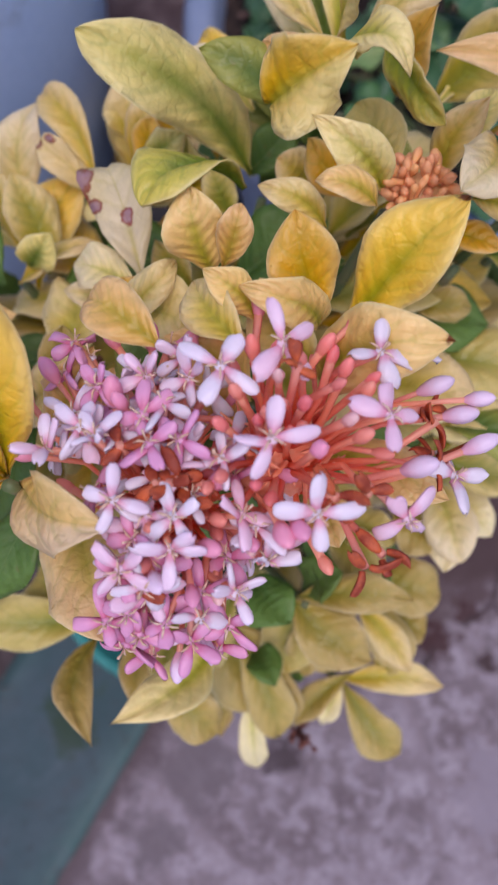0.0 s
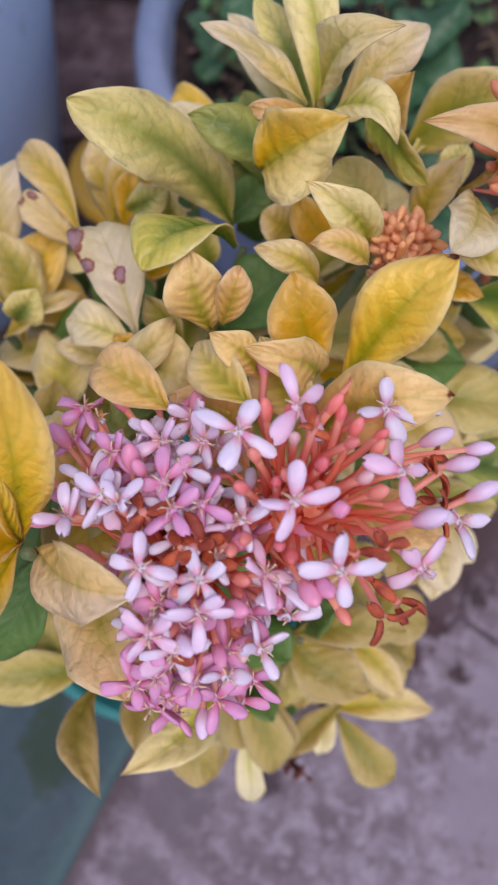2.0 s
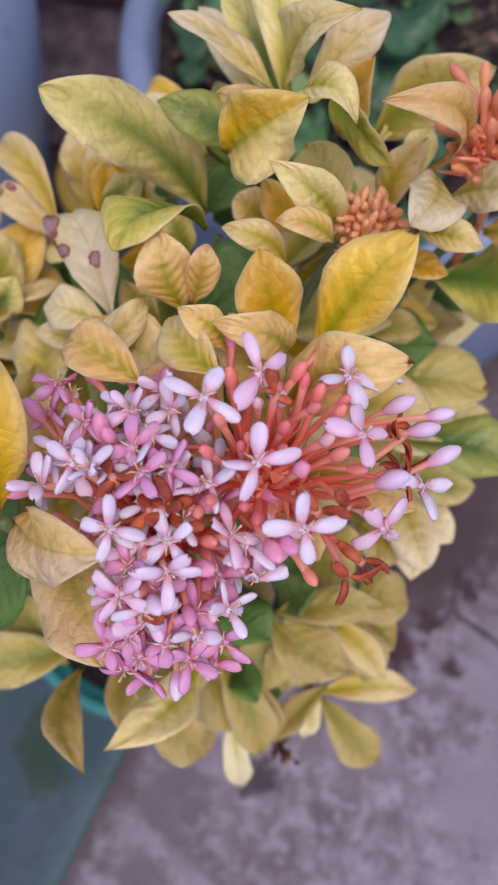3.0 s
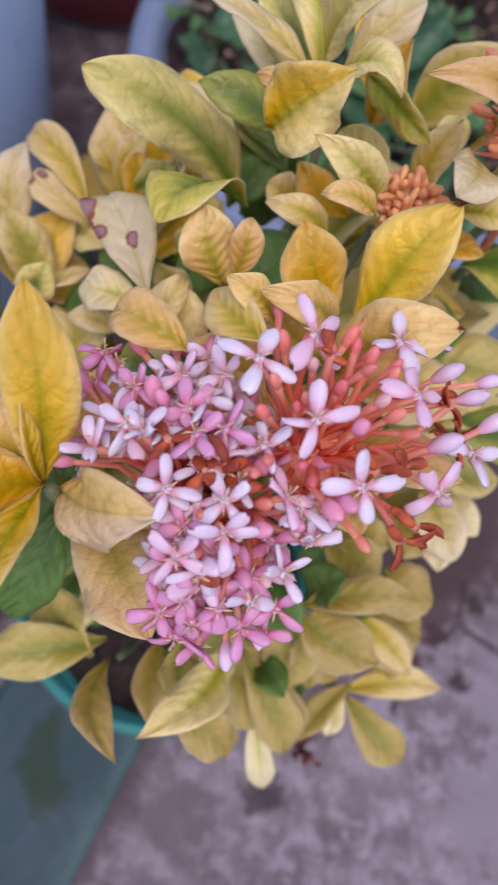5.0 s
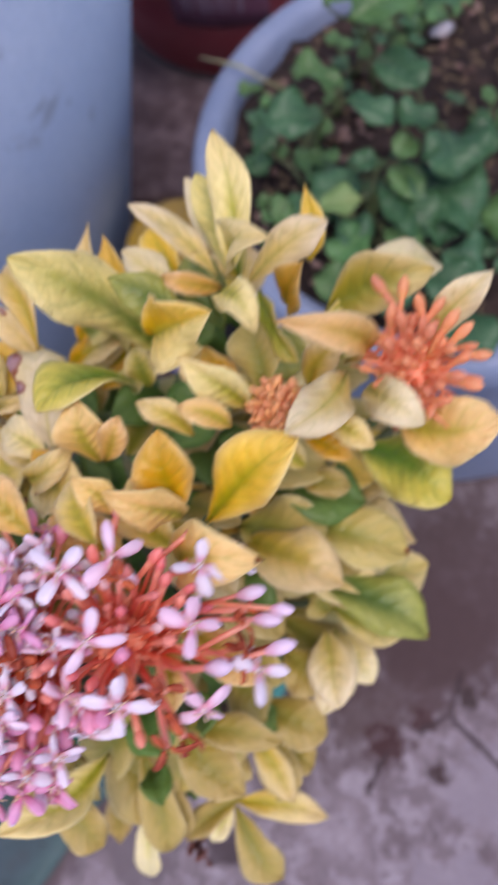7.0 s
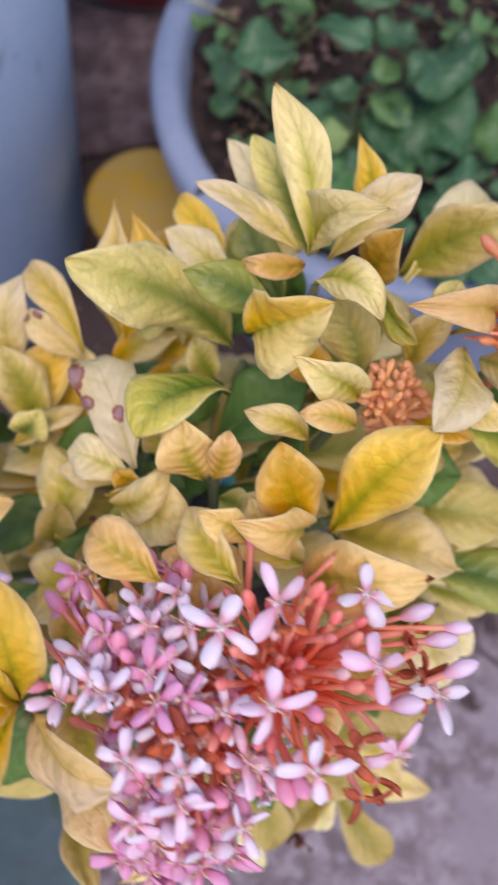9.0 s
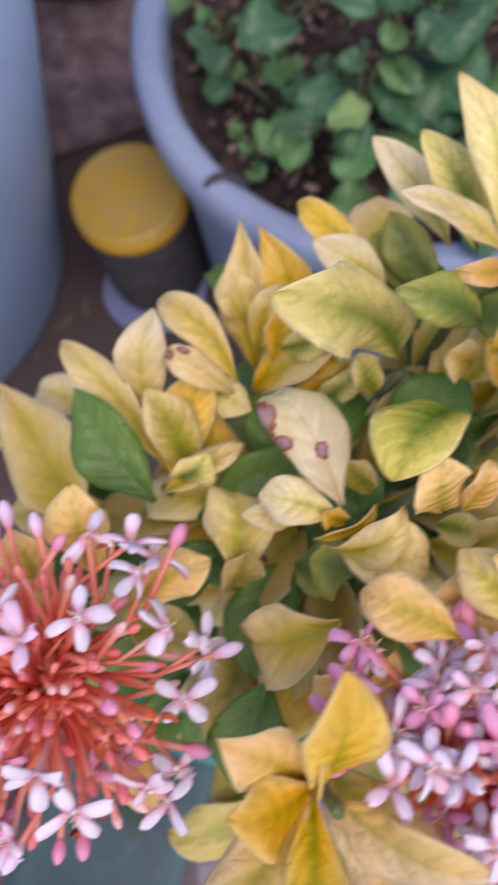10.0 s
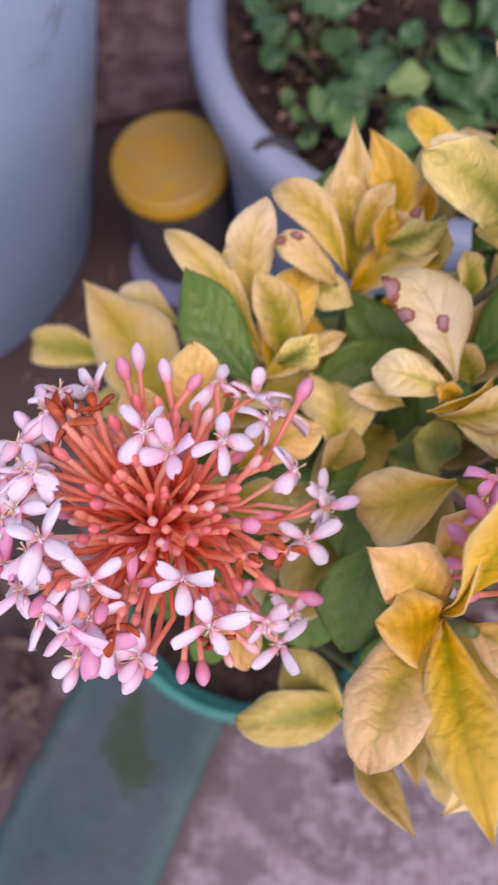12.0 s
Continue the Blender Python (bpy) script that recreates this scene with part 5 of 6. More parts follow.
leaf(shrub, PEACH, (-0.02, 0.258, 0.58), (-0.027, 0.267, 0.6), 0.0128, (0.4, -0.79, 0.47))

# low front
leaf(shrub, DULL, (0.03, 0.179, 0.515), (-0.014, 0.181, 0.522), 0.0201, (0.14, -0.17, 0.98), sway=0.09, fold=14, point=0.95)
leaf(shrub, DULL, (0.032, 0.171, 0.522), (0.036, 0.136, 0.543), 0.0132, (0.18, 0.52, 0.84), sway=-0.53, fold=22, curl=0.3, point=0.95)
leaf(shrub, GREEN, (0.043, 0.201, 0.602), (0.02, 0.177, 0.583), 0.0160, (-0.01, -0.62, 0.78), fold=12, point=0.5)
leaf(shrub, CREAM, (0.074, 0.169, 0.52), (0.044, 0.142, 0.55), 0.0176, (0.55, 0.27, 0.79), sway=0.30, fold=24, curl=0.4, point=0.95)
leaf(shrub, DULL, (0.049, 0.176, 0.512), (0.043, 0.146, 0.52), 0.0122, (0.21, 0.22, 0.95), sway=-0.15, point=0.95)
leaf(shrub, DULL, (0.058, 0.174, 0.515), (0.053, 0.152, 0.52), 0.0133, (0.18, 0.18, 0.97), point=0.95)
leaf(shrub, DULL, (0.075, 0.172, 0.475), (0.085, 0.131, 0.45), 0.0189, (0.11, -0.5, 0.86), sway=0.14, point=0.95)
leaf(shrub, PALE, (0.077, 0.154, 0.46), (0.072, 0.118, 0.426), 0.0125, (-0.05, -0.68, 0.73), point=0.95)
leaf(shrub, DULL, (0.065, 0.164, 0.46), (0.059, 0.132, 0.44), 0.0135, (-0.02, -0.52, 0.85), point=0.95)
leaf(shrub, DULL, (0.081, 0.169, 0.47), (0.093, 0.137, 0.45), 0.0138, (0.15, -0.48, 0.86), point=0.95)
leaf(shrub, DULL, (0.101, 0.179, 0.51), (0.141, 0.173, 0.52), 0.0142, (-0.25, -0.15, 0.96), sway=0.16, fold=16, point=0.95)
leaf(shrub, DULL, (0.099, 0.179, 0.508), (0.125, 0.155, 0.505), 0.0223, (-0.05, -0.18, 0.98), sway=-0.12, fold=16, point=0.95)
leaf(shrub, CREAM, (0.122, 0.179, 0.475), (0.141, 0.151, 0.465), 0.0138, (0.0, -0.34, 0.94), sway=0.15, point=0.95)
leaf(shrub, DULL, (0.104, 0.177, 0.475), (0.099, 0.153, 0.465), 0.0151, (-0.11, -0.37, 0.92), point=0.95)
leaf(shrub, CREAM, (0.113, 0.151, 0.452), (0.155, 0.145, 0.448), 0.0144, (0.08, -0.08, 0.99), sway=0.19, fold=16, point=0.95)
leaf(shrub, DULL, (0.114, 0.149, 0.452), (0.134, 0.12, 0.438), 0.0187, (0.11, -0.36, 0.93), sway=-0.12, point=0.95)
leaf(shrub, DULL, (0.117, 0.153, 0.455), (0.091, 0.134, 0.445), 0.0129, (-0.24, -0.17, 0.95), sway=-0.17, point=0.95)
leaf(shrub, PALE, (0.113, 0.151, 0.452), (0.103, 0.134, 0.446), 0.0103, (-0.19, -0.22, 0.96), point=0.95)
leaf(shrub, DULL, (0.128, 0.153, 0.452), (0.137, 0.16, 0.46), 0.0116, (-0.48, -0.32, 0.82), point=0.95)
leaf(shrub, DULL, (0.115, 0.205, 0.5), (0.132, 0.181, 0.5), 0.0204, (-0.19, -0.14, 0.97), sway=0.10, point=0.95)
leaf(shrub, DULL, (0.118, 0.207, 0.5), (0.14, 0.198, 0.5), 0.0172, (-0.1, -0.26, 0.96), point=0.95)
leaf(shrub, PALE, (0.157, 0.218, 0.5), (0.161, 0.186, 0.505), 0.0183, (-0.32, 0.11, 0.94), point=0.3)
leaf(shrub, GREEN, (0.1, 0.169, 0.46), (0.09, 0.153, 0.45), 0.0130, (-0.23, -0.42, 0.88))
leaf(shrub, GREEN, (0.118, 0.213, 0.485), (0.123, 0.194, 0.48), 0.0169, (-0.1, -0.28, 0.95))
leaf(shrub, DULL, (0.046, 0.174, 0.5), (0.066, 0.152, 0.5), 0.0123, (-0.0, -0.0, 1.0), point=0.95)
leaf(shrub, DULL, (0.075, 0.187, 0.48), (0.051, 0.164, 0.47), 0.0255, (-0.03, -0.37, 0.93))
leaf(shrub, GREEN, (0.092, 0.181, 0.465), (0.071, 0.157, 0.455), 0.0262, (-0.06, -0.35, 0.94))
leaf(shrub, DULL, (0.102, 0.185, 0.475), (0.089, 0.155, 0.465), 0.0226, (0.06, -0.34, 0.94))
leaf(shrub, DULL, (0.109, 0.179, 0.465), (0.11, 0.155, 0.455), 0.0230, (0.17, -0.39, 0.91))
leaf(shrub, LIME, (0.106, 0.188, 0.47), (0.116, 0.165, 0.465), 0.0182, (0.19, -0.13, 0.97))
leaf(shrub, DULL, (0.064, 0.185, 0.475), (0.081, 0.144, 0.455), 0.0315, (0.37, -0.28, 0.89), sway=-0.07)
leaf(shrub, DULL, (0.14, 0.209, 0.5), (0.154, 0.194, 0.5), 0.0215, (-0.01, -0.01, 1.0))
leaf(shrub, CREAM, (0.039, 0.319, 0.565), (0.056, 0.302, 0.575), 0.0129, (-0.42, 0.11, 0.9))
leaf(shrub, LIME, (0.095, 0.296, 0.575), (0.092, 0.305, 0.59), 0.0121, (0.18, -0.84, 0.52))
leaf(shrub, CREAM, (0.101, 0.239, 0.6), (0.113, 0.24, 0.612), 0.0116, (-0.67, -0.26, 0.7), curl=0.8)
leaf(shrub, LIME, (0.095, 0.247, 0.598), (0.105, 0.24, 0.605), 0.0102, (-0.49, 0.15, 0.86))
leaf(shrub, CREAM, (0.122, 0.289, 0.595), (0.113, 0.291, 0.605), 0.0132, (0.34, -0.8, 0.5))
leaf(shrub, LIME, (0.07, 0.316, 0.585), (0.086, 0.31, 0.6), 0.0112, (-0.65, -0.65, 0.39))
leaf(shrub, GOLD, (0.067, 0.314, 0.58), (0.074, 0.327, 0.59), 0.0106, (0.14, -0.64, 0.75))
leaf(shrub, CREAM, (0.063, 0.333, 0.572), (0.06, 0.348, 0.585), 0.0139, (0.16, -0.63, 0.76))
leaf(shrub, LIME, (0.027, 0.287, 0.575), (0.04, 0.288, 0.59), 0.0124, (-0.32, -0.88, 0.34))

# deep green between the rosettes
leaf(shrub, GREEN, (0.104, 0.315, 0.544), (0.116, 0.288, 0.545), 0.0173, (-0.33, -0.11, 0.94))
leaf(shrub, GREEN, (0.117, 0.327, 0.541), (0.108, 0.329, 0.57), 0.0179, (0.11, -0.99, 0.1))
leaf(shrub, GREEN, (0.135, 0.283, 0.534), (0.119, 0.281, 0.56), 0.0188, (0.54, -0.8, 0.27))
leaf(shrub, GREEN, (0.07, 0.269, 0.543), (0.091, 0.273, 0.56), 0.0165, (-0.29, -0.78, 0.55))
leaf(shrub, GREEN, (0.032, 0.298, 0.498), (0.03, 0.294, 0.53), 0.0209, (0.3, -0.95, -0.1))
leaf(shrub, GREEN, (0.02, 0.328, 0.508), (0.039, 0.335, 0.54), 0.0224, (-0.12, -0.95, 0.28))
leaf(shrub, GREEN, (0.07, 0.31, 0.524), (0.071, 0.317, 0.55), 0.0162, (0.31, -0.92, 0.24))
leaf(shrub, GREEN, (0.156, 0.296, 0.522), (0.138, 0.292, 0.55), 0.0202, (0.51, -0.84, 0.21))
leaf(shrub, GREEN, (0.189, 0.3, 0.522), (0.199, 0.269, 0.545), 0.0243, (-0.58, 0.36, 0.73))
leaf(shrub, GREEN, (0.117, 0.291, 0.546), (0.117, 0.261, 0.56), 0.0198, (-0.36, 0.39, 0.85))
leaf(shrub, GREEN, (0.096, 0.305, 0.548), (0.077, 0.288, 0.565), 0.0187, (0.7, -0.08, 0.71))
leaf(shrub, GREEN, (0.045, 0.297, 0.523), (0.026, 0.304, 0.545), 0.0186, (0.45, -0.67, 0.6))
leaf(shrub, GREEN, (0.042, 0.247, 0.5), (0.037, 0.27, 0.53), 0.0231, (0.31, -0.73, 0.61))
leaf(shrub, GREEN, (-0.008, 0.294, 0.5), (-0.018, 0.322, 0.53), 0.0278, (0.59, -0.48, 0.65))
leaf(shrub, GREEN, (0.106, 0.19, 0.482), (0.117, 0.202, 0.5), 0.0149, (-0.66, -0.37, 0.65))
leaf(shrub, GREEN, (0.08, 0.164, 0.474), (0.089, 0.15, 0.49), 0.0132, (-0.29, 0.63, 0.72))
leaf(shrub, GREEN, (0.103, 0.182, 0.506), (0.118, 0.183, 0.53), 0.0167, (-0.84, -0.08, 0.53))
leaf(shrub, GREEN, (0.116, 0.181, 0.478), (0.136, 0.187, 0.5), 0.0192, (-0.48, -0.63, 0.61))
leaf(shrub, MID, (0.122, 0.317, 0.585), (0.114, 0.343, 0.6), 0.0155, (-0.33, -0.55, 0.77), point=0.7, widest=0.57, fold=22.0, curl=0.3)
leaf(shrub, GREEN, (0.129, 0.331, 0.557), (0.123, 0.337, 0.58), 0.0145, (-0.03, -0.97, 0.25))
leaf(shrub, MID, (0.146, 0.323, 0.548), (0.157, 0.32, 0.575), 0.0177, (-0.92, -0.2, 0.35))
leaf(shrub, GREEN, (0.087, 0.186, 0.518), (0.099, 0.168, 0.53), 0.0191, (-0.21, 0.44, 0.87))

# inner foliage that fills the shrub between its rosettes
fill = random.Random(11)
made = 0
while made < 185:
    a, q, z = fill.uniform(0, 6.283), math.sqrt(fill.random()), fill.uniform(0.36, 0.55) if made < 130 else fill.uniform(0.52, 0.56)
    s = 0.35 + 0.65 * min(1.0, (z - 0.2) / 0.33)
    base = Vector((0.07 + 0.10 * s * q * math.cos(a), 0.272 + 0.085 * s * q * math.sin(a), z))
    out = Vector((math.cos(a), math.sin(a), fill.uniform(-0.25, 0.35))).normalized()
    tip = base + out * fill.uniform(0.035, 0.05)
    if min(base.y, tip.y) < 0.195 or tip.y > 0.33 and tip.x < 0.045 or made >= 130 and not (0.24 < base.y < 0.30 and 0.02 < base.x < 0.15 and tip.y < 0.32 and tip.x > 0):
        continue
    # mostly dark leaf colours, standing in for the shade in the gaps
    leaf(shrub, fill.choice((GREEN, GREEN, MID, DULL, DULL, CREAM)) if made < 130 else fill.choice((DULL, DULL, GREEN, GOLD, CREAM, DULL, DULL)), base, tip, fill.uniform(0.018, 0.026), (fill.uniform(-0.3, 0.3), fill.uniform(-0.3, 0.3), 1), arch=fill.uniform(0.05, 0.3))
    made += 1


# ---- flower heads ----
head_open = flower_head((0.106, 0.195, 0.622), (0.106, 0.205, 0.562), "pale pink flower head half open on coral tubes")
floret(head_open, "flower", (4.6, 12.9, 31.1), 28, 1.05)
floret(head_open, "flower", (23.4, 13.4, 20.7), 1, 1.05)
floret(head_open, "flower", (-7.5, 9.5, 31.8), 48, 1.05)
floret(head_open, "flower", (23, -1.9, 25), 85, 1.05)
floret(head_open, "flower", (1, -6.8, 33.3), 87, 1.05)
floret(head_open, "flower", (7.5, -19.6, 26.8), 73, 1.05)
floret(head_open, "flower", (24.6, -19.4, 13.3), 36, 1.05)
floret(head_open, "flower", (31.1, 18.8, 14.6), 52, 1.05)
floret(head_open, "pink_bud", (9.1, -9.1, 31.5))
floret(head_open, "pink_bud", (0, 31.4, 14.9))
floret(head_open, "bud", (-5.1, 4.7, 29.8))
floret(head_open, "bud", (-8.6, -1.2, 29.4))
floret(head_open, "bud", (-9.4, -10.6, 27.1))
floret(head_open, "bud", (-12.4, -12, 25.3))
floret(head_open, "bud", (0.4, -0.7, 30.6))
floret(head_open, "bud", (7.4, 0.7, 29.7))
floret(head_open, "bud", (12.9, 15.4, 23.1))
floret(head_open, "bud", (19.9, 24.7, 13.6))
floret(head_open, "bud", (21.1, 7.7, 20.7))
floret(head_open, "bud", (19.6, 4.2, 23.1))
floret(head_open, "bud", (15.4, -2.3, 26.4))
floret(head_open, "bud", (-3.1, -13.1, 27.5))
floret(head_open, "bud", (3.1, 6.9, 29.7))
floret(head_open, "bud", (7.4, 10.3, 27.9))
floret(head_open, "bud", (14.1, 5, 26.7))
floret(head_open, "bud", (16.1, 9, 24.5))
floret(head_open, "bud", (22.1, 19.4, 11.2))
floret(head_open, "bud", (3.1, 13.5, 27.3))
floret(head_open, "bud", (-1.6, 15.1, 26.5))
floret(head_open, "small_bud", (4.1, -3.4, 26.7))
floret(head_open, "small_bud", (3.4, 2.1, 26.9))
floret(head_open, "small_bud", (-1.7, -0.5, 27.1))
floret(head_open, "small_bud", (6.4, -2.6, 26.3))
floret(head_open, "pink_bud", (1, -22.5, 25.5))
floret(head_open, "pink_bud", (4, -21.9, 25.7))
floret(head_open, "small_bud", (-6.3, -21.9, 14.8))
floret(head_open, "spent", (33.2, -7.3, 6.5))
floret(head_open, "spent", (17.2, -16.2, 23))
floret(head_open, "spent", (19.3, -25.2, 9))
floret(head_open, "spent", (15.4, -27.5, 9.8))
floret(head_open, "spent", (34.2, 1.7, 8.9))
floret(head_open, "spent", (7, 7.9, 31.2))
floret(head_open, "spent", (11.1, -16.9, 26))
floret(head_open, "lilac_bud", (42.9, 4.4, 11.5))
floret(head_open, "lilac_bud", (34.9, 9.1, 9.7))
floret(head_open, "lilac_bud", (42.2, -4.2, 7.9))
floret(head_open, "lilac_bud", (39.1, 2.5, 8.7))
floret(head_open, "flower", (36.4, -9.1, 3.9), 7, 1.05)
floret(head_open, "spent", (33.2, -3.7, 4))
floret(head_open, "spent", (33.6, 5.3, 7.4))
floret(head_open, "lilac_bud", (28.1, -10, 16.3))
floret(head_open, "bud", (17.6, -5.1, 24.5))

head_pink = flower_head((0.08, 0.19, 0.617), (0.08, 0.2, 0.557), "dense pink flower head leaning outwards")
LOOSE.add(head_pink.name)
floret(head_pink, "flower", (-19, 5.3, 27.7), 17, 0.88)
floret(head_pink, "flower", (-3.9, -8.1, 32.8), 82, 0.88)
floret(head_pink, "flower", (6.1, 10.1, 31.9), 63, 0.88)
floret(head_pink, "flower", (2.5, 18.1, 28.7), 22, 0.88)
floret(head_pink, "flower", (-7.2, 4.6, 32.9), 34, 0.88)
floret(head_pink, "pink", (3.5, 1.7, 33.8), 23, 0.88)
floret(head_pink, "flower", (16.4, -1.4, 29.7), 2, 0.88)
floret(head_pink, "flower", (19, -11.7, 25.6), 12, 0.88)
floret(head_pink, "flower", (6.9, -11.9, 31.1), 31, 0.88)
floret(head_pink, "flower", (-4.5, -20.1, 27.1), 52, 0.88)
floret(head_pink, "flower", (-0.5, -23.4, 24.6), 8, 0.88)
floret(head_pink, "flower", (15.6, -25.1, 16.7), 18, 0.88)
floret(head_pink, "flower", (22, -19.6, 17), 7, 0.88)
floret(head_pink, "flower", (7.8, -29.3, 15.3), 89, 0.88)
floret(head_pink, "flower", (5.4, -17.5, 28.7), 60, 0.88)
floret(head_pink, "flower", (21.3, -13.7, 22.7), 50, 0.88)
floret(head_pink, "flower", (-10.6, 7.7, 31.4), 62, 0.88)
floret(head_pink, "pink", (1.4, -29.6, 16.7), 15, 0.88)
floret(head_pink, "pink", (-4.8, -30.9, 13.4), 79, 0.88)
floret(head_pink, "pink", (-10.8, -28.1, 15.8), 5, 0.88)
floret(head_pink, "pink", (-9.7, -32, 6.1), 46, 0.88)
floret(head_pink, "pink", (8.8, -33.8, -0.5), 5, 0.88)
floret(head_pink, "pink", (-5.5, -34.3, 1.2), 28, 0.88)
floret(head_pink, "pink", (4.5, -32.6, 8.5), 51, 0.88)
floret(head_pink, "pink", (-5.5, -27.2, 19.6), 87, 0.88)
floret(head_pink, "pink", (12.8, -30.4, 8.3), 23, 0.88)
floret(head_pink, "lilac_bud", (0.1, -37.2, 1))
floret(head_pink, "lilac_bud", (1.7, -22.8, 25.2))
floret(head_pink, "pink_bud", (7.8, -25.4, 21.2))
floret(head_pink, "pink_bud", (12.5, -17.6, 26.3))
floret(head_pink, "pink_bud", (19.8, -16.6, 22.1))
floret(head_pink, "pink_bud", (-28.1, 22.7, 18))
floret(head_pink, "pink_bud", (-8.3, 34.2, 17))
floret(head_pink, "pink_bud", (-22.3, 27.7, 18))
floret(head_pink, "pink_bud", (0.3, 34.5, 15.3))
floret(head_pink, "pink_bud", (-14.1, 29.3, 15.4))
floret(head_pink, "pink_bud", (-4.3, 15.1, 30.2))
floret(head_pink, "pink_bud", (8.7, 32.1, 12.8))
floret(head_pink, "pink", (4.2, 32.1, 13.1), 12, 0.88)
floret(head_pink, "pink", (-16.1, 33, 18.9), 43, 0.88)
floret(head_pink, "flower", (10.7, 17.3, 27.2), 12, 0.88)
floret(head_pink, "flower", (-13.3, 30.3, 15.9), 2, 0.88)
floret(head_pink, "flower", (8.5, 24.6, 21.9), 34, 0.88)
floret(head_pink, "pink", (-19.1, 27.2, 16.1), 11, 0.88)
floret(head_pink, "pink_bud", (-2.5, 12, 31.7))
floret(head_pink, "spent", (8.7, -4.9, 31.4))
floret(head_pink, "spent", (-2.6, -24.1, 22.4))
floret(head_pink, "spent", (-2.5, 2.8, 32.8))
floret(head_pink, "pink", (-8, 17.6, 28), 33, 0.88)
floret(head_pink, "pink", (2.3, 8.1, 32.9), 14, 0.88)
floret(head_pink, "pink", (9.2, 2.2, 32.7), 53, 0.88)
floret(head_pink, "spent", (9.6, -10, 29.9))
floret(head_pink, "spent", (6.6, -5.7, 31.8))
floret(head_pink, "spent", (4.1, -5.5, 32.3))
floret(head_pink, "bud", (14.1, -11.9, 24.4))
floret(head_pink, "bud", (1.6, -12.8, 27.8))
floret(head_pink, "bud", (8, -17.3, 23.9))
floret(head_pink, "bud", (11.7, -24.5, 14.1))
floret(head_pink, "bud", (-0.8, -19.3, 23.7))
floret(head_pink, "bud", (11.9, -5.7, 27.6))

under = random.Random(31)
for k in range(22):
    y = -30 + 54 * k / 21 + under.uniform(-2, 2)
    x = under.uniform(-7, 15) if y < 6 else under.uniform(-20, 6)
    d = Vector((x, y, math.sqrt(max(30.0, 1050 - x * x - y * y)))).normalized() * under.uniform(26, 31)
    floret(head_pink, "pink" if y < -16 else under.choice(("flower", "flower", "pink")), tuple(d), under.uniform(0, 90), 0.84)

head_round = flower_head((-0.016, 0.236, 0.604), (-0.016, 0.246, 0.544), "round coral-centred head with pale pink flowers")
LOOSE.add(head_round.name)
floret(head_round, "flower", (-24, 18, 36.9), 24, 1.12)
floret(head_round, "flower", (-25.5, 1.4, 40.1), 52, 1.12)
floret(head_round, "flower", (-24.3, -8.2, 40.1), 8, 1.12)
floret(head_round, "lilac_bud", (-23.7, 24.3, 33.3))
floret(head_round, "pink_bud", (-25.1, -19.1, 35.6))
floret(head_round, "spent", (-14, 33.2, 16.8))
floret(head_round, "spent", (-9.6, 23.8, 30.4))
floret(head_round, "spent", (-11.9, 23.1, 38.1))
floret(head_round, "spent", (-12.6, 18.7, 40.3))
floret(head_round, "bud", (-22.7, 5.2, 35.9))
floret(head_round, "bud", (-23.6, -12.4, 33.5))
floret(head_round, "flower", (-24.6, -21.5, 34.6), 22, 1.12)
floret(head_round, "pink", (-17.4, -27, 25.4), 1, 1.12)
floret(head_round, "flower", (-8.3, 33.7, 21.8), 12, 1.12)
floret(head_round, "flower", (9.9, 7.1, 39.1), 3, 1.12)
floret(head_round, "flower", (4.4, 13.8, 38.4), 37, 1.12)
floret(head_round, "flower", (21.4, 9, 33.8), 87, 1.12)
floret(head_round, "flower", (22.4, 31, 14.8), 36, 1.12)
floret(head_round, "flower", (36.7, 21.6, 9.7), 5, 1.12)
floret(head_round, "flower", (37, 2.9, 17.4), 56, 1.12)
floret(head_round, "flower", (43.1, -2.6, 3.9), 10, 1.12)
floret(head_round, "flower", (36.2, -14, 13.1), 30, 1.12)
floret(head_round, "flower", (6.8, -20.2, 35), 0, 1.12)
floret(head_round, "flower", (-20.3, -6.6, 42.5), 61, 1.12)
floret(head_round, "flower", (-13, -16.2, 35.4), 27, 1.12)
floret(head_round, "flower", (-20, 8.1, 42.4), 22, 1.12)
floret(head_round, "flower", (-13.5, -29.1, 25.5), 1, 1.12)
floret(head_round, "flower", (-19.6, -24.9, 35.5), 51, 1.12)
floret(head_round, "flower", (9.6, -30.3, 25.9), 13, 1.12)
floret(head_round, "flower", (23.9, -36.5, -0.2), 26, 1.12)
floret(head_round, "flower", (28.4, -29.5, 2.3), 7, 1.12)
floret(head_round, "flower", (-17, 24, 37.4), 14, 1.12)
floret(head_round, "flower", (-22.7, 10.4, 40.4), 50, 1.12)
floret(head_round, "flower", (-14, 29.6, 34.5), 28, 1.12)
floret(head_round, "flower", (32.1, 26.8, 11.2), 85, 1.12)
floret(head_round, "flower", (43.4, -7, 3.4), 62, 1.12)
floret(head_round, "flower", (-28.1, -15, 35.3), 19, 1.12)
floret(head_round, "flower", (-16.3, -23.3, 29.6), 87, 1.12)
floret(head_round, "pink", (-16.3, -29.1, 23.9), 11, 1.12)
floret(head_round, "lilac_bud", (3.9, 41.4, 18.8))
floret(head_round, "lilac_bud", (9.8, 37.3, 15.3))
floret(head_round, "pink_bud", (17.1, 28.9, 23.6))
floret(head_round, "lilac_bud", (48.7, -5.8, 5.5))
floret(head_round, "lilac_bud", (-28.1, -34.2, 7.6))
floret(head_round, "lilac_bud", (-12.4, -37.6, 10.5))
floret(head_round, "pink_bud", (0.2, -38.5, 14.1))
floret(head_round, "pink_bud", (4.3, -39.6, 9.6))
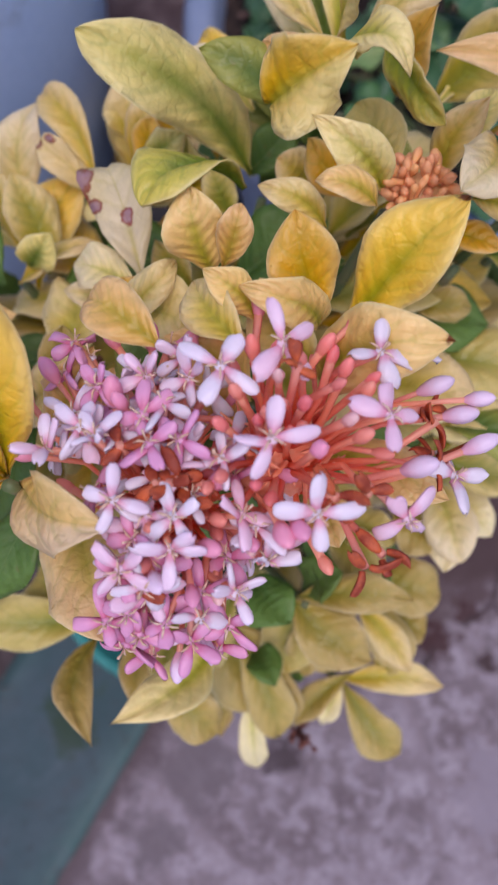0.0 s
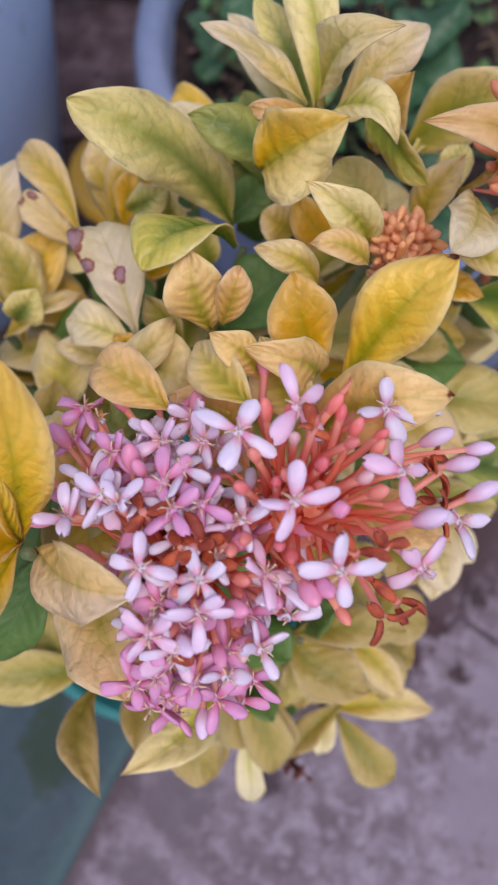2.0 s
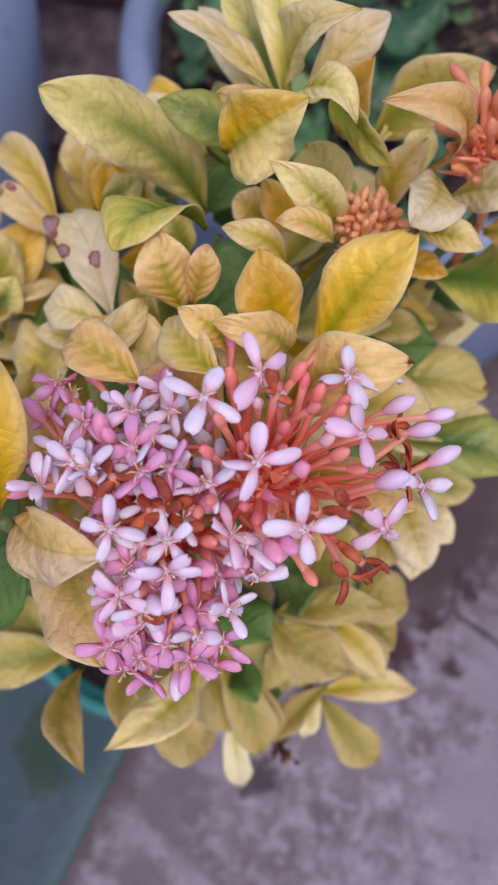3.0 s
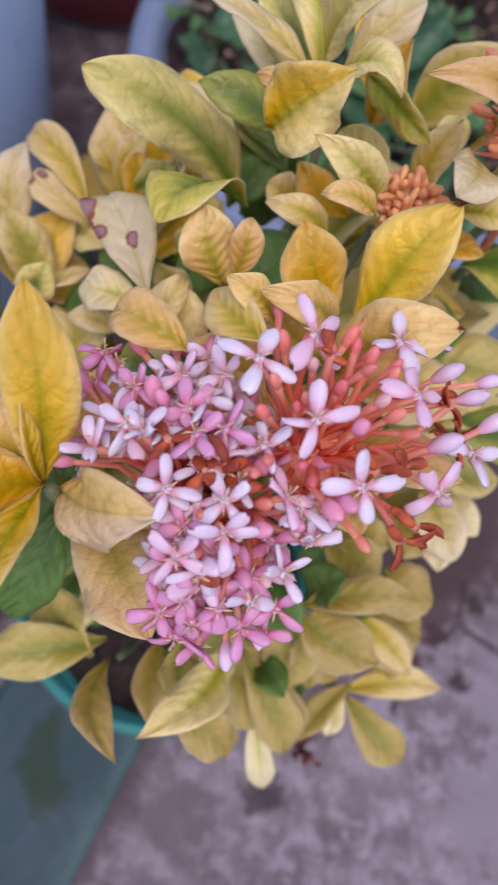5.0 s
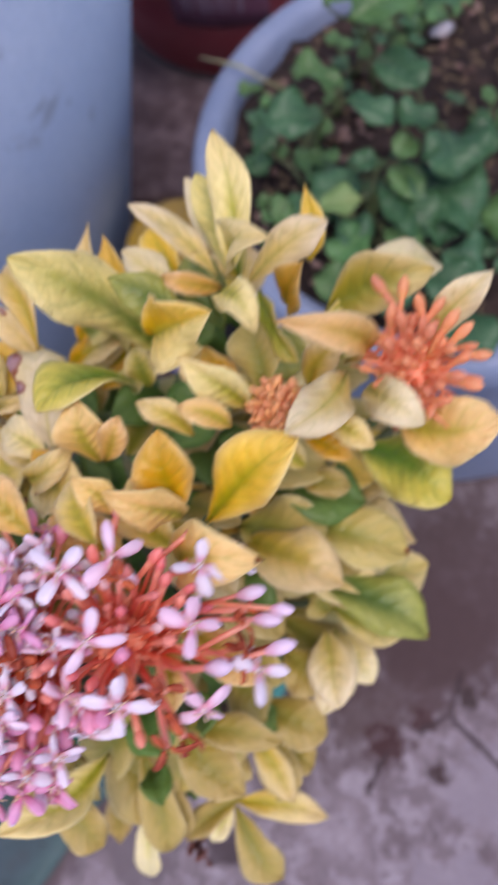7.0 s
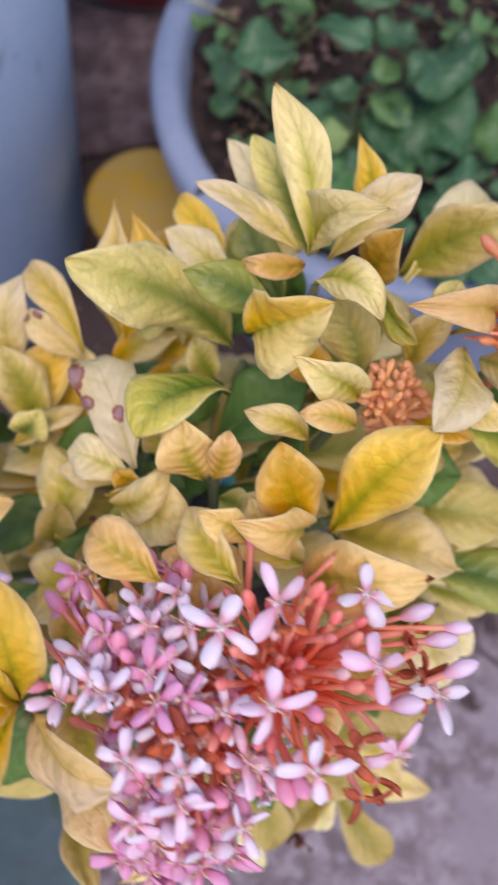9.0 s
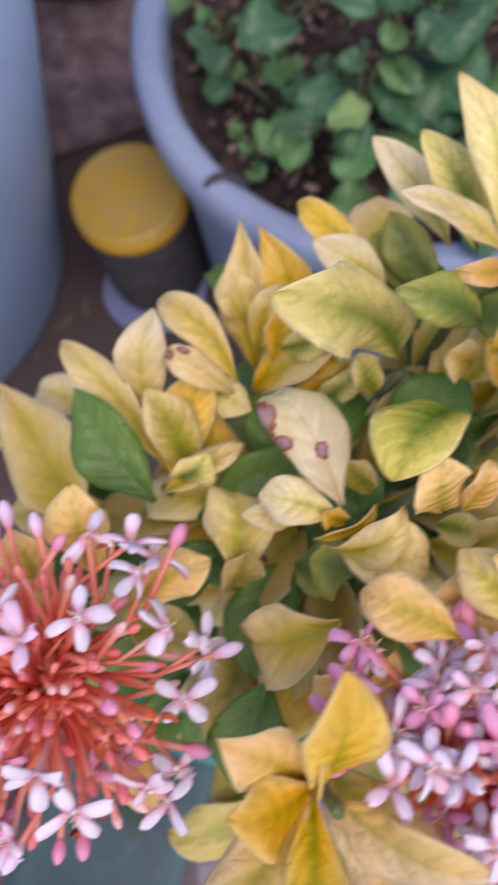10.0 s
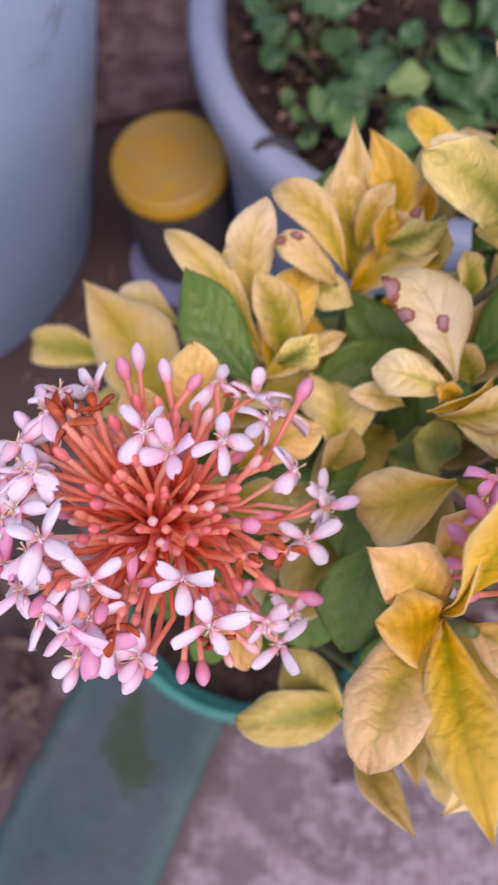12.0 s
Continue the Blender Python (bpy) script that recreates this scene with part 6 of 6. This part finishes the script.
floret(head_round, "bud", (-9.1, -35.4, 4.8))
floret(head_round, "bud", (10.3, -37.4, -0.7))
floret(head_round, "pink_bud", (34.1, -27, 0.3))
floret(head_round, "pink_bud", (26.2, -17.3, 26.4))
floret(head_round, "pink_bud", (23.4, -11.3, 31.7))
floret(head_round, "pink_bud", (-0.6, 39.4, 17.9))
floret(head_round, "pink_bud", (44.6, 24.3, 13.8))
floret(head_round, "bud", (18.7, 18.2, 26))
floret(head_round, "bud", (4.6, 18.5, 31.6))
floret(head_round, "bud", (2.5, 25.7, 26.4))
floret(head_round, "bud", (7.7, 23.9, 27.1))
floret(head_round, "bud", (-2.4, 5.4, 36.4))
floret(head_round, "bud", (1.1, 8.3, 35.9))
floret(head_round, "bud", (-9.6, 4, 35.4))
floret(head_round, "bud", (-9, 0.1, 35.8))
floret(head_round, "small_bud", (-14.4, 0.1, 29.5))
floret(head_round, "bud", (-10.6, -4.9, 35))
floret(head_round, "bud", (-13.6, -6.4, 33.7))
floret(head_round, "small_bud", (2.5, -0.2, 32.7))
floret(head_round, "small_bud", (2, -5.6, 32.3))
floret(head_round, "bud", (10.1, -12, 33.4))
floret(head_round, "small_bud", (11.3, -4.4, 30.5))
floret(head_round, "bud", (15.1, -5.2, 33.3))
floret(head_round, "small_bud", (17.9, -1.5, 27.5))
floret(head_round, "small_bud", (7.7, -4.4, 31.6))
floret(head_round, "bud", (19.1, -15.8, 27.4))
floret(head_round, "bud", (22.1, -18.2, 23.3))
floret(head_round, "bud", (24, -22.7, 16.4))
floret(head_round, "bud", (30, 4.4, 21.1))
floret(head_round, "bud", (27.5, 4.9, 24.1))
floret(head_round, "small_bud", (17.1, -21.8, 17.5))
floret(head_round, "bud", (-6.4, -13.5, 33.7))
floret(head_round, "bud", (-6.6, -25.4, 25.9))
floret(head_round, "bud", (13.1, -26.8, 21.7))
floret(head_round, "bud", (-18.9, -15.9, 34.9))
floret(head_round, "bud", (-14.8, 12.8, 38.1))
floret(head_round, "bud", (-9.9, 16, 31.7))
floret(head_round, "bud", (-14.5, 21.5, 26.3))
floret(head_round, "small_bud", (4.5, -7.9, 31.5))
floret(head_round, "small_bud", (2.7, -10.5, 31))
floret(head_round, "small_bud", (-1.3, -6.7, 32.1))
floret(head_round, "small_bud", (5.7, -12.9, 29.6))
floret(head_round, "small_bud", (12.9, 0.4, 30.2))
floret(head_round, "small_bud", (-2.2, 0.9, 32.7))
floret(head_round, "bud", (-3, 20, 30.9))
floret(head_round, "bud", (21.2, -1.6, 30.2))
floret(head_round, "bud", (16.8, -30.4, 12.4))
floret(head_round, "bud", (16.4, -35.4, -1))
floret(head_round, "bud", (-8.7, -22.6, 27.8))
floret(head_round, "pink_bud", (-12.8, -23, 31.5))
floret(head_round, "bud", (-5.6, -21.1, 29.8))
floret(head_round, "small_bud", (17.1, -10.1, 26.1))
floret(head_round, "small_bud", (13.1, -9.5, 28.5))
floret(head_round, "small_bud", (-7.8, -7.4, 31))
floret(head_round, "small_bud", (-1.5, -12.5, 30.3))
floret(head_round, "spent", (28.5, 29.8, 12))
floret(head_round, "spent", (-6.9, 24.4, 30.6))
floret(head_round, "spent", (-13.4, 24.9, 28))
floret(head_round, "spent", (9.4, -33.8, 18.7))
floret(head_round, "spent", (-10.8, -26.8, 27.3))
floret(head_round, "spent", (30.7, -16.8, 18.8))
floret(head_round, "spent", (20.6, -17.6, 29.1))
floret(head_round, "flower", (-30, 12, 34), 15, 1.1)
floret(head_round, "flower", (-31, 2, 35), 70, 1.1)
floret(head_round, "pink", (-32, -8, 32), 40, 1.1)
floret(head_round, "flower", (-30, -14, 30), 5, 1.1)
floret(head_round, "flower", (-22, -30, 22), 33, 1.1)
floret(head_round, "pink", (-14, -33, 18), 20, 1.1)
floret(head_round, "flower", (-27, 20, 30), 80, 1.1)
floret(head_round, "flower", (33, 18, 16), 25, 1.1)
floret(head_round, "flower", (-8, -33, 20), 55, 1.1)
floret(head_round, "flower", (22, -31, 9), 44, 1.1)
inner_buds(head_round, 0.036, 34, -0.1, 17, ("bud", "bud", "small_bud", "pink", "pink_bud"))

head_bud = flower_head((0.187, 0.273, 0.618), (0.187, 0.283, 0.558), "orange head of unopened long buds")
floret(head_bud, "long_bud", (-8.5, 21.8, 14.3))
floret(head_bud, "long_bud", (-1.6, 21, 13.6))
floret(head_bud, "long_bud", (7.3, 12.8, 14.9))
floret(head_bud, "long_bud", (-12, 4.6, 16.6))
floret(head_bud, "long_bud", (2.3, 13.2, 16.2))
floret(head_bud, "long_bud", (10.2, 6.5, 17.2))
floret(head_bud, "long_bud", (13.4, 3.4, 15.8))
floret(head_bud, "long_bud", (18.6, -0.9, 9.8))
floret(head_bud, "long_bud", (14.7, -10.6, 10.6))
floret(head_bud, "long_bud", (8.8, -3.6, 18.7))
floret(head_bud, "long_bud", (-6.1, 8.3, 18.3))
floret(head_bud, "long_bud", (3.4, 0.9, 20.7))
floret(head_bud, "long_bud", (5.5, -12.9, 15.7))
floret(head_bud, "long_bud", (-3.7, 5.3, 20))
floret(head_bud, "long_bud", (0.1, -2.8, 20.8))
floret(head_bud, "long_bud", (10.4, -10.1, 15.2))
floret(head_bud, "long_bud", (-7.6, -1.9, 19.5))
floret(head_bud, "long_bud", (-3.2, -7.4, 19.4))
floret(head_bud, "long_bud", (1.5, -14.4, 15.2))

bud_cluster((0.147, 0.261, 0.62), 0.0079, 62, 1)
bud_cluster((0.142, 0.259, 0.612), 0.0032, 12, 2)

old_head((0.043, 0.249, 0.555), 3)
old_head((0.012, 0.274, 0.53), 4)
old_head((0.091, 0.131, 0.42), 5)

inner_buds(head_open, 0.031, 12, 0.1, 4)
inner_buds(head_pink, 0.029, 16, 0.0, 5)
inner_buds(head_pink, 0.036, 46, -0.15, 12, ("flower", "flower", "flower", "pink", "pink_bud"), -15.0)
inner_buds(head_round, 0.037, 40, -0.3, 6)
inner_buds(head_bud, 0.021, 32, 0.25, 7, ("long_bud",))


def weed_leaf(weed, material, base, tip, width):
    """A round, crinkled leaf on its own thin stalk from the weed's root."""
    b = Vector(base)
    mid = b * 0.45 + Vector((0, 0, 0.35 * b.z))
    stalk = part("stalk", tube_mesh([(0, 0, -0.004), mid * 0.5, mid, b * 0.8 + Vector((0, 0, 0.1 * b.z)), b], [0.0018, 0.0016, 0.0014, 0.0012, 0.001], 6), STEM, weed)
    leaf(weed, material, base, tip, width, (0.05, -0.25, 1), arch=0.15, fold=13.0, wave=0.15, curl=0.5, point=0.05, widest=0.5)


# ---- weeds in the wide planter ----

weed = thing("weed", "leafy green weed with round crinkled leaves in the planter", "weed", (0.15, 0.66, 0.275), "weeds in the wide planter")
weed_leaf(weed, WEED, (0.016, -0.023, 0.11), (-0.031, -0.037, 0.12), 0.0348)
weed_leaf(weed, WEED, (0.033, -0.013, 0.115), (0.068, -0.039, 0.11), 0.0250)
weed_leaf(weed, YOUNG_WEED, (0.032, -0.011, 0.125), (-0.008, 0.007, 0.13), 0.0264)
weed_leaf(weed, YOUNG_WEED, (0.015, -0.009, 0.055), (-0.011, -0.017, 0.055), 0.0244)
weed_leaf(weed, WEED, (-0.042, 0.053, 0.025), (-0.05, 0.084, 0.025), 0.0191)
weed_leaf(weed, WEED, (0.023, -0.009, 0.045), (0.008, -0.04, 0.045), 0.0315)
weed_leaf(weed, WEED, (-0.035, 0.029, 0.025), (-0.05, 0.002, 0.025), 0.0252)

weed = thing("weed", "low green weed with heart-shaped leaves in the planter", "weed", (0.2, 0.6, 0.275), "weeds in the wide planter")
weed_leaf(weed, WEED, (0.032, 0.018, 0.065), (0.081, -0.044, 0.06), 0.0492)
weed_leaf(weed, WEED, (0.013, 0.013, 0.06), (0.041, -0.047, 0.055), 0.0441)
weed_leaf(weed, WEED, (-0.004, 0.018, 0.055), (-0.044, 0.003, 0.055), 0.0354)
weed_leaf(weed, LIGHT_WEED, (-0.008, -0.046, 0.105), (-0.04, -0.053, 0.108), 0.0240)
weed_leaf(weed, YOUNG_WEED, (-0.058, 0.002, 0.05), (-0.08, -0.009, 0.045), 0.0271)
weed_leaf(weed, WEED, (-0.03, -0.012, 0.055), (-0.069, 0.003, 0.05), 0.0279)
weed_leaf(weed, WEED, (-0.023, -0.019, 0.055), (-0.01, -0.051, 0.05), 0.0340)
weed_leaf(weed, WEED, (0.054, -0.057, 0.05), (0.087, -0.077, 0.045), 0.0412)
weed_leaf(weed, WEED, (0.008, 0.012, 0.085), (-0.011, 0.006, 0.085), 0.0206)
weed_leaf(weed, YOUNG_WEED, (0.039, 0.018, 0.095), (0.02, 0.004, 0.095), 0.0229)
weed_leaf(weed, YOUNG_WEED, (0.023, 0.017, 0.075), (0.036, -0.023, 0.075), 0.0277)
weed_leaf(weed, YOUNG_WEED, (-0.058, -0.006, 0.055), (-0.064, -0.041, 0.055), 0.0294)
weed_leaf(weed, YOUNG_WEED, (-0.004, -0.033, 0.055), (-0.033, -0.06, 0.055), 0.0345)
weed_leaf(weed, WEED, (0.042, -0.018, 0.055), (0.076, -0.038, 0.055), 0.0467)
weed_leaf(weed, YOUNG_WEED, (0.01, -0.034, 0.055), (0.04, -0.058, 0.055), 0.0240)
weed_leaf(weed, WEED, (0.04, -0.067, 0.045), (0.082, -0.091, 0.045), 0.0427)
weed_leaf(weed, YOUNG_WEED, (-0.014, -0.065, 0.045), (-0.041, -0.091, 0.045), 0.0376)
weed_leaf(weed, WEED, (0.013, -0.066, 0.045), (0.008, -0.102, 0.035), 0.0377)
weed_leaf(weed, WEED, (0.048, -0.104, 0.035), (0.054, -0.145, 0.035), 0.0277)

weed = thing("weed", "tall green weed with broad leaves growing in the planter", "weed", (0.27, 0.66, 0.275), "weeds in the wide planter")
weed_leaf(weed, WEED, (-0.017, -0.036, 0.105), (-0.048, -0.032, 0.11), 0.0285)
weed_leaf(weed, WEED, (-0.004, -0.044, 0.095), (0.027, -0.062, 0.1), 0.0334)
weed_leaf(weed, WEED, (-0.013, -0.039, 0.1), (-0.007, -0.084, 0.095), 0.0524)
weed_leaf(weed, WEED, (-0.059, 0.032, 0.115), (-0.028, -0.013, 0.12), 0.0405)

weed = thing("weed", "leafy green weed with round crinkled leaves in the planter", "weed", (0.22, 0.76, 0.275), "weeds in the wide planter")
weed_leaf(weed, YOUNG_WEED, (-0.031, -0.043, 0.13), (0.025, -0.026, 0.135), 0.0489)
weed_leaf(weed, WEED, (0.026, 0.005, 0.125), (0.056, -0.034, 0.125), 0.0341)
weed_leaf(weed, YOUNG_WEED, (-0.05, -0.017, 0.125), (-0.026, 0.005, 0.135), 0.0385)

weed = thing("weed", "low green weed with heart-shaped leaves in the planter", "weed", (0.33, 0.58, 0.275), "weeds in the wide planter")
weed_leaf(weed, YOUNG_WEED, (-0.008, -0.011, 0.06), (-0.039, -0.02, 0.055), 0.0426)
weed_leaf(weed, WEED, (-0.02, -0.051, 0.05), (-0.034, -0.055, 0.045), 0.0185)
weed_leaf(weed, WEED, (-0.031, -0.022, 0.045), (-0.044, -0.039, 0.045), 0.0188)
weed_leaf(weed, WEED, (-0.065, -0.085, 0.035), (-0.046, -0.126, 0.035), 0.0324)
weed_leaf(weed, WEED, (-0.034, 0.01, 0.055), (-0.049, -0.018, 0.055), 0.0347)

weed = thing("weed", "leafy green weed with round crinkled leaves in the planter", "weed", (0.13, 0.78, 0.275), "weeds in the wide planter")
weed_leaf(weed, WEED, (-0.018, -0.05, 0.025), (-0.022, -0.098, 0.025), 0.0267)

bed = random.Random(21)
for k in range(120):
    a, r = bed.uniform(0, 6.283), 0.205 * math.sqrt(bed.random())
    if k % 6 == 0:
        weed = thing("seedling", "small green seedling sprouting from the planter soil", "seedling", (0.2935 + r * math.cos(a), 0.7013 + r * math.sin(a), 0.274), "seedlings in the wide planter")
    q = Vector((bed.uniform(-0.022, 0.022), bed.uniform(-0.022, 0.022), bed.uniform(0.012, 0.035)))
    weed_leaf(weed, bed.choice((WEED, YOUNG_WEED)), q, q + Vector((bed.uniform(-1, 1), bed.uniform(-1, 1), 0.1)).normalized() * bed.uniform(0.008, 0.024), bed.uniform(0.008, 0.019))


def straw_bits(name, label, centre, radius, z, count, seed, size, material=STRAW):
    """Dry stalks and flakes lying about."""
    rng = random.Random(seed)
    bm = bmesh.new()
    for _ in range(count):
        a, r = rng.uniform(0, 6.283), radius * math.sqrt(rng.random())
        p = Vector((centre[0] + r * math.cos(a), centre[1] + r * math.sin(a), z + rng.uniform(0, 0.004)))
        d = Vector((rng.uniform(-1, 1), rng.uniform(-1, 1), rng.uniform(-0.1, 0.25))).normalized() * size * rng.uniform(0.4, 1.4)
        tube_mesh([p, p + d * 0.5 + Vector((0, 0, rng.uniform(0, 0.004))), p + d], [0.0006, 0.0008, 0.0004], 4, bm)
    return tagged(part(name, bm, material), label, "litter", kind="stuff")


straw_bits("dry_litter", "dry stalks and flakes on the planter soil", (0.2935, 0.7013), 0.2, 0.279, 330, 3, 0.012)
def flake_litter(name, label, centre, inner, outer, z, count, seed, material):
    """Curled scraps of dead leaf lying on the soil."""
    rng = random.Random(seed)
    bm = bmesh.new()
    for _ in range(count):
        a, r = rng.uniform(0, 6.283), rng.uniform(inner, outer)
        m = Matrix.Translation((centre[0] + r * math.cos(a), centre[1] + r * math.sin(a), z + rng.uniform(0, 0.006))) @ pose(0, 0, 0, rng.uniform(-40, 40), rng.uniform(-40, 40), rng.uniform(0, 360))
        ln, wd, bend = rng.uniform(0.005, 0.014), rng.uniform(0.003, 0.007), rng.uniform(-0.5, 0.9)
        tops, lows = [], []
        for i in range(5):
            u = i / 4
            w = wd * (0.25 + math.sin(math.pi * (0.1 + 0.8 * u)) * rng.uniform(0.7, 1.1)) / 2
            h = bend * ln * (u - 0.5) ** 2
            tops.append([bm.verts.new(m @ Vector((ln * (u - 0.5), c * w, h + 0.35 * wd * c * c))) for c in (-1, 0, 1)])
            lows.append([bm.verts.new(m @ Vector((ln * (u - 0.5), c * w, h + 0.35 * wd * c * c - 0.0004))) for c in (-1, 0, 1)])
        grid_faces(bm, tops, False)
        grid_faces(bm, [r[::-1] for r in lows], False)
    return tagged(part(name, bm, material), label, "litter", kind="stuff")


SCRAP = plain("dead_leaf_scrap", (0.13, 0.075, 0.06), (0.34, 0.23, 0.19), 55.0, 0.9)
flake_litter("leaf_litter", "curled brown scraps of dead leaf on the planter soil", (0.2935, 0.7013), 0.08, 0.208, 0.279, 300, 14, SCRAP)
straw_bits("dry_litter", "dry stalks and flakes on the ground by the pots", (-0.10, 0.55), 0.13, 0.004, 60, 4, 0.016)
straw_bits("dry_litter", "dry brown petals and stalks on the concrete", (-0.281, 0.21), 0.05, 0.004, 90, 8, 0.012, plain("brown_litter", (0.10, 0.06, 0.05), (0.20, 0.13, 0.10), 90.0, 0.9))
blade = thing("grass_blade", "pale dry grass blade lying across the planter rim", "grass")
part("blade", tube_mesh([(0.046, 0.818, 0.304), (0.087, 0.791, 0.312), (0.128, 0.767, 0.3)], [0.0011, 0.0016, 0.0007], 6), plain("pale_grass", (0.34, 0.36, 0.16), (0.45, 0.42, 0.22), 90.0), blade)
pebble = bmesh.new()
bmesh.ops.create_icosphere(pebble, subdivisions=2, radius=0.011)
for v in pebble.verts:
    v.co = Vector((v.co.x * 1.3, v.co.y * 0.7, v.co.z * 0.55)) * (1 + 0.15 * noise.noise(v.co * 90))
stone = tagged(part("pebble", pebble, plain("pale_stone", (0.55, 0.52, 0.52), (0.66, 0.62, 0.62), 80.0)), "small white pebble lying on the planter soil", "pebble")
stone.location = (0.288, 0.85, 0.284)
stone.rotation_euler = (0, 0, 0.5)

DRY_LEAF = leaf_material("dry_leaf", (0.10, 0.062, 0.052), (0.19, 0.135, 0.115), (0.06, 0.035, 0.03), rough=0.8)

dry = thing("fallen_leaf", "dry curled brown leaf lying on the ground", "leaf", (-0.285, 0.211, 0.012), "fallen leaves")
leaf(dry, DRY_LEAF, (0, 0, 0), (0.045, 0.021, 0.004), 0.0231, (0.2, -0.1, 1), arch=0.3, fold=25.0, name="blade")
dry = thing("fallen_leaf", "dry curled brown leaf lying on the ground", "leaf", (-0.277, 0.177, 0.012), "fallen leaves")
leaf(dry, DRY_LEAF, (0, 0, 0), (-0.017, -0.033, 0.004), 0.0182, (0.2, -0.1, 1), arch=0.3, fold=25.0, name="blade")
heap = random.Random(5)
for k in range(9):
    x, y, a = -0.272 + heap.uniform(-0.03, 0.03), 0.265 + heap.uniform(-0.055, 0.055), heap.uniform(0, 6.283)
    d = heap.uniform(0.03, 0.06)
    dry = thing("fallen_leaf", "dry shrivelled brown leaf lying on the ground", "leaf", (x, y, 0.008), "fallen leaves")
    leaf(dry, DRY_LEAF, (0, 0, 0), (d * math.cos(a), d * math.sin(a), heap.uniform(0.0, 0.012)), heap.uniform(0.007, 0.013), (heap.uniform(-0.6, 0.6), heap.uniform(-0.6, 0.6), 1), arch=0.35, fold=36.0, wave=0.3, curl=1.4, sway=heap.uniform(-0.8, 0.8), twist=heap.uniform(-60, 60), name="blade")
